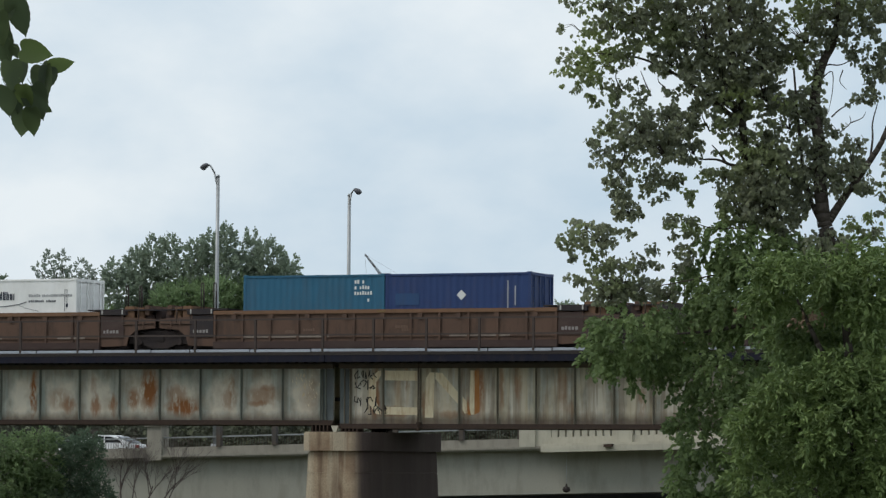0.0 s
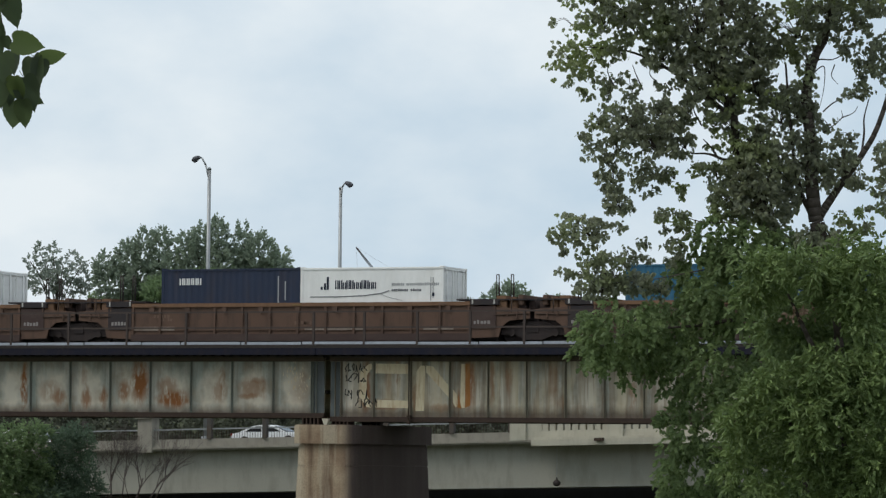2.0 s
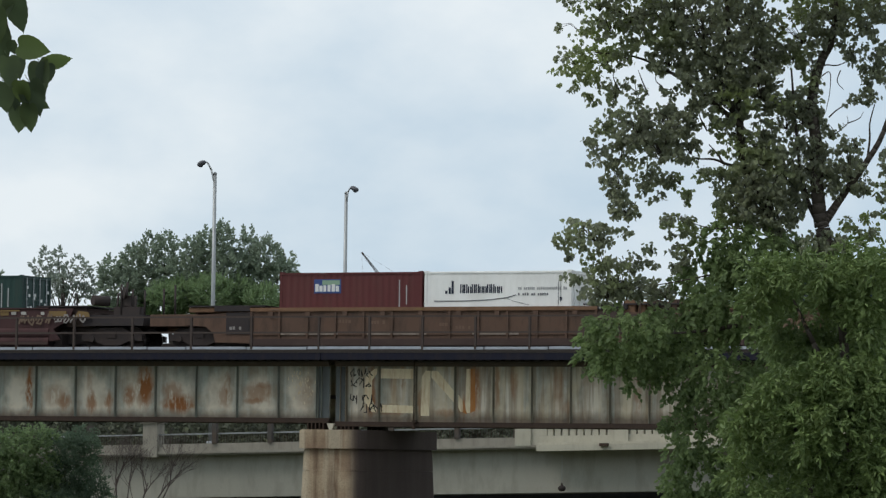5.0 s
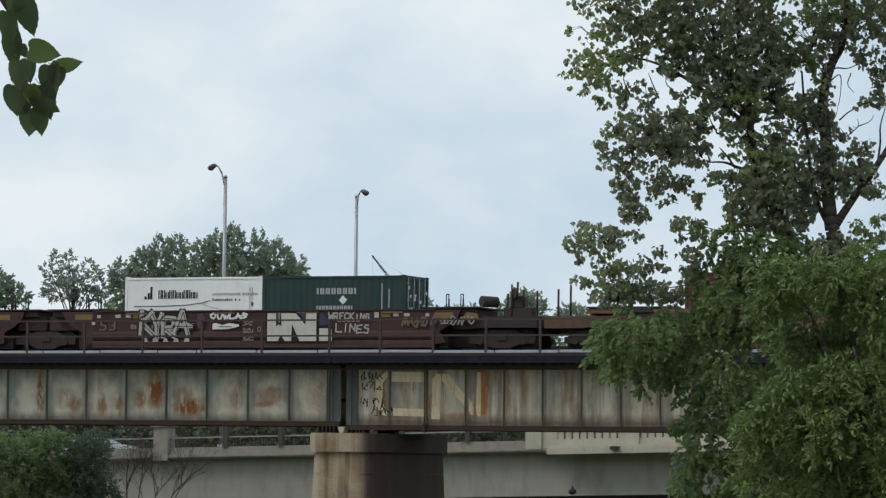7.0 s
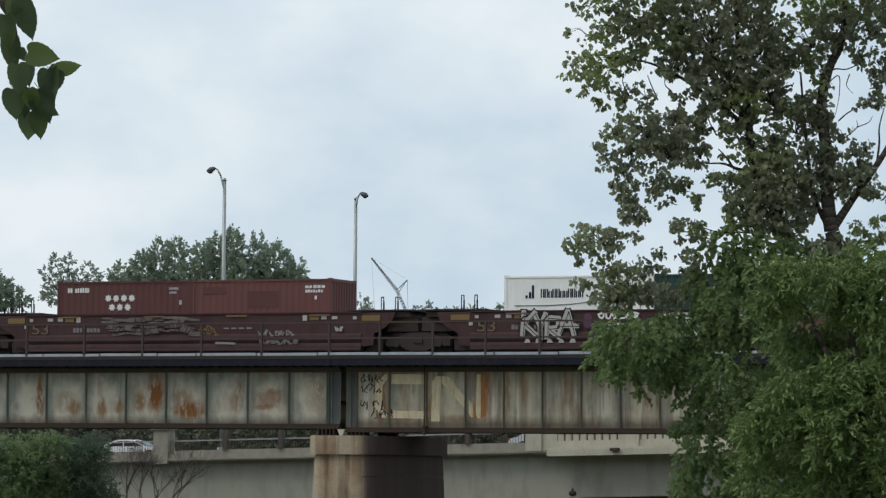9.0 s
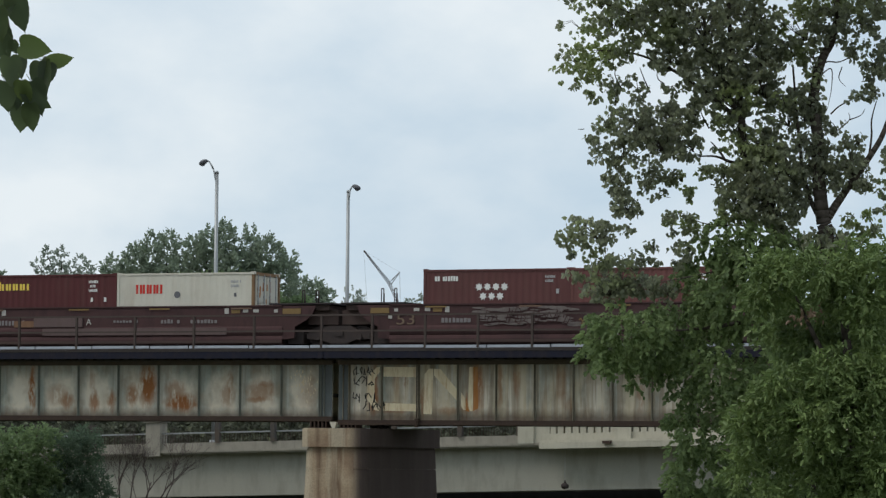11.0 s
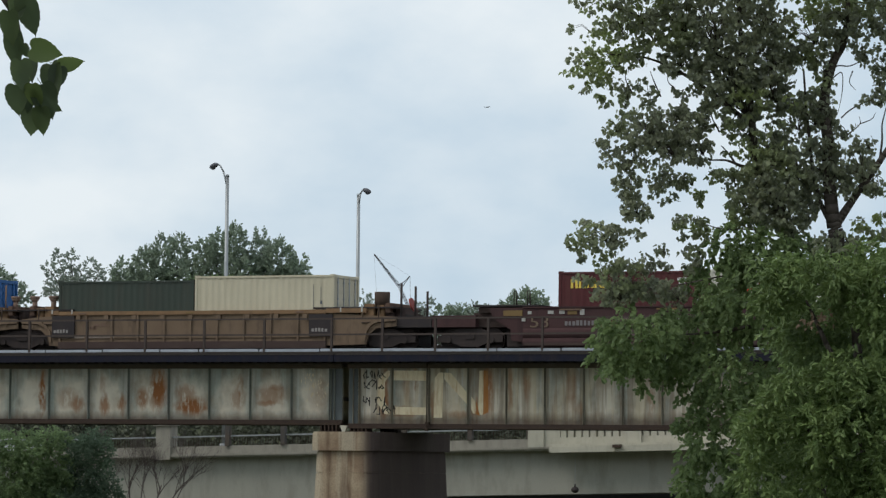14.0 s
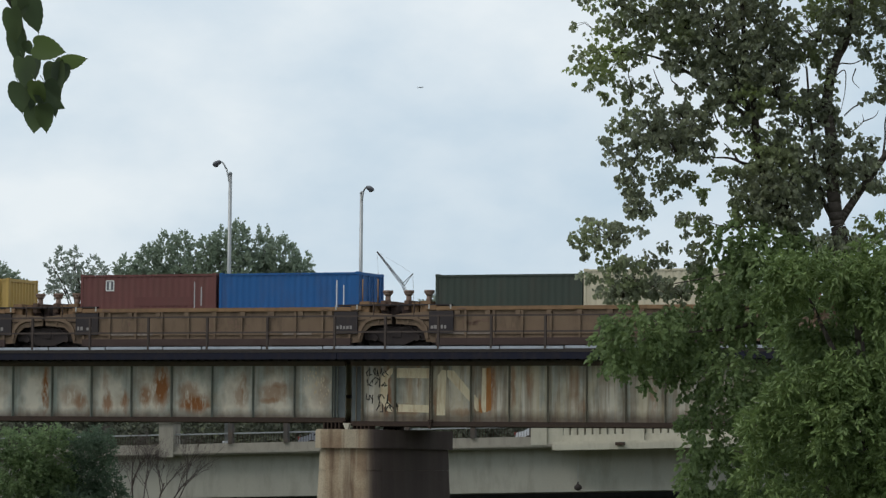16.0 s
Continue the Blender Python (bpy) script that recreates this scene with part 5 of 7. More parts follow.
    bm = bmesh.new()
    tube(bm, (8.05, -0.9, 1.7), (8.05, -0.9, 2.35), 0.3, seg=14)
    part("valve_drum", bm, RUST_DARK, g, "rusty drum")
    for x, hh in ((8.9, 0.95), (9.5, 0.8), (10.0, 0.6)):
        bm = bmesh.new()
        tube(bm, (x, -1.0, 1.2), (x, -1.0, 1.75 + hh), 0.05, seg=6)
        part("stanchion", bm, BLACK, g, "thin black stanchion")
    bm = bmesh.new()
    bmesh.ops.create_cone(bm, cap_ends=True, segments=16, radius1=0.28, radius2=0.28, depth=0.06, matrix=Matrix.Translation((9.3, -0.8, 1.85)) @ Matrix.Rotation(radians(70), 4, "Y"))
    part("brake_wheel", bm, RED_DARK, g, "dull red brake wheel")
    for car in (h,):
        for x in (6.3, 6.95):
            bm = bmesh.new()
            tube(bm, (x, -1.25, 1.6), (x, -1.25, 2.75), 0.028, seg=6)
            part("stanchion", bm, CAR_TAN, car, "thin tan stanchion")
    # numbers and small markings
    y = SIDE_Y - 0.012
    rng = random.Random(9)
    for car, w in ((a, 7.25), (b, 7.25), (c, 7.25), (ahead, 7.25), (g, 5.9), (h, 5.9), (i, 5.9)):
        for x in ((-w - 0.9, w + 0.15) if w > 6 else (-w - 0.2, w - 0.6)):
            bm = bmesh.new()
            bars(bm, x, y if w > 6 else -1.478, 0.8, 0.7, 0.15, 5, rng)
            tagged(part("number_marking", bm, DIM_WHITE, car), kind="stuff")
        for k in range(4):
            bm = bmesh.new()
            x = rng.uniform(-w + 0.6, w - 1.6)
            bars(bm, x, SIDE_Y + 0.016, rng.uniform(0.75, 1.1), rng.uniform(0.4, 0.8), 0.14, 5, rng)
            tagged(part("faded_marking", bm, FADED_MARK, car), kind="stuff")
        for k in range(3):
            x = -w + 0.9 + k * (2 * w - 2.2) / 2
            one("reflector", (x, x + 0.35, -1.472, -1.462, 1.55, 1.60), FADED_MARK if k != 1 else YELLOW_MARK, car)
    for car in (d, e, f):
        lettering("class_number", "53", -7.15, SIDE_Y - 0.012, 0.92, 0.42, NUMBER_TAN, car, 0.75)
        one("reflector", (-7.45, -7.3, SIDE_Y - 0.012, SIDE_Y - 0.004, 1.15, 1.3), WHITE_MARK, car)
        bm = bmesh.new()
        bars(bm, -5.7, SIDE_Y - 0.003, 0.98, 1.7, 0.2, 11, rng)
        tagged(part("road_number", bm, GREY_MARK, car), kind="stuff")
        for x in (-5.9, -2.0, 1.6, 5.2):
            one("reflector", (x, x + 0.9, -1.475, -1.465, 1.56, 1.62), rng.choice((YELLOW_MARK, FADED_MARK, CAR_ORANGE)), car)
    # graffiti on the maroon wagons
    g0, g1, g2 = SIDE_Y - 0.055, SIDE_Y - 0.063, SIDE_Y - 0.071
    piece = [hand_written("K", -5.25, -4.6, 0.74, 1.52, 2), hand_written("Y", -4.72, -4.15, 0.74, 1.58, 3), hand_written("R", -4.25, -3.55, 0.72, 1.55, 4), hand_written("A", -3.75, -2.95, 0.76, 1.58, 5)]
    for letter in piece:
        car_graffiti(d, letter, 0.31, BLACK_TAG, g0)
    for letter in piece:
        car_graffiti(d, letter, 0.19, WHITE_MARK, g1)
        car_graffiti(d, [[(x + 0.05, z - 0.03) for x, z in line] for line in letter], 0.03, BLACK_TAG, g2)
    car_graffiti(d, [[(-5.35, 1.2), (-5.2, 1.45), (-5.0, 1.5)], [(-4.4, 1.3), (-4.1, 1.55)], [(-3.0, 0.8), (-2.85, 1.1), (-3.1, 1.25)]], 0.05, BLACK_TAG, g2)
    rng = random.Random(12)
    for k in range(5):
        x = -5.15 + 0.46 * k
        sprayed_shape(d, [(x, 0.46), (x + 0.26, 0.46), (x + rng.uniform(0.16, 0.26), 0.6), (x + rng.uniform(0.02, 0.1), 0.62)], WHITE_MARK, g1)
    for x0, x1, z0, z1 in ((-2.75, -2.4, 1.0, 1.58), (-1.2, -0.85, 1.22, 1.3)):
        sprayed_shape(d, [(x0 + 0.08, z0), (x1 - 0.03, z0 + 0.06), (x1, z1 - 0.15), (x1 - 0.1, z1), (x0 + 0.04, z1 - 0.03), (x0, z0 + 0.2)], DIM_PURPLE, g0)
    car_graffiti(d, hand_written("OUWLAS", -2.14, -0.5, 1.36, 1.56, 6, 0.1, 0.02), 0.07, WHITE_INK, g0)
    sprayed_shape(d, [(-2.06, 0.95), (-1.4, 0.96), (-0.88, 1.06), (-0.9, 1.14), (-1.3, 1.2), (-1.62, 1.12), (-1.9, 1.2), (-2.05, 1.18)], WHITE_INK, g0)
    car_graffiti(d, [[(-1.75, 1.06), (-1.2, 1.05)]], 0.03, CAR_MAROON, g1)
    for k, z in enumerate((1.1, 0.82, 0.5)):
        car_graffiti(d, hand_written("SCU"[: 2 + k % 2], -0.72, -0.25, z, z + 0.15, 20 + k, 0.15), 0.035, DIM_WHITE, g0)
    car_graffiti(d, hand_written("O", -0.1, 0.1, 0.85, 1.05, 26), 0.03, DIM_WHITE, g0)
    # big cream block letters with dark outlines
    sprayed_shape(d, [(0.26, 0.42), (2.53, 0.42), (2.53, 1.62), (0.26, 1.62)], BLACK_TAG, g0)
    sprayed_shape(d, [(0.34, 0.48), (2.45, 0.48), (2.45, 1.57), (0.34, 1.57)], CREAM_TAG, g1)
    for pts, m in (([(0.72, 1.59), (0.93, 1.59), (0.95, 1.08), (0.82, 1.14), (0.72, 1.06)], BLACK_TAG), ([(0.78, 1.59), (0.9, 1.59), (0.88, 1.2), (0.82, 1.2)], GREY_MARK), ([(1.55, 1.59), (2.0, 1.59), (1.98, 1.12)], BLACK_TAG), ([(1.72, 1.59), (1.96, 1.59), (1.94, 1.3)], DIM_BLUE),
                   ([(0.8, 0.46), (1.12, 0.46), (0.92, 0.72)], BLACK_TAG), ([(1.38, 0.46), (1.75, 0.46), (1.4, 1.15)], BLACK_TAG)):
        sprayed_shape(d, pts, m, g2 - (0.006 if m is not BLACK_TAG else 0))
    sprayed_shape(d, [(2.56, 0.42), (3.18, 0.42), (3.16, 1.07), (2.56, 1.07)], BLACK_TAG, g0)
    sprayed_shape(d, [(2.58, 0.48), (3.12, 0.48), (3.1, 0.97), (2.58, 0.98)], CREAM_TAG, g1)
    sprayed_shape(d, [(2.56, 1.1), (3.0, 1.1), (2.8, 1.45), (2.6, 1.6)], DIM_BLUE, g1)
    car_graffiti(d, hand_written("WRECKING", 2.98, 4.75, 1.34, 1.58, 8, 0.07, -0.03), 0.05, WHITE_MARK, g0)
    car_graffiti(d, hand_written("LINES", 3.28, 4.75, 0.84, 1.16, 9, 0.07, -0.03), 0.055, WHITE_MARK, g0)
    for k in range(5):
        x = 3.35 + 0.2 * k
        sprayed_shape(d, [(x, 1.23), (x + 0.14, 1.225), (x + 0.14, 1.265), (x, 1.265)], DIM_WHITE, g0)
    rng = random.Random(31)
    car_graffiti(d, scrawls(rng, 6.1, 7.6, 1.0, 1.4, 4), 0.07, NUMBER_TAN, g0)
    car_graffiti(d, scrawls(rng, 7.7, 9.1, 1.05, 1.4, 4), 0.06, DIM_WHITE, g0)
    # grey throw-up and tags on the next wagon
    rng = random.Random(15)
    bm = bmesh.new()
    for k in range(60):
        x, z, r = rng.uniform(-3.7, 0.4), rng.uniform(0.85, 1.55), rng.uniform(0.05, 0.13)
        pts = [(x + r * rng.uniform(2.5, 4.5) * math.cos(q * math.pi / 5), z + r * rng.uniform(0.3, 0.6) * math.sin(q * math.pi / 5)) for q in range(10)]
        prism(bm, pts, SIDE_Y - 0.060 - 0.0003 * k, SIDE_Y - 0.052)
    tagged(part("graffiti", bm, GREY_HAZE, e, "faded grey sprayed graffiti"), kind="stuff")
    car_graffiti(e, scrawls(rng, -3.4, 0.1, 0.85, 1.5, 9), 0.03, CAR_MAROON, SIDE_Y - 0.082)
    car_graffiti(e, scrawls(rng, 0.4, 1.35, 0.85, 1.2, 3), 0.04, YELLOW_MARK, SIDE_Y - 0.055)
    for k in range(4):
        sprayed_shape(e, [(1.5 + 0.33 * k, 1.08), (1.72 + 0.33 * k, 1.08), (1.72 + 0.33 * k, 1.13), (1.5 + 0.33 * k, 1.13)], DIM_WHITE, SIDE_Y - 0.055)
    sprayed_shape(e, [(1.1, 0.48), (2.0, 0.46), (2.0, 0.54), (1.15, 0.58)], DIM_WHITE, SIDE_Y - 0.055)
    car_graffiti(e, scrawls(rng, 3.0, 4.6, 0.78, 1.0, 7), 0.035, DIM_WHITE, SIDE_Y - 0.055)
    car_graffiti(e, scrawls(rng, 3.05, 4.75, 0.46, 0.64, 7), 0.045, GREY_MARK, SIDE_Y - 0.055)
    car_graffiti(e, scrawls(rng, 6.3, 6.65, 0.95, 1.15, 2), 0.05, WHITE_MARK, SIDE_Y - 0.055)
    lettering("sprayed_word", "A", -1.25, SIDE_Y - 0.01, 0.98, 0.26, WHITE_MARK, f)
    bm = bmesh.new()
    bars(bm, -0.3, SIDE_Y - 0.003, 1.06, 1.4, 0.1, 10, rng)
    bars(bm, 2.1, SIDE_Y - 0.003, 1.02, 0.85, 0.17, 6, rng)
    bars(bm, 3.4, SIDE_Y - 0.003, 1.02, 1.2, 0.16, 8, rng)
    tagged(part("road_number", bm, GREY_MARK, f), kind="stuff")
    for x0, x1, z0, z1, m in ((-4.5, -3.6, 0.9, 1.15, CAR_ORANGE), (-3.6, -1.4, 0.9, 1.28, GREY_DULL), (-3.2, 5.0, 0.56, 0.84, GREY_DULL)):
        one("paint_patch", (x0, x1, SIDE_Y - 0.056, SIDE_Y - 0.004, z0, z1), m, f)

    # containers, pair by pair
    t = container("shipping_container", -59.53, PAINT["teal"], "teal blue container with white code lettering", False)
    code_block(t, 1.75, 2.2, WHITE_INK, 1, 3, 0.85, 0.15)
    one("code_marking", (2.3, 2.38, FACE - 0.005, FACE, 1.5, 1.62), WHITE_INK, t)
    t = container("shipping_container", -53.44, PAINT["blue"], "dark blue container with a white diamond placard", True, dark_doors=True)
    diamond(t, 0.15, 1.72, 0.2, WHITE_INK)
    ladder_marks(t, PALE_INK)
    one("paint_patch", (-2.6, -1.6, FACE - 0.003, FACE, 1.35, 1.8), PAINT["faded"], t)
    t = container("shipping_container", -79.05, PAINT["navy"], "navy container with a short white maker's sign", False)
    word(t, -2.25, 1.93, 0.98, 0.26, "TTTTT", WHITE_INK, "white maker's sign")
    ladder_marks(t, PALE_INK)
    t = white_box(-73.0, 2, True)
    t = container("shipping_container", -98.6, PAINT["red"], "maroon container with a blue and white rectangular sign", False)
    one("sign_board", (-1.55, -0.4, FACE - 0.005, FACE, 1.75, 2.3), BLUE_TAG, t, "blue and white sign")
    one("sign_board", (-1.2, -0.45, FACE - 0.008, FACE - 0.005, 2.08, 2.26), GREEN_TAG, t)
    bm = bmesh.new()
    bars(bm, -1.5, FACE - 0.0052, 1.82, 1.05, 0.3, 6, random.Random(8))
    tagged(part("sign_writing", bm, WHITE_INK, t), kind="stuff")
    ladder_marks(t, PALE_INK)
    t = white_box(-92.45, 3, True)
    t = white_box(-122.19, 4, False)
    t = container("shipping_container", -116.1, PAINT["green"], "bottle green container with widely spaced white lettering", True)
    word(t, -0.72, 1.85, 1.7, 0.24, "TTTTTTT", PALE_INK, "white maker's sign")
    word(t, -0.72, 1.25, 1.55, 0.15, "TTTTTTTTTT", PALE_INK, "white maker's sign")
    diamond(t, 0.42, 1.62, 0.18, WHITE_INK)
    ladder_marks(t, PALE_INK)
    rng = random.Random(44)
    bm = bmesh.new()
    for k in range(9):
        yy, z = rng.uniform(-1.0, 0.9), rng.uniform(1.2, 2.2)
        box(bm, 3.035, 3.045, yy, yy + 0.14, z, z + 0.12)
    tagged(part("door_sticker", bm, WHITE_INK, t), kind="stuff")
    t = container("shipping_container", -141.55, PAINT["rust"], "dull red container with seven white stars", False)
    bm = bmesh.new()
    for k in range(4):
        star(bm, -0.72 + 0.35 * k, 1.88, 0.16)
    for k in range(3):
        star(bm, -0.55 + 0.35 * k, 1.52, 0.16)
    part("star_sign", bm, WHITE_INK, t, "white stars")
    bm = bmesh.new()
    bars(bm, -2.55, FACE, 2.12, 0.98, 0.2, 9, random.Random(3))
    tagged(part("maker_sign", bm, WHITE_INK, t), kind="stuff")
    code_block(t, 2.0, 2.2, PALE_INK, 5, 2, 0.5)
    one("code_marking", (2.45, 2.56, FACE - 0.005, FACE, 1.6, 1.78), PALE_INK, t)
    t = container("shipping_container", -135.5, PAINT["brick"], "faded red container with darker painted-over patches", False)
    for x0, x1, z0, z1 in ((-2.55, -1.55, 2.0, 2.28), (-0.6, 0.75, 1.45, 2.1)):
        one("paint_patch", (x0, x1, FACE - 0.003, FACE, z0, z1), PAINT["rust"], t)
    code_block(t, 1.9, 2.2, WHITE_INK, 6, 2, 0.95, 0.12)
    one("code_marking", (2.3, 2.4, FACE - 0.005, FACE, 1.75, 1.9), WHITE_INK, t)
    t = container("shipping_container", -160.88, PAINT["wine"], "wine red container with yellow maker's sign", False)
    word(t, -2.55, 1.94, 1.6, 0.34, "Tssss", YELLOW_INK, "yellow maker's sign")
    code_block(t, 1.75, 2.2, WHITE_INK, 7, 3, 0.6, 0.12)
    for x in (1.85, 2.45):
        one("code_marking", (x, x + 0.1, FACE - 0.005, FACE, 1.45, 1.62), WHITE_INK, t)
    t = container("shipping_container", -154.82, PAINT["grey"], "light grey container with red maker's sign and rusty edges", True, ribbed=False)
    word(t, -2.2, 1.75, 1.2, 0.36, "TTTT", RED_INK, "red maker's sign")
    for ob in list(t.children):
        if ob.name.startswith(("corner_post", "header", "sill")) and ob.data.vertices[0].co.x > 2:
            ob.data.materials[0] = CAR_TAN
    rng = random.Random(18)
    bm = bmesh.new()
    for k in range(16):
        yy, z = rng.uniform(-1.05, 1.0), rng.uniform(0.3, 2.2)
        box(bm, 2.99, 3.0 + 0.0004 * k, yy, yy + rng.uniform(0.03, 0.07), z, z + rng.uniform(0.15, 0.5))
    tagged(part("rust_streak", bm, RUST_PAINT, t, "rusty streaks"), kind="stuff")
    bm = bmesh.new()
    bmesh.ops.create_cone(bm, cap_ends=True, segments=10, radius1=0.14, radius2=0.14, depth=0.006, matrix=Matrix.Translation((-0.35, FACE - 0.002, 1.7)) @ Matrix.Rotation(radians(90), 4, "X"))
    part("round_placard", bm, GREY_INK, t)
    code_block(t, 2.0, 2.15, PALE_INK, 9, 2, 0.6, 0.12)
    one("code_marking", (2.15, 2.25, FACE - 0.005, FACE, 1.6, 1.75), GREY_INK, t)
    t = container("shipping_container", -182.4, PAINT["olive"], "plain dark olive-grey container", False, top=-0.15)
    t = container("shipping_container", -176.3, PAINT["beige"], "clean beige container with panelled doors", True)
    one("upright_marking", (2.13, 2.15, FACE - 0.004, FACE, 1.1, 2.2), GREY_INK, t)
    one("upright_marking", (2.45, 2.47, FACE - 0.004, FACE, 1.5, 2.1), GREY_INK, t)
    one("upright_marking", (2.43, 2.52, FACE - 0.005, FACE, 1.42, 1.56), GREY_INK, t)
    t = container("shipping_container", -197.87, PAINT["brick"], "faded red container with a small square emblem", False)
    one("emblem", (-1.85, -1.55, FACE - 0.005, FACE, 1.95, 2.3), GREY_INK, t)
    bm = bmesh.new()
    stroke(bm, [(-1.87, 1.95), (-1.87, 2.32), (-1.53, 2.32), (-1.53, 1.93), (-1.87, 1.93)], 0.04, FACE - 0.005)
    stroke(bm, [(-1.70, 2.0), (-1.70, 2.24)], 0.09, FACE - 0.005)
    part("emblem_lines", bm, WHITE_INK, t)
    ladder_marks(t, PALE_INK)
    one("paint_patch", (-0.6, 2.0, FACE - 0.003, FACE, 1.3, 1.65), PAINT["worn"], t)
    t = container("shipping_container", -191.68, PAINT["bright"], "bright blue container with corrugated walls", True, dark_doors=True)
    ladder_marks(t, WHITE_INK)
    t = container("shipping_container", -207.2, PAINT["yellow"], "dusty yellow ribbed container", False, top=-0.1)
    for k in range(16):
        x = -2.8 + 0.38 * k
        one("rib", (x, x + 0.12, FACE - 0.05, FACE + 0.02, 0.2, 2.45), PAINT["yellow"], t)


FADED_MARK = plain("faded_marking_paint", (0.17, 0.11, 0.08), 0.8)
RED_DARK = plain("dull_red_enamel", (0.25, 0.04, 0.03), 0.6)
CREAM_TAG = surface("white_block_letters", (0.56, 0.54, 0.48), (0.48, 0.46, 0.41), rough=0.7, scale=3, dirt_amount=0.25)
BLUE_TAG = plain("blue_sign", (0.05, 0.08, 0.22), 0.6)
GREEN_TAG = plain("pale_green_sign", (0.25, 0.36, 0.26), 0.6)
GREY_HAZE = surface("faded_grey_spray", (0.17, 0.145, 0.135), (0.10, 0.075, 0.07), (0.08, 0.05, 0.05), rough=0.8, scale=5, dirt_amount=0.6)
GREY_DULL = surface("dull_grey_patch", (0.13, 0.09, 0.085), (0.10, 0.07, 0.07), rough=0.8, scale=2)


# ---- trees ----
def leaf_mesh(name, centres, size, rng, way, narrow=0.8, loose=0.6):
    """One leaf of two folded halves at every centre, pointing along way, more or less."""
    n = len(centres)
    c = np.asarray(centres)
    d = np.asarray(way) + rng.normal(size=(n, 3)) * loose
    d /= np.linalg.norm(d, axis=1)[:, None] + 1e-9
    s = np.cross(d, rng.normal(size=(n, 3)))
    s /= np.linalg.norm(s, axis=1)[:, None] + 1e-9
    u = np.cross(s, d)
    L = (size * rng.uniform(0.65, 1.25, n))[:, None]
    w = L * narrow * 0.5
    fold = L * 0.14
    side = [(0.06, 0.62, 0.7), (0.3, 1.0, 1.0), (0.6, 0.82, 0.7), (0.85, 0.36, 0.3)] if size < 0.08 else [(0.25, 0.95, 1.0), (0.7, 0.75, 0.6)]
    rim = [(c + d * L * a, s * w * b + 0 * L, u * fold * e) for a, b, e in side]
    v = np.stack([c] + [p + q + r for p, q, r in rim] + [c + d * L] + [p - q + r for p, q, r in rim[::-1]], axis=1).reshape(-1, 3)
    k = len(side)
    i = np.arange(n)[:, None] * (2 * k + 2)
    faces = np.concatenate([i + np.arange(k + 2)[None], i + np.array([[0, *range(k + 1, 2 * k + 2)]])]).tolist()
    me = bpy.data.meshes.new(name)
    me.from_pydata(v.tolist(), [], faces)
    return me


def ball(rng, n):
    """n places spread evenly in a ball of radius one."""
    d = rng.normal(size=(n, 3))
    return d / np.linalg.norm(d, axis=1)[:, None] * rng.random((n, 1)) ** (1 / 3)


def add_crown(parent, me, material, name="crown"):
    me.materials.append(material)
    ob = new(name, me)
    ob.parent = parent
    return ob


def bunched_crown(parent, clumps, size, per_bunch, reach, material, seed, narrow=0.9, droop=0.8, deep=0.8, more=1.0, twigs=True):
    """Broad leaves in tight bunches that fill clumps (x, z, half width, half height, leaf layers), sky between the bunches, each bunch on a fine twig."""
    rng = np.random.default_rng(seed)
    leaf = 0.36 * size * size * narrow
    out, bm = [], bmesh.new()
    for x, z, rx, rz, dense in clumps:
        k = max(2, int(more * dense * math.pi * rx * rz / (leaf * per_bunch)))
        r, a = rng.random(k) ** 0.5, rng.random(k) * 2 * math.pi
        mid = np.stack([x + rx * r * np.cos(a), rng.uniform(-deep, deep, k) * min(1, 1.5 * rx), z + rz * r * np.sin(a)], axis=1)
        wide = reach * rng.uniform(0.6, 1.3, (k, 1))
        out.append(np.repeat(mid, per_bunch, axis=0) + ball(rng, k * per_bunch) * np.repeat(wide, per_bunch, axis=0) * np.array([1.2, 1.2, 0.85]))
        if twigs:
            heart = Vector((x + rx * 0.4, 0, z - rz * 0.5))
            for q in mid[:: 3]:
                tip = Vector(q)
                bend = heart.lerp(tip, 0.5) + Vector((0, 0, 0.25 * (tip - heart).length))
                path_tube(bm, [heart, bend, tip], [0.006, 0.004, 0.002], 4)
    if twigs:
        tagged(part("twig_growth", bm, BARK, parent), kind="stuff")
    else:
        bm.free()
    c = np.concatenate(out)
    return add_crown(parent, leaf_mesh("crown", c, size, rng, np.array([0, 0, -droop]) + 0 * c, narrow, 0.55), material)


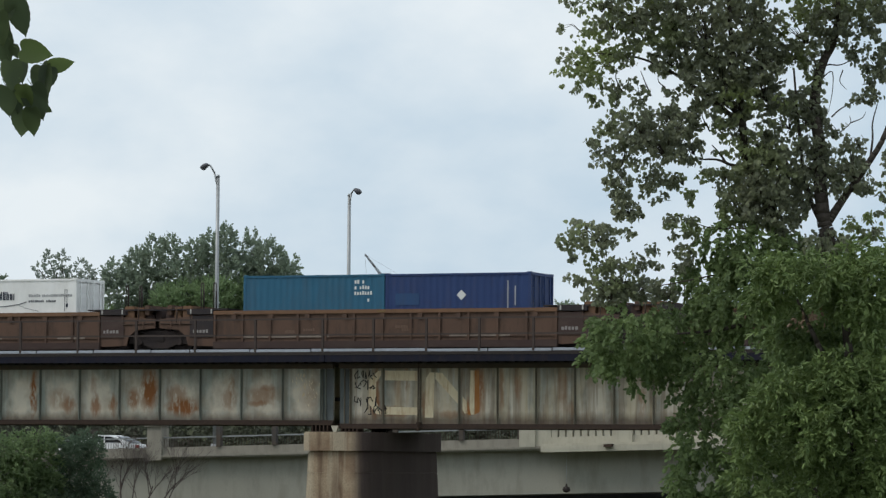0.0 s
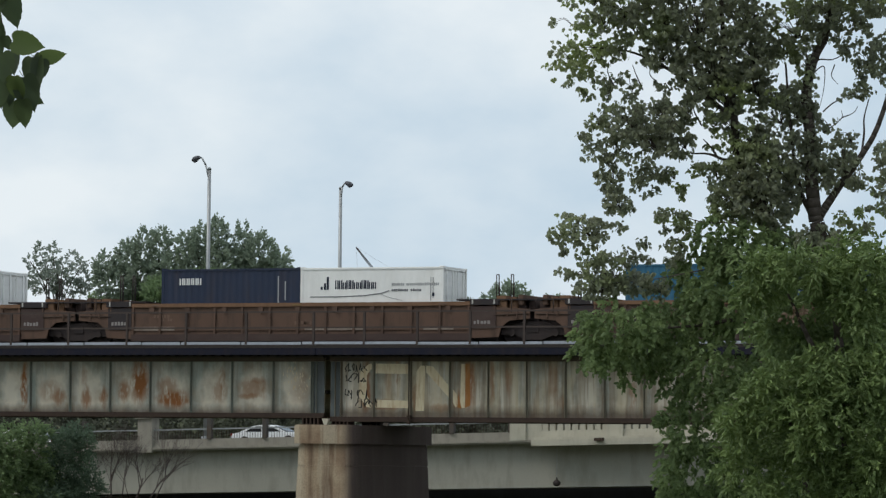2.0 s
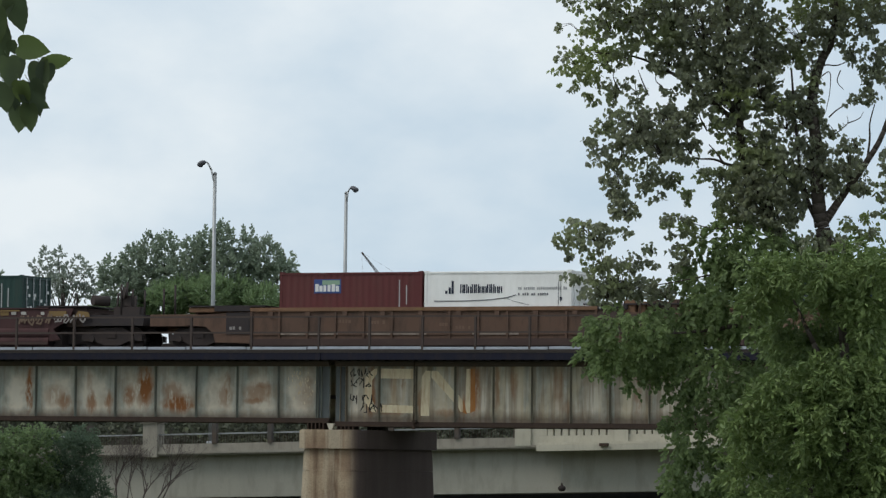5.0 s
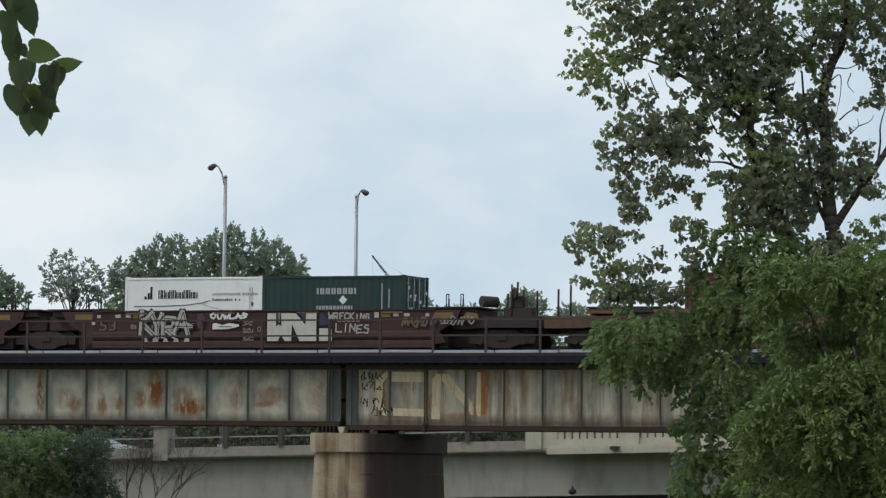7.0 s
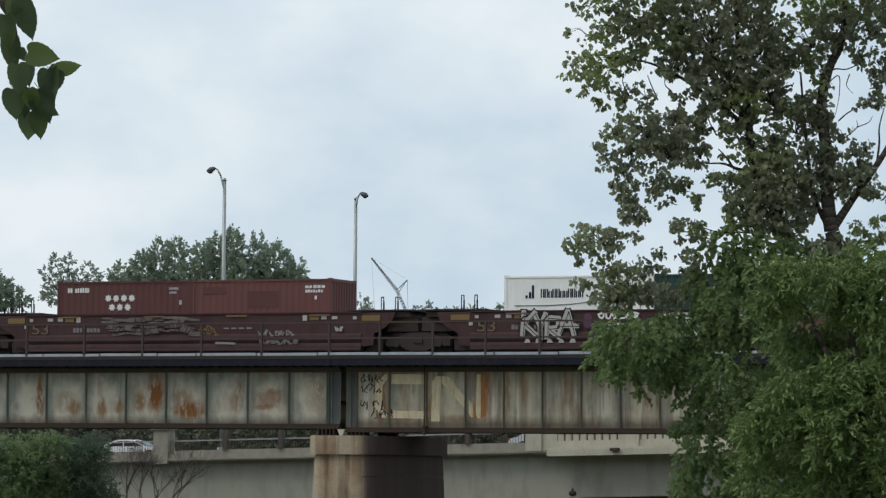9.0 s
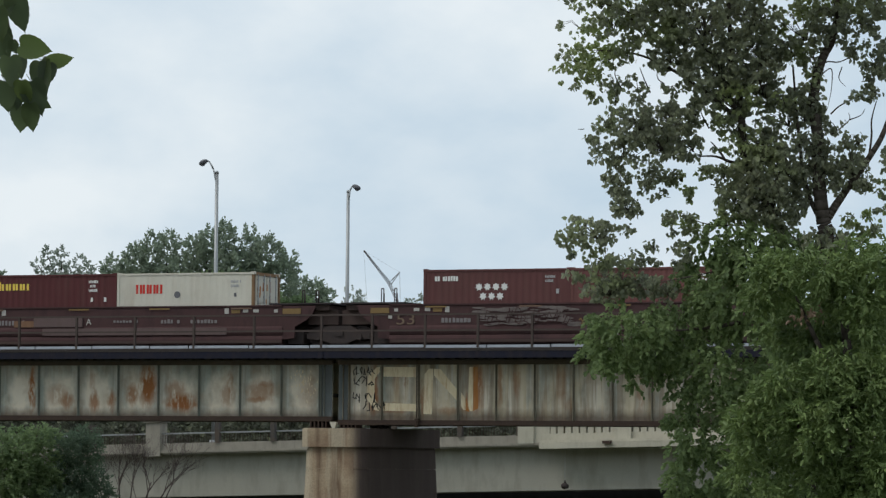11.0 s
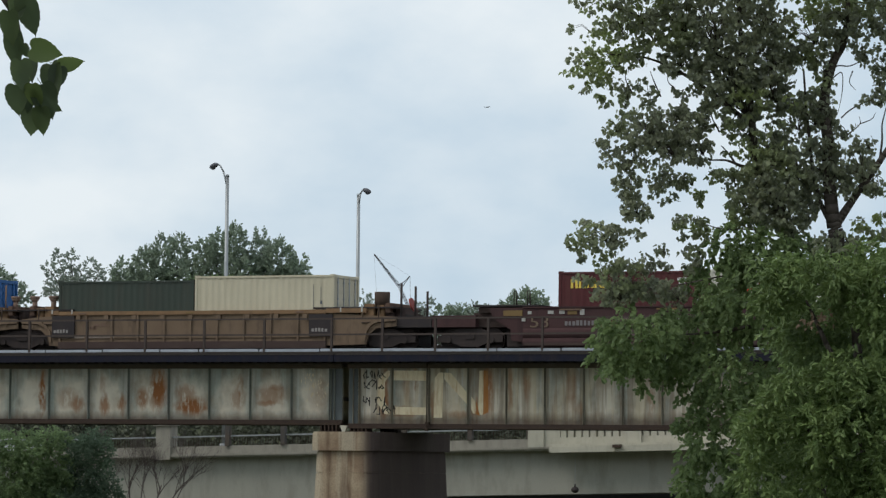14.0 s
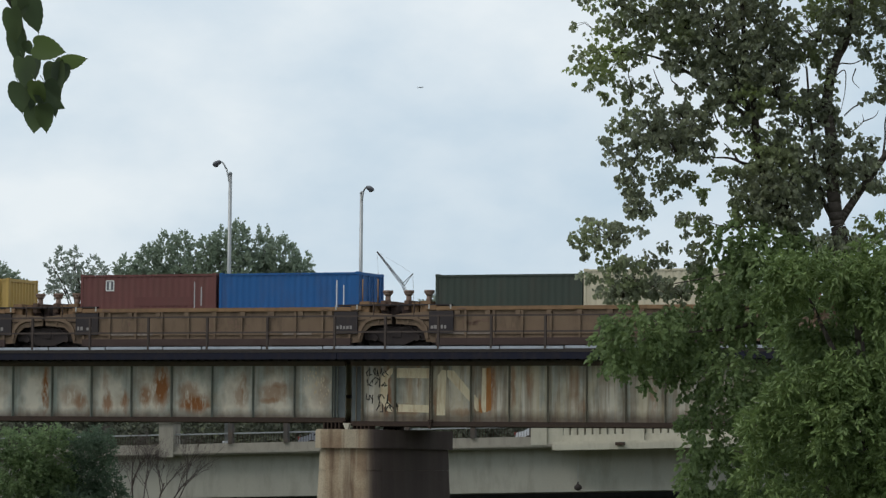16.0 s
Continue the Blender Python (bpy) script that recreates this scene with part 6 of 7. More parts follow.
def spray_crown(parent, lobes, size, narrow, stalk, pairs, layers, material, seed, hang=1.0, fill=0.45, loose=0.3, spread=0.75):
    """Leaves set in pairs along short stalks that spring from the outside of lobes (x, y, z, three half widths) and hang (or, with hang below nought, stand up)."""
    rng = np.random.default_rng(seed)
    per = 2 * pairs + 1
    leaf = 0.62 * size * size * narrow
    spots, ways = [], []
    for x, y, z, rx, ry, rz in lobes:
        k = max(3, int(layers * math.pi * (rx * rz + ry * rz + rx * ry) / (leaf * per)))
        d = rng.normal(size=(k, 3))
        d /= np.linalg.norm(d, axis=1)[:, None]
        r = np.where(rng.random(k) < fill, rng.uniform(0.35, 0.85, k), rng.uniform(0.85, 1.06, k))
        lump = 1 + 0.13 * np.sin(d[:, 0] * 7 + x * 9) * np.cos(d[:, 2] * 6 + z * 5)
        p = d * (r * lump)[:, None] * np.array([rx, ry, rz]) + np.array([x, y, z])
        out = d * np.array([1, 1, 0.6])
        out[:, 2] -= hang * rng.uniform(0.5, 1.3, k)
        out += rng.normal(size=(k, 3)) * 0.25
        out /= np.linalg.norm(out, axis=1)[:, None]
        s = np.cross(out, rng.normal(size=(k, 3)) * 0.5 + np.array([0, 1, 0]))
        s /= np.linalg.norm(s, axis=1)[:, None] + 1e-9
        for j in range(per):
            at = (j // 2 + 0.5) / (pairs + 0.5)
            sag = np.array([0, 0, -0.35 * hang * at * at * stalk])
            spots.append(p + out * stalk * at + sag)
            side = 0 if j == per - 1 else (spread if j % 2 else -spread)
            w = out + s * side
            w[:, 2] -= 0.3 * hang
            ways.append(w)
    return add_crown(parent, leaf_mesh("crown", np.concatenate(spots), size, rng, np.concatenate(ways), narrow, loose), material)


def limb(bm, pts, r0, r1, seg=7):
    """A tapered, smoothly bent limb through the points."""
    p = [Vector(q) for q in pts]
    p = [p[0] * 2 - p[1], *p, p[-1] * 2 - p[-2]]
    line = []
    for a, b, c, d in zip(p, p[1:], p[2:], p[3:]):
        for i in range(4):
            t = i / 4
            line.append(0.5 * (2 * b + (c - a) * t + (2 * a - 5 * b + 4 * c - d) * t * t + (3 * b - a - 3 * c + d) * t ** 3))
    line.append(p[-2])
    n = len(line)
    path_tube(bm, line, [r0 + (r1 - r0) * i / (n - 1) for i in range(n)], seg)


def build_cottonwood():
    """The large tree before the bridge; its own x runs across the view, z is up."""
    t = thing("cottonwood_tree", "tall cottonwood with dark glossy leaves and thin gaps to the sky", "tree", pose(-12.71, 43.33, 0, 0, 0, 22.3))
    bm = bmesh.new()
    limb(bm, [(-0.15, 0, 4.0), (-0.1, 0.05, 6.2), (-0.02, 0, 8.0), (-0.01, 0, 8.8), (-0.05, 0, 9.01), (-0.1, 0, 9.49), (-0.11, 0, 9.97), (-0.17, 0, 10.39), (-0.13, 0.02, 10.73), (-0.04, 0.05, 11.01), (0.08, 0.05, 11.25), (0.14, 0.1, 11.77), (0.15, 0.1, 12.8)], 0.12, 0.03, 10)
    part("trunk", bm, BARK, t)
    for pts, r0, r1 in (
            ([(-0.02, 0, 8.98), (0.09, 0, 9.15), (0.25, 0, 9.39), (0.49, -0.1, 9.74), (0.7, -0.1, 10.12), (0.97, 0, 10.95)], 0.06, 0.025),
            ([(-0.02, 0, 8.89), (-0.17, 0.05, 9.18), (-0.24, 0.05, 9.39), (-0.31, 0, 9.7), (-0.37, 0, 10.25), (-0.41, 0.1, 10.87)], 0.035, 0.012),
            ([(-0.52, 0.1, 8.66), (-0.59, 0.1, 8.87), (-0.77, 0.1, 9.35), (-0.99, 0.1, 9.76), (-1.04, 0, 10.17), (-1.06, 0, 10.44), (-1.16, 0, 10.93), (-1.21, 0, 11.61), (-1.26, 0, 12.44)], 0.07, 0.02),
            ([(-0.95, 0.1, 9.69), (-1.16, 0, 9.69), (-1.36, -0.1, 9.75), (-1.57, 0, 9.76)], 0.025, 0.008),
            ([(-1.25, 0, 9.72), (-1.31, 0, 9.82), (-1.42, 0, 9.94)], 0.018, 0.006),
            ([(-1.03, 0, 10.17), (-1.44, 0, 10.51), (-1.93, 0.1, 10.85), (-2.35, 0.1, 11.02), (-2.82, 0.1, 11.06)], 0.03, 0.006),
            ([(-1.16, 0, 10.93), (-1.72, 0.1, 11.19), (-2.28, 0, 11.46), (-2.76, 0, 11.63)], 0.028, 0.006),
            ([(-0.59, 0, 8.8), (-1.01, -0.2, 8.9), (-1.42, -0.2, 8.91), (-1.7, -0.1, 9)], 0.012, 0.004),
            ([(-0.52, 0, 8.52), (-1.21, -0.2, 8.38), (-2.04, -0.2, 8.21), (-2.73, 0, 8.15)], 0.012, 0.004),
            ([(-0.44, 0, 7.9), (-1.27, -0.2, 7.69), (-2.03, -0.1, 7.61)], 0.04, 0.008),
            ([(-0.16, 0, 10.73), (-0.03, 0, 10.92), (0.15, 0, 10.93), (0.35, 0, 11.03)], 0.012, 0.005),
            ([(-0.16, 0, 10.66), (-0.05, 0, 10.79), (0.05, 0, 10.84), (0.05, 0, 10.6), (-0, 0, 10.35)], 0.01, 0.003),
            ([(0.04, 0, 10.29), (0.15, 0, 10.39), (0.32, 0, 10.48), (0.46, 0, 10.54)], 0.011, 0.004),
            ([(0.05, 0, 10.04), (0.15, 0, 10.11), (0.27, 0, 10.22), (0.26, 0, 10.31)], 0.01, 0.003),
            ([(0.27, 0, 10.22), (0.41, 0, 10.28), (0.46, 0, 10.36)], 0.008, 0.003),
            ([(0.5, 0, 9.7), (0.54, 0, 10.02), (0.54, 0, 10.22), (0.6, 0, 10.46)], 0.016, 0.006),
            ([(0.18, 0, 10.87), (0.14, 0, 10.73), (0.22, 0, 10.63)], 0.008, 0.003),
            ([(-1.44, 0, 10.1), (-1.54, 0, 10.3), (-1.52, 0, 10.44)], 0.01, 0.003),
            ([(-2.16, 0, 10.53), (-2.24, 0, 10.71), (-2.29, 0, 10.84)], 0.01, 0.004),
            ([(-2.51, 0, 10.58), (-2.59, 0, 10.74), (-2.58, 0, 10.87)], 0.009, 0.003),
            ([(-1.99, 0, 10.64), (-2.07, 0, 10.71), (-2.08, 0, 10.83)], 0.009, 0.003)):
        bm = bmesh.new()
        limb(bm, pts, r0, r1, 6)
        part("limb", bm, BARK, t)
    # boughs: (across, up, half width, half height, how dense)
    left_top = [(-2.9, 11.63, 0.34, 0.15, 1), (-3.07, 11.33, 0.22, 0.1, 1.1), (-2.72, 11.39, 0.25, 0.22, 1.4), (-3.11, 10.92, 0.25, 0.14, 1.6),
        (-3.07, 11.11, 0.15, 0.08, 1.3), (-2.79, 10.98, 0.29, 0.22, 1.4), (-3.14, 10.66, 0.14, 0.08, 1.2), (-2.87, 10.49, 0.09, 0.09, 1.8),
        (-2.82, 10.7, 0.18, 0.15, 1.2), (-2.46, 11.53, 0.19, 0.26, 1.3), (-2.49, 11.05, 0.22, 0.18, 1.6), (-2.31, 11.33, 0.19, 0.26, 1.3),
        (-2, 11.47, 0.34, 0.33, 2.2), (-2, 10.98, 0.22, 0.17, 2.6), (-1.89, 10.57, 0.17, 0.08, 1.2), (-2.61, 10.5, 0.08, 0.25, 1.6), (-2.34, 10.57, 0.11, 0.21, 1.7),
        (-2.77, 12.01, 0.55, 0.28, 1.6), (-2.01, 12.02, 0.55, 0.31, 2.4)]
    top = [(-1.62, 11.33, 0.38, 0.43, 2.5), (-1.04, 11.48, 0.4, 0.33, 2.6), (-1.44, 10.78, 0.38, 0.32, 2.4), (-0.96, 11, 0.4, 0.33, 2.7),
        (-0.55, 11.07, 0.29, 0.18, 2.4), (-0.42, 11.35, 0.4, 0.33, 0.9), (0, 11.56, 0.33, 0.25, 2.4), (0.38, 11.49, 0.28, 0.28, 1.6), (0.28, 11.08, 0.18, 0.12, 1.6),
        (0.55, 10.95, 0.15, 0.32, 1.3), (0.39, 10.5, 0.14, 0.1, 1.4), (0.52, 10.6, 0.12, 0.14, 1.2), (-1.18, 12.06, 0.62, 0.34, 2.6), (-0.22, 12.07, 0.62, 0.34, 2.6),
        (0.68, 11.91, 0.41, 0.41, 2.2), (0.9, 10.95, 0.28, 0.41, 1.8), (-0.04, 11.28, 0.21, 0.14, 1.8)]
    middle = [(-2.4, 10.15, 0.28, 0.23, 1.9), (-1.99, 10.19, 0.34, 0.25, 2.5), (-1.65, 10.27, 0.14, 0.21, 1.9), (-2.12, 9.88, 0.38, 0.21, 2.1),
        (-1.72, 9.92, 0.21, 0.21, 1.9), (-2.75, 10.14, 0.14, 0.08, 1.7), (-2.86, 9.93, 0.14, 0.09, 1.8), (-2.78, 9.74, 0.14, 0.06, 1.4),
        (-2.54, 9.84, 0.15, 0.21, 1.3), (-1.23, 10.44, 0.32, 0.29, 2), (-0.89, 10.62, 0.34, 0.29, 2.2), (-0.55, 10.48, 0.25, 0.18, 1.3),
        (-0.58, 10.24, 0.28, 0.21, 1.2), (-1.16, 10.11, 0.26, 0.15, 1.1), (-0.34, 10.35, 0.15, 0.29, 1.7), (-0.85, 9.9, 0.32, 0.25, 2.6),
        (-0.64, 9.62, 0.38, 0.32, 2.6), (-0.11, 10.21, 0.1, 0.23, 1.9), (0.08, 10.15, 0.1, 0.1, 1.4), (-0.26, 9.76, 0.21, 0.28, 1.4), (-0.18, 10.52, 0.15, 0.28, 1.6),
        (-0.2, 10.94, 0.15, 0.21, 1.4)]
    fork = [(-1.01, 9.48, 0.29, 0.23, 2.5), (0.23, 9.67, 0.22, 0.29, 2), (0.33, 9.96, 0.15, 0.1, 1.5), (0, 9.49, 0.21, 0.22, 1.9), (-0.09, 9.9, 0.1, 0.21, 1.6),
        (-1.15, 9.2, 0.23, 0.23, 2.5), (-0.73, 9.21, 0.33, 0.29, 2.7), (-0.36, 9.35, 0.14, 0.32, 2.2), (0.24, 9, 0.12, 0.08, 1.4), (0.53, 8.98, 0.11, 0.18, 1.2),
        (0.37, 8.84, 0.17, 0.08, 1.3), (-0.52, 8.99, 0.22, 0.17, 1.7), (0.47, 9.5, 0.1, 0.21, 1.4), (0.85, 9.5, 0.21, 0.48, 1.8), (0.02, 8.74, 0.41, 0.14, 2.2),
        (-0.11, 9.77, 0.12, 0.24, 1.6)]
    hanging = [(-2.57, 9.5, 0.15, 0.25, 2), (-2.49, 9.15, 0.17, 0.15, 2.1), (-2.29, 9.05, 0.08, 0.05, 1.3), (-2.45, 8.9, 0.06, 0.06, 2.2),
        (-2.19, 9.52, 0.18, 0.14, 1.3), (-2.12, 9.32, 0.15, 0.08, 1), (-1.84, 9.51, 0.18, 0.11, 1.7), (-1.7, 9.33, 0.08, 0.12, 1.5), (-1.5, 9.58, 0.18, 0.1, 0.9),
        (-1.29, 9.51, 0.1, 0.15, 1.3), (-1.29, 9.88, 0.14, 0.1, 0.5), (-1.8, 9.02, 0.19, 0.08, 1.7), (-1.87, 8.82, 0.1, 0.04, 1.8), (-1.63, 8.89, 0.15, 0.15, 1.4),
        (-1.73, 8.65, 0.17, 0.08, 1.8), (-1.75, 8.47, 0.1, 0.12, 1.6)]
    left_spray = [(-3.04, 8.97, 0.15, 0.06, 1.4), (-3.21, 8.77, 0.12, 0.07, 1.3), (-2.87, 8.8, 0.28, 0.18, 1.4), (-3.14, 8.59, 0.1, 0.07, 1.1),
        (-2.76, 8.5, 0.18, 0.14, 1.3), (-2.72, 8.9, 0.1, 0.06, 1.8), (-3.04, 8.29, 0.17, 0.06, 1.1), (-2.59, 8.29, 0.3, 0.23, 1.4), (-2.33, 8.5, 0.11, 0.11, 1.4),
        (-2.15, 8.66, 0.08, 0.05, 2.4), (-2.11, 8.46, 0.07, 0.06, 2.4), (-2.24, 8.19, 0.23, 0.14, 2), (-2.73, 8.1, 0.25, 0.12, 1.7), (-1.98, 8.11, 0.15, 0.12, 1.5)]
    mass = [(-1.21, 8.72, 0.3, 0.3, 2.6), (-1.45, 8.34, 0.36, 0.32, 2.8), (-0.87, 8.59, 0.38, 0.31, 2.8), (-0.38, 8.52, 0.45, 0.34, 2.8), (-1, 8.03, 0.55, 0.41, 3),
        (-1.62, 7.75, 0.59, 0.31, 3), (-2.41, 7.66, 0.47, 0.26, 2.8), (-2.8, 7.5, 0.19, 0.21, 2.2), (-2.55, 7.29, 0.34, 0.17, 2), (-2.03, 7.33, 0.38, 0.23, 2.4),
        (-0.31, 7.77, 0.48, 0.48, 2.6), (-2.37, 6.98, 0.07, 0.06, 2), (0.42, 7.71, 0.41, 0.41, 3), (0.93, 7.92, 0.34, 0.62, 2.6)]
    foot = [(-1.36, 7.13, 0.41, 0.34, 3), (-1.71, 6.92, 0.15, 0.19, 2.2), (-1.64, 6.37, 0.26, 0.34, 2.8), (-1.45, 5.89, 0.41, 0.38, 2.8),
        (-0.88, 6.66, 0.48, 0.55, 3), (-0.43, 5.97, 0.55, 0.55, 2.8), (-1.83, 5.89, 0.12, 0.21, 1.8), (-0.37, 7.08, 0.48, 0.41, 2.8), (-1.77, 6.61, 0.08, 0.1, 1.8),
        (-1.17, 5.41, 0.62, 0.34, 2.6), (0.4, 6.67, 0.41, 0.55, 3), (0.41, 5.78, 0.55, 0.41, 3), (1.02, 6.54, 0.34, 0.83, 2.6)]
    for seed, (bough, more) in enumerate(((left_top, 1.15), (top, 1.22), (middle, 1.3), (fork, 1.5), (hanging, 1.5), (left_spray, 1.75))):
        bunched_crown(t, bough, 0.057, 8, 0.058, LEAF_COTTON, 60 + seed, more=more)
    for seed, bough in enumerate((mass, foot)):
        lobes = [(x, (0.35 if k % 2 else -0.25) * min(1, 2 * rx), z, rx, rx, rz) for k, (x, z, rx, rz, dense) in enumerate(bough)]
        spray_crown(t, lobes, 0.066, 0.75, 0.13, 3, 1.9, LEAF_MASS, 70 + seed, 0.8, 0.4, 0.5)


def tufts(lobes, count, share, seed):
    """Breaks each lobe into small tufts that stand out of its upper and outer sides."""
    rng = np.random.default_rng(seed)
    found = []
    for x, y, z, rx, ry, rz in lobes:
        found.append((x, y, z, rx * 0.72, ry * 0.72, rz * 0.72))
        for i in range(count):
            d = rng.normal(size=3)
            d[2] += 0.25
            d /= np.linalg.norm(d)
            q = share * rng.uniform(0.7, 1.3)
            found.append((x + d[0] * rx * 0.82, y + d[1] * ry * 0.82, z + d[2] * rz * 0.82, rx * q * 1.15, ry * q, rz * q * 0.75))
    return found


def build_box_elder():
    """Fresh green drooping boughs in front of the cottonwood."""
    t = thing("box_elder_tree", "bushy box elder with bright green drooping leaves", "tree", pose(-9.8, 33.75, 0, 0, 0, 22.3))
    bm = bmesh.new()
    limb(bm, [(0.3, 0.3, 4.0), (0.25, 0.3, 5.2), (0.2, 0.2, 6.2), (0.1, 0.1, 7.2), (0.0, 0, 7.9)], 0.11, 0.02, 8)
    part("trunk", bm, BARK, t)
    for pts in ([(0.25, 0.3, 5.6), (-0.2, 0, 6.2), (-0.6, -0.2, 6.6)], [(0.2, 0.2, 6.4), (-0.2, 0, 7.2), (-0.4, -0.1, 7.6)], [(0.2, 0.2, 6.2), (0.6, 0, 6.8), (0.8, 0, 7.2)]):
        bm = bmesh.new()
        limb(bm, pts, 0.04, 0.01, 6)
        part("limb", bm, BARK, t)
    # lobes of leaves: (across, towards the bridge, up, half widths)
    upper = [(-0.60, -0.1, 7.80, 0.24, 0.3, 0.24), (-0.70, 0, 7.66, 0.13, 0.2, 0.24), (-0.25, -0.2, 7.87, 0.30, 0.35, 0.20), (0.10, -0.1, 7.88, 0.32, 0.35, 0.22), (0.45, -0.2, 7.80, 0.34, 0.35, 0.34),
             (0.02, -0.25, 7.62, 0.22, 0.25, 0.22), (0.30, -0.3, 7.50, 0.26, 0.25, 0.30), (-0.15, 0.35, 7.45, 0.55, 0.25, 0.30), (0.55, 0.45, 7.25, 0.32, 0.25, 0.30)]
    lower = [(-0.82, 0, 6.38, 0.20, 0.3, 0.26), (-0.62, -0.1, 6.55, 0.26, 0.3, 0.28), (-0.36, -0.2, 6.70, 0.32, 0.35, 0.30), (0.00, -0.2, 6.82, 0.36, 0.35, 0.28), (0.36, -0.2, 6.82, 0.34, 0.35, 0.32),
             (0.12, -0.4, 6.50, 0.30, 0.3, 0.30), (-0.30, -0.35, 6.36, 0.26, 0.3, 0.28), (0.48, -0.35, 6.35, 0.30, 0.3, 0.35), (-0.66, 0.2, 6.02, 0.34, 0.3, 0.30), (-0.20, 0.1, 5.92, 0.38, 0.3, 0.34),
             (0.25, -0.2, 5.92, 0.40, 0.3, 0.34), (0.55, 0, 5.8, 0.3, 0.3, 0.4), (-0.62, -0.1, 5.72, 0.14, 0.2, 0.16)]
    under = [(-0.30, 0.45, 7.28, 0.36, 0.3, 0.24), (0.05, 0.4, 7.22, 0.30, 0.3, 0.22), (-0.05, 0.45, 7.05, 0.40, 0.3, 0.2)]
    spray_crown(t, under, 0.06, 0.6, 0.12, 3, 1.5, LEAF_MASS, 53, 0.8, 0.35, 0.5)
    spray_crown(t, [(-0.33, -0.25, 7.42, 0.10, 0.06, 0.05), (-0.24, -0.25, 7.47, 0.05, 0.05, 0.04)], 0.05, 0.5, 0.08, 1, 0.5, LEAF_DEAD, 52, 0.8, 0.3, 0.5)
    spray_crown(t, tufts(upper, 9, 0.36, 57), 0.064, 0.45, 0.1, 2, 1.0, LEAF_BRIGHT, 54, 0.55, 0.2, 0.45)
    spray_crown(t, tufts(lower, 9, 0.36, 58), 0.064, 0.45, 0.1, 2, 1.0, LEAF_BRIGHT, 55, 0.55, 0.2, 0.45)


def big_leaf(parent, base, tip, lean, width, material):
    """A broad heart-shaped leaf with a notch, a midrib fold and a short stalk; lean: how far its blade turns about its midrib."""
    base, tip = Vector(base), Vector(tip)
    d = tip - base
    L = d.length
    d.normalize()
    view = Vector((0, -1, 0))
    s = d.cross(view).normalized()
    s = Matrix.Rotation(radians(lean), 3, d) @ s
    u = s.cross(d)
    bm = bmesh.new()
    prof = [(0.0, 0.0), (-0.07, 0.18), (-0.06, 0.31), (0.0, 0.42), (0.08, 0.485), (0.16, 0.49), (0.24, 0.53), (0.34, 0.505), (0.42, 0.505), (0.5, 0.45), (0.58, 0.43), (0.66, 0.34), (0.74, 0.30), (0.8, 0.20), (0.87, 0.14), (0.93, 0.055), (1.0, 0.0)]
    for sign in (1, -1):
        mid = [bm.verts.new(base + d * L * max(0, a) - u * 0.04 * L * math.sin(3 * max(0, a))) for a, b in prof]
        rim = [bm.verts.new(base + d * L * a + s * sign * b * width + u * (0.10 * b * L / 0.5 - 0.05 * L * a)) for a, b in prof]
        for i in range(len(prof) - 1):
            q = (mid[i], mid[i + 1], rim[i + 1], rim[i])
            try:
                bm.faces.new(q if sign > 0 else q[::-1])
            except ValueError:
                pass
    bmesh.ops.remove_doubles(bm, verts=bm.verts, dist=1e-5)
    tube(bm, base, base - d * 0.012 + Vector((-0.008, 0, 0.006)), 0.001, seg=4)
    for f in bm.faces:
        f.smooth = True
    return part("leaf", bm, material, parent)


def build_near_branch():
    """A branch that hangs into the view close to the camera."""
    t = thing("poplar_tree", "near poplar branch with large dark glossy leaves", "tree", pose(-4.46, 8.18, 0, 0, 0, 22.3))
    bm = bmesh.new()
    limb(bm, [(-2.2, 0.3, 4.1), (-2.15, 0.3, 6.0), (-2.0, 0.2, 8.0), (-1.9, 0.2, 10.0)], 0.14, 0.08, 10)
    part("trunk", bm, BARK, t)
    bm = bmesh.new()
    limb(bm, [(-2.0, 0.2, 8.0), (-1.2, 0.1, 7.9), (-0.5, 0.02, 7.5), (-0.13, 0.03, 7.2), (-0.07, 0.03, 6.98)], 0.05, 0.002, 7)
    part("limb", bm, BARK, t)
    k = 1 / 703
    # last number: 1 for a leaf in the lit colour
    for bx, bz, tx, tz, lean, w, lighter in (
            (31, 86, 88, 98, 8, 0.060, 1), (78, 112, 124, 106, 35, 0.044, 1), (64, 112, 76, 178, 20, 0.060, 0), (78, 116, 70, 162, -15, 0.048, 0), (50, 150, 70, 212, 10, 0.068, 0), (58, 178, 84, 195, 25, 0.030, 0), (50, 190, 53, 240, 12, 0.048, 0),
            (33, 190, 31, 240, -8, 0.060, 0), (26, 102, 32, 146, 15, 0.044, 0), (12, 108, 20, 166, -15, 0.056, 0), (18, -8, 35, 63, 8, 0.060, 0), (3, -6, 6, 40, -10, 0.046, 0), (16, 78, 23, 102, 15, 0.028, 0), (36, 150, 44, 196, 20, 0.048, 1),
            (3, 150, 10, 206, 5, 0.056, 0), (-3, 54, 3, 120, 0, 0.050, 0), (26, 158, 24, 200, -20, 0.036, 0), (-8, 22, -1, 84, 10, 0.050, 0)):
        big_leaf(t, ((bx - 60) * k, 0.03 * math.sin(bx), 7.02 + (100 - bz) * k), ((tx - 60) * k, 0.03 * math.cos(tz), 7.02 + (100 - tz) * k), lean, w, LEAF_NEAR_LIT if lighter else LEAF_NEAR)


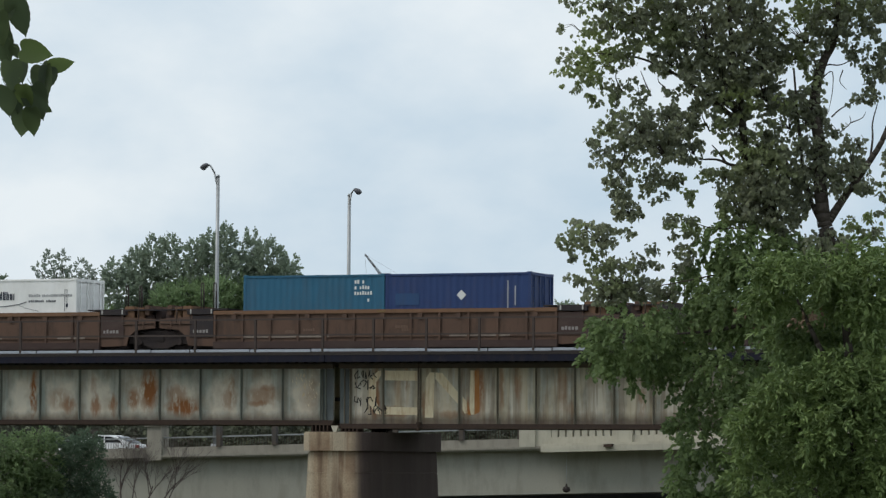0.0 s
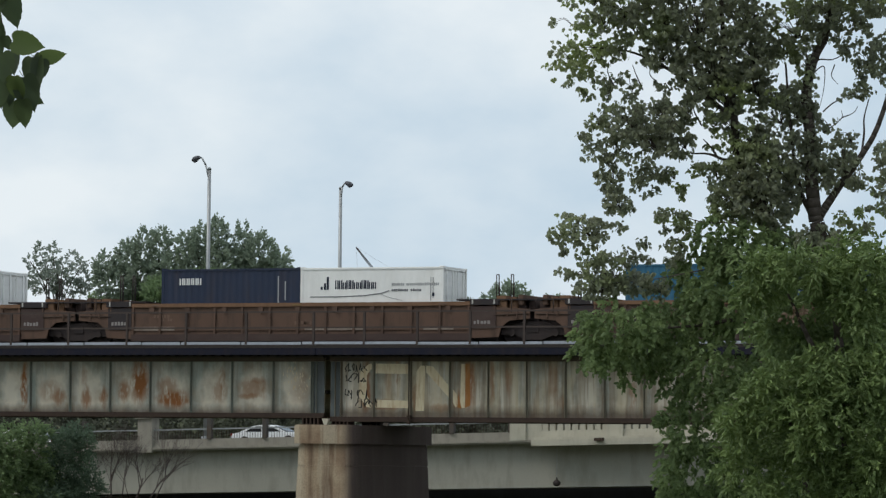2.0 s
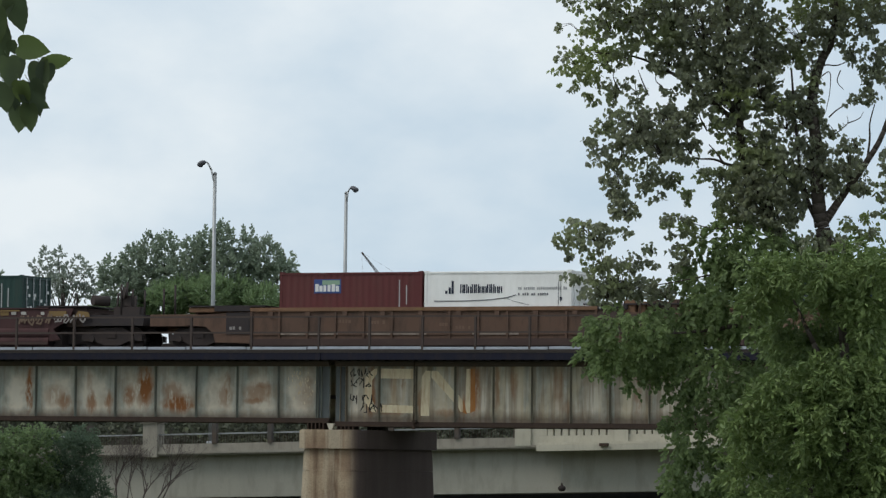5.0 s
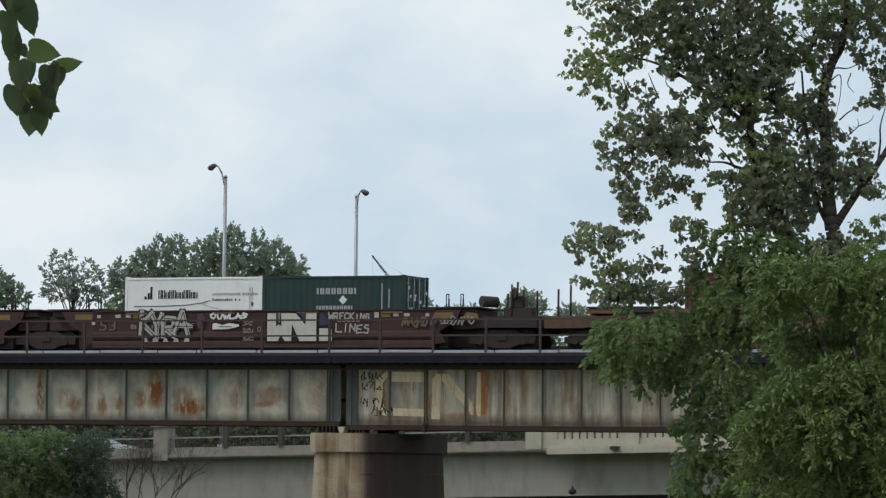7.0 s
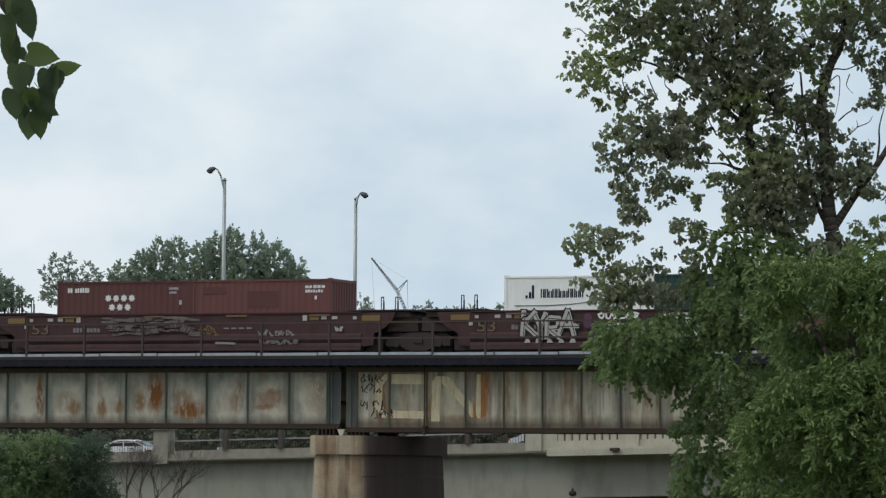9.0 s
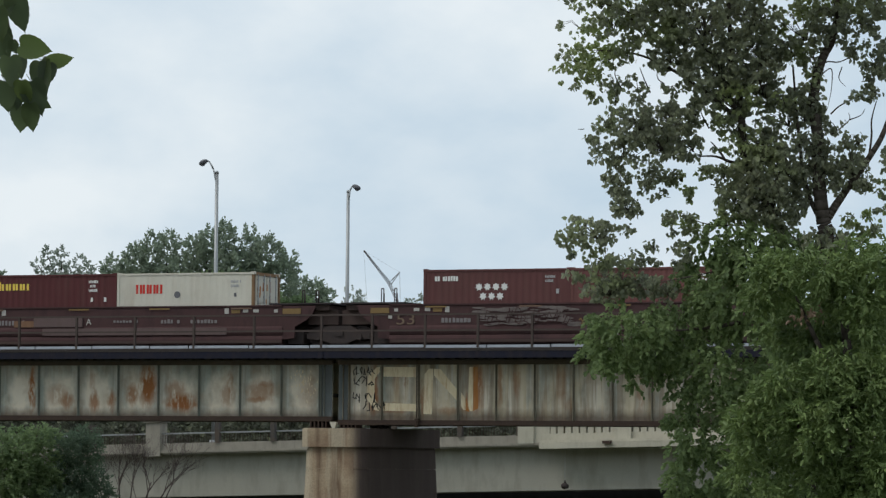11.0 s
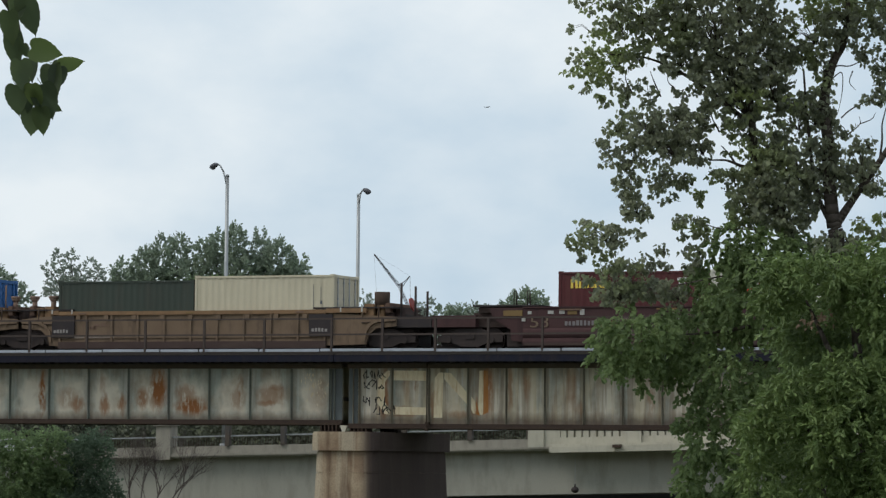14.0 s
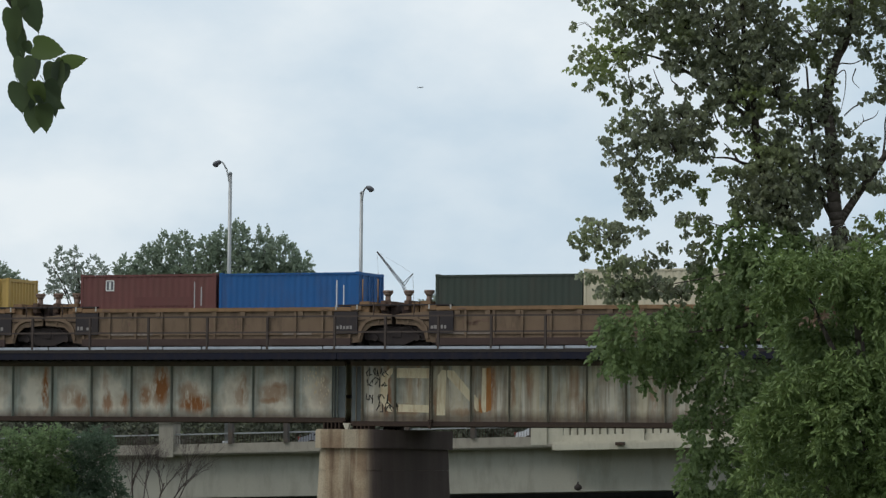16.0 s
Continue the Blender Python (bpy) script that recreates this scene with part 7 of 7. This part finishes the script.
def far_tree(x, y, lobes, size, material, seed, label, z0=8.6, trunk=0.25, layers=2.2, stand=-0.3):
    """A tree far behind: lobes (across, along, up, half widths) over a forked trunk."""
    t = thing("tree", label, "tree", pose(x, y, 0, 0, 0, 25), group="trees behind the bridge")
    bm = bmesh.new()
    top = max(b[2] for b in lobes)
    limb(bm, [(0, 0, z0), (0.2, 0, z0 + 3), (0, 0, top - 1)], trunk, 0.08, 8)
    for a, along, up, *_ in lobes:
        limb(bm, [(0, 0, max(z0 + 2, up - 4)), (a * 0.5, along * 0.5, up - 1.5), (a, along, up)], trunk * 0.4, 0.03, 5)
    part("trunk", bm, BARK, t)
    spray_crown(t, lobes, size, 0.8, size * 1.6, 2, layers, material, seed, stand, 0.3, 0.5)
    return t


def build_far_trees():
    t = thing("tree", "broad dark green cottonwood clump behind the road bridge", "tree", pose(-113.0, 234.0, 0, 0, 0, 25), group="trees behind the bridge")
    bm = bmesh.new()
    for x, h in ((-5.4, 19), (-3.6, 20), (-0.8, 20.5), (0.5, 21), (2.4, 21), (4.4, 19)):
        limb(bm, [(x * 0.6, 0, 7.5), (x * 0.8, 0.3, 13), (x, 0, h)], 0.3, 0.06, 7)
    part("trunk", bm, BARK, t)
    crests = [(-7.3, -0.5, 19.07, 0.58, 0.67, 0.98), (-5.79, 0.6, 19.67, 0.75, 0.87, 1.28), (-4.64, -0.5, 20.34, 0.54, 0.63, 1.36), (-3.45, 0.6, 20.66, 0.65, 0.75, 1.28), (-1.63, -0.5, 20.58, 0.54, 0.63, 1.13), (-0.67, 0.6, 20.9, 0.68, 0.79, 1.28), (0.48, -0.5, 21.06, 0.68, 0.79, 1.51), (2.3, 0.6, 21.06, 0.52, 0.6, 1.21), (3.45, -0.5, 20.26, 0.89, 1.03, 1.28), (4.88, 0.6, 19.63, 0.58, 0.67, 0.98)]
    skirt = [(-6.63, -0.5, 18.1, 1.35, 1.35, 1.19), (-4.8, 0.6, 18.38, 1.35, 1.35, 1.35), (-2.82, -0.5, 18.58, 1.43, 1.43, 1.43), (-0.95, 0.6, 18.98, 1.43, 1.43, 1.67), (0.91, -0.5, 19.06, 1.51, 1.51, 1.83), (2.82, 0.6, 18.78, 1.19, 1.19, 1.43), (4.4, -0.5, 18.58, 0.95, 0.95, 1.03)]
    thicket = [(-3.53, -2.5, 17.47, 1.03, 1.03, 0.71), (-2.14, -1.4, 17.79, 1.19, 1.19, 1.03), (-0.16, -2.5, 17.71, 1.27, 1.27, 0.95), (1.63, -1.4, 17.71, 1.19, 1.19, 1.03), (3.21, -2.5, 17.39, 1.19, 1.19, 0.79)]
    thicket += [(-7.5 + 1.9 * k, 0.5, 15.9 + 0.35 * (k % 3), 1.5, 1.2, 1.1) for k in range(8)]
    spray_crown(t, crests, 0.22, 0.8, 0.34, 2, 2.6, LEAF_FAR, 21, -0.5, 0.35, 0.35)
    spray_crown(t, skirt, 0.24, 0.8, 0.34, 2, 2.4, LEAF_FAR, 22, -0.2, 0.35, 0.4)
    spray_crown(t, thicket, 0.24, 0.6, 0.34, 2, 2.4, LEAF_FRESH, 23, -0.6, 0.35, 0.3)
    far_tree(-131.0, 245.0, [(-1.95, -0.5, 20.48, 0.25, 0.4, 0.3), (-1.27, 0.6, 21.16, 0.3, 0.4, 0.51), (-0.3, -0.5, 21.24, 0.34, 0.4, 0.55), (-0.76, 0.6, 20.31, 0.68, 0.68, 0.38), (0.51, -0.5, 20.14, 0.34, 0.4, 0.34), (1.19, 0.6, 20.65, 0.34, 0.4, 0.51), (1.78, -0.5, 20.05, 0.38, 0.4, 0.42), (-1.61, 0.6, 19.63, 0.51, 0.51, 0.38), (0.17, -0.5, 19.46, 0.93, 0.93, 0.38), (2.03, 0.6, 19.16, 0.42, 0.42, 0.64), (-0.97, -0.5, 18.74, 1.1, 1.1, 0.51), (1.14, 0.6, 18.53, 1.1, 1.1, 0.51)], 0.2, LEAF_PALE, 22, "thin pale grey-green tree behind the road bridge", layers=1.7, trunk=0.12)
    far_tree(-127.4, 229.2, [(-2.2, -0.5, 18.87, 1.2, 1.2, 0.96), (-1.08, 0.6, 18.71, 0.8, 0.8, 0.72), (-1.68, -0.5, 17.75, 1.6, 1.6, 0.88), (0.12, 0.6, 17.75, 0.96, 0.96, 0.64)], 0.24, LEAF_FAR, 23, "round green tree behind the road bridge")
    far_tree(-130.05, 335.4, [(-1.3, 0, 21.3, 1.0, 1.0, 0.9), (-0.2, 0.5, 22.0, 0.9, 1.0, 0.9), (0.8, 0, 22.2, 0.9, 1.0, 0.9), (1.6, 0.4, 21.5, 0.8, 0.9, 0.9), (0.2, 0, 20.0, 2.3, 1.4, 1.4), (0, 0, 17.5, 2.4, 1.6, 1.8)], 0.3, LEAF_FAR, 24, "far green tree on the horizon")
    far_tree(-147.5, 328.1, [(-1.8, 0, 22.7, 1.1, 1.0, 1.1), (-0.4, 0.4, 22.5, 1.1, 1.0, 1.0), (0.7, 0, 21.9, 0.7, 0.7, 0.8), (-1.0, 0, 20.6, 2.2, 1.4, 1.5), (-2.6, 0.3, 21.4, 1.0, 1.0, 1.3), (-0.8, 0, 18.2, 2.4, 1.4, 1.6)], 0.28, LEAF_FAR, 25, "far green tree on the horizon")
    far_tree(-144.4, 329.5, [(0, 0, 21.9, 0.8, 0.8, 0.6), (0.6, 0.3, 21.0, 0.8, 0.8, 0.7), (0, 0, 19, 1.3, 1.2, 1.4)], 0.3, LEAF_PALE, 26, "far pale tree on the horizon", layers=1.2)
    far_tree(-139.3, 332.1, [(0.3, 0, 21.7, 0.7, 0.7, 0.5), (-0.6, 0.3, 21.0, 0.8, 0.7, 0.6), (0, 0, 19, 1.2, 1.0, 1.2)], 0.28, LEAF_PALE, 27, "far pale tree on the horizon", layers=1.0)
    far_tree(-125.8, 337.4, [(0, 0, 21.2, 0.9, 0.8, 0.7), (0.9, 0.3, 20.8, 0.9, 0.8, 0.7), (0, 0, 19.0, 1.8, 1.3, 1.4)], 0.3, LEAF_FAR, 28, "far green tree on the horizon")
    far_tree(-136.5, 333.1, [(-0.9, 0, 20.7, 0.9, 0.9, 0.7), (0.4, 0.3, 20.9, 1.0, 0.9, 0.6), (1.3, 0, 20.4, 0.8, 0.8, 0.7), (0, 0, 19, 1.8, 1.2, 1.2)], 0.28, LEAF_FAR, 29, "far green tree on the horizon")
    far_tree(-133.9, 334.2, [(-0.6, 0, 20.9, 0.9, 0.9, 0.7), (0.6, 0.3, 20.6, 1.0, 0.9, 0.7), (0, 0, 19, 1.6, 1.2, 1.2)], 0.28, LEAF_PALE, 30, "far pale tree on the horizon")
    # low woods behind the road
    woods = thing("far_woods", "dark low woods behind the road bridge", "woods", kind="stuff")
    rng = random.Random(30)
    lobes = [(x + rng.uniform(-2, 2), 215 + rng.uniform(-4, 4), rng.uniform(6.0, 9.5), 4, 3, rng.uniform(2.6, 3.6)) for x in range(-170, -20, 4)]
    lobes += [(x + rng.uniform(-1.5, 1.5), 226 + rng.uniform(-3, 3), rng.uniform(11.2, 12.6), 3, 2.5, rng.uniform(1.8, 2.4)) for x in range(-108, -24, 3)]
    spray_crown(woods, lobes, 0.27, 0.8, 0.45, 2, 1.2, LEAF_WOODS, 31, 0.1, 0.4, 0.6)


def build_bushes():
    t = thing("riverside_tree", "dense dark green tree under the railway bridge", "tree", pose(-81.0, 146.0, 0, 0, 0, 22), group="bushes under the bridge")
    bm = bmesh.new()
    limb(bm, [(0, 0, -0.3), (0.1, 0, 3), (0, 0, 6.5)], 0.16, 0.04, 8)
    for x, z in ((1.6, 6.2), (2.6, 5.6), (3.6, 5.2), (-1.0, 6.0)):
        limb(bm, [(0, 0, 2.5), (x * 0.5, 0, z - 1.5), (x, 0, z)], 0.06, 0.02, 6)
    part("trunk", bm, BARK, t)
    lobes = [(-0.18, -0.5, 6.61, 0.87, 0.87, 0.77), (0.77, 0.6, 6.91, 0.66, 0.66, 0.56), (1.71, -0.5, 6.97, 0.66, 0.66, 0.61), (2.47, 0.6, 6.61, 0.66, 0.66, 0.71), (0.84, -0.5, 5.97, 0.87, 0.87, 0.71), (1.91, 0.6, 5.84, 0.87, 0.87, 0.77), (0.13, -0.5, 5.21, 1.12, 1.12, 0.82), (1.53, 0.6, 4.87, 1.12, 1.12, 0.77), (3.19, -0.5, 6.35, 0.61, 0.61, 0.92), (2.88, 0.6, 5.21, 0.77, 0.77, 0.87), (3.7, -0.5, 5.46, 0.56, 0.56, 0.77), (4.01, 0.6, 4.57, 0.56, 0.56, 0.61), (2.68, -0.5, 4.18, 1.12, 1.12, 0.61), (3.44, 0.6, 7.07, 0.41, 0.41, 0.46), (4.16, -0.5, 6.35, 0.23, 0.4, 0.66), (4.26, 0.6, 5.21, 0.2, 0.4, 0.51)]
    lobes += [(-2.2, 0, 6.2, 1.2, 1.0, 0.9), (-1.8, 0, 4.4, 1.6, 1.2, 1.4), (0.8, 0, 3.6, 2.2, 1.4, 1.3), (3.2, 0, 3.6, 1.4, 1.2, 1.0)]
    lighter = [q for q in lobes if q[0] <= 1.95]
    spray_crown(t, tufts([(q[0], q[1] - 0.9, *q[2:]) for q in lighter], 7, 0.42, 43), 0.17, 0.65, 0.26, 2, 1.0, LEAF_BUSH, 41, 0.1, 0.3, 0.4)
    d = thing("riverside_tree", "dusky blue-green tree in the shade of the bridge", "tree", pose(-81.0, 146.0, 0, 0, 0, 22), group="bushes under the bridge")
    bm = bmesh.new()
    limb(bm, [(2.8, 0.6, -0.3), (2.9, 0.5, 3), (2.8, 0.5, 6.8)], 0.12, 0.03, 8)
    part("trunk", bm, BARK, d)
    dusky = [q for q in lobes if q not in lighter]
    spray_crown(d, tufts(dusky, 6, 0.45, 44), 0.15, 0.5, 0.3, 2, 1.0, LEAF_DUSKY, 42, 0.1, 0.3, 0.4)
    s = thing("bare_shrub", "leafless twiggy shrub before the road bridge", "shrub", pose(-75.5, 152.0, 0, 0, 0, 22), group="bushes under the bridge")
    rng = random.Random(17)

    def grow(bm, p, d, length, r, depth):
        q = p + d * length
        tube(bm, p, q, r, r * 0.62, 5)
        if depth:
            for _ in range(3):
                nd = (d + Vector((rng.uniform(-0.65, 0.65), rng.uniform(-0.4, 0.4), rng.uniform(-0.1, 0.3)))).normalized()
                grow(bm, p.lerp(q, rng.uniform(0.45, 1)), nd, length * rng.uniform(0.62, 0.88), r * 0.55, depth - 1)
    for x, lean, r in ((-2.45, -0.05, 0.05), (-1.95, 0.1, 0.035), (-1.3, 0.3, 0.05), (-0.75, 0.6, 0.045), (-0.5, 0.45, 0.035), (-3.2, -0.25, 0.025), (-2.7, 0.2, 0.02), (-1.6, -0.3, 0.02)):
        bm = bmesh.new()
        fork = Vector((x, rng.uniform(-0.5, 0.5), 4.0))
        tube(bm, Vector((x * 0.6 - 0.6, 0, 0)), fork, r * 1.5, r, 6)
        grow(bm, fork, Vector((lean, 0, 1)).normalized(), 1.05 + rng.uniform(-0.2, 0.3), r, 5)
        part("stem", bm, TWIG, s)


# ---- traffic, aircraft, bird ----
def road_car(label, colour, x, y, k=1.0):
    c = thing("car", label, "car", pose(x, y, road_z(x) + 0.02), group="cars on the road bridge")
    body = [(-2.25, 0.3), (2.25, 0.3), (2.32, 0.52), (2.2, 0.68), (1.3, 0.82), (-1.85, 0.86), (-2.25, 0.78), (-2.3, 0.55)]
    bm = bmesh.new()
    prism(bm, body, -0.85, 0.85)
    bmesh.ops.bevel(bm, geom=list(bm.edges), offset=0.05, segments=2, affect="EDGES")
    part("body", bm, colour, c)
    bm = bmesh.new()
    prism(bm, [(1.25, 0.80), (-1.9, 0.84), (-1.5, 1.02), (-1.0, 1.2), (-0.6, 1.27), (0.0, 1.27), (0.4, 1.18), (0.85, 0.98)], -0.72, 0.72)
    bmesh.ops.bevel(bm, geom=list(bm.edges), offset=0.03, segments=2, affect="EDGES")
    roof = part("roof", bm, colour, c)
    for yy in (-0.735, 0.705):
        for pts in ([(0.85, 0.88), (-0.3, 0.88), (-0.3, 1.2), (0.0, 1.2), (0.35, 1.12)], [(-0.38, 0.88), (-1.4, 0.9), (-1.05, 1.1), (-0.7, 1.19), (-0.38, 1.2)]):
            bm = bmesh.new()
            prism(bm, pts, yy, yy + 0.03)
            part("window", bm, GLASS, roof, "dark car window")
    for pts in ([(1.16, 0.86), (0.42, 1.19), (0.45, 1.21), (1.22, 0.87)], [(-1.82, 0.9), (-1.02, 1.21), (-1.05, 1.23), (-1.87, 0.91)]):
        bm = bmesh.new()
        prism(bm, pts, -0.6, 0.6)
        part("windscreen", bm, GLASS, roof, "dark car window")
    for xx in (-1.4, 1.4):
        for yy in (-0.78, 0.78):
            bm = bmesh.new()
            tube(bm, (xx, yy - 0.1, 0.32), (xx, yy + 0.1, 0.32), 0.32, seg=16)
            w = part("wheel", bm, BLACK, c)
            bm = bmesh.new()
            tube(bm, (xx, yy - 0.115, 0.32), (xx, yy + 0.115, 0.32), 0.19, seg=12)
            part("rim", bm, LAMP_METAL, w)
    for yy in (-0.65, 0.65):
        one("headlight", (2.2, 2.31, yy - 0.16, yy + 0.16, 0.62, 0.74), LAMP_METAL, c)
        one("tail_light", (-2.31, -2.2, yy - 0.16, yy + 0.16, 0.66, 0.82), RED_DARK, c)
    for ob in c.children_recursive:
        ob.data.transform(Matrix.Scale(k, 4))
    return c


GLASS = plain("dark_car_glass", (0.02, 0.022, 0.025), 0.08, gloss=0.5)
CAR_WHITE = plain("white_car_paint", (0.78, 0.78, 0.77), 0.3, gloss=0.5)
CAR_GREY = plain("grey_car_paint", (0.20, 0.21, 0.23), 0.3, 0.2, gloss=0.5)
CAR_SILVER = plain("silver_car_paint", (0.60, 0.61, 0.62), 0.3, 0.3)
PLANE_GREY = plain("aircraft_grey", (0.22, 0.23, 0.25), 0.5)
FEATHER = plain("dark_feathers", (0.10, 0.095, 0.09), 0.8)


def build_aircraft():
    p = thing("aircraft", "tiny grey aeroplane far off in the overcast sky", "aeroplane", pose(-1426, 3722, 380))
    bm = bmesh.new()
    path_tube(bm, [Vector(q) for q in ((-5.2, 0, 0), (-4.2, 0, 0), (1.0, 0, 0), (4.8, 0, 0.4))], [0.15, 0.62, 0.62, 0.12], 10)
    part("fuselage", bm, PLANE_GREY, p)
    for s in (-1, 1):
        bm = bmesh.new()
        prism(bm, [(-1.3, -0.1), (0.6, -0.1), (0.6, 0.05), (-1.3, 0.05)], *sorted((0, s * 5.5)))
        part("wing", bm, PLANE_GREY, p)
    bm = bmesh.new()
    prism(bm, [(3.6, 0.2), (4.9, 0.3), (5.2, 1.8), (4.5, 1.8)], -0.08, 0.08)
    part("tail_fin", bm, PLANE_GREY, p)
    for ob in p.children:
        ob.data.transform(Matrix.Scale(0.72, 4))
    return p


def build_bird():
    b = thing("bird", "small dark bird with raised wings", "bird", pose(-60, 120, 14))
    bm = bmesh.new()
    bmesh.ops.create_uvsphere(bm, u_segments=10, v_segments=7, radius=1, matrix=Matrix.Diagonal((0.14, 0.06, 0.06, 1)))
    part("body", bm, FEATHER, b)
    for s in (-1, 1):
        bm = bmesh.new()
        prism(bm, [(-0.07, 0), (0.07, 0), (0.04, 0.02), (-0.05, 0.02)], *sorted((0, s * 0.25)))
        part("wing", bm, FEATHER, b, m=pose(0, 0, 0, s * 62, 0, 0))
    return b


build_ground()
build_bridge()
build_piers()
build_track()
build_handrail()
build_road_bridge()
build_lamps()
build_crane()
build_train()
build_cottonwood()
build_box_elder()
build_near_branch()
build_far_trees()
build_bushes()
WHITE_CAR = road_car("white car driving along the road bridge", CAR_WHITE, -90, 170.2, 0.87)
SILVER_CAR = road_car("silver-white car driving along the road bridge", CAR_SILVER, -140, 170.2, 0.87)
SLOW_CAR = road_car("white car on the far lane of the road bridge", CAR_WHITE, -86, 173.0)
FOLLOWING_CAR = road_car("white car driving along the road bridge", CAR_WHITE, -120, 170.2, 0.87)
LATE_CAR = road_car("silver-white car driving along the road bridge", CAR_SILVER, -260, 170.2, 0.87)
GREY_CAR = road_car("dark grey car driving along the road bridge", CAR_GREY, -270, 170.2, 0.87)
AIRCRAFT = build_aircraft()
BIRD = build_bird()


def motions():
    for ob, at in MOVING:
        walk(ob, [(t, Matrix.Translation(at + Vector((SPEED * t, 0, 0)))) for t in (0, 4, 8, 12, 16)])
    turns = [(k / 15, math.degrees(SPEED * k / 15 / 0.46)) for k in range(241)]
    for w, x in WHEELS:
        walk(w, [(t, pose(x, 0, 0.46, 0, a, 0)) for t, a in turns])

    def drive(car, y, x0, v, heading=0):
        walk(car, [(t, pose(x0 + v * t, y, road_z(x0 + v * t) + 0.02, 0, -1.52, heading)) for t in (0, 4, 8, 12, 16)])
    drive(WHITE_CAR, 170.2, -98.81, 10.14)
    drive(SILVER_CAR, 170.2, -176.83, 12.50)
    drive(FOLLOWING_CAR, 170.2, -217.13, 14.43)
    drive(LATE_CAR, 170.2, -303.14, 14.93)
    drive(GREY_CAR, 170.2, -319.97, 15.25)
    drive(SLOW_CAR, 173.0, -90.09, -2.20, 180)
    walk(AIRCRAFT, [
        (0.0, pose(-991.5, 3908.1, 268.9, 0, 8, 186)),
        (8.0, pose(-1269.7, 3789.1, 340.8, 0, 8, 186)),
        (16.0, pose(-1548.0, 3670.1, 412.7, 0, 8, 186)),
    ])
    walk(BIRD, [
        (0.00, pose(-63.96, 135.45, 10.90, 0, -20, 10)),
        (11.40, pose(-63.96, 135.45, 10.90, 0, -20, 10)),
        (11.60, pose(-63.55, 138.04, 13.35, 0, -20, 10)),
        (11.80, pose(-61.87, 138.52, 16.70, 0, -20, 10)),
        (12.00, pose(-58.75, 139.78, 16.92, 0, -20, 10)),
        (12.25, pose(-55.01, 141.46, 14.63, 0, -20, 10)),
        (12.50, pose(-47.46, 135.45, 10.90, 0, -20, 10)),
        (16.00, pose(-47.46, 135.45, 10.90, 0, -20, 10)),
    ])


motions()
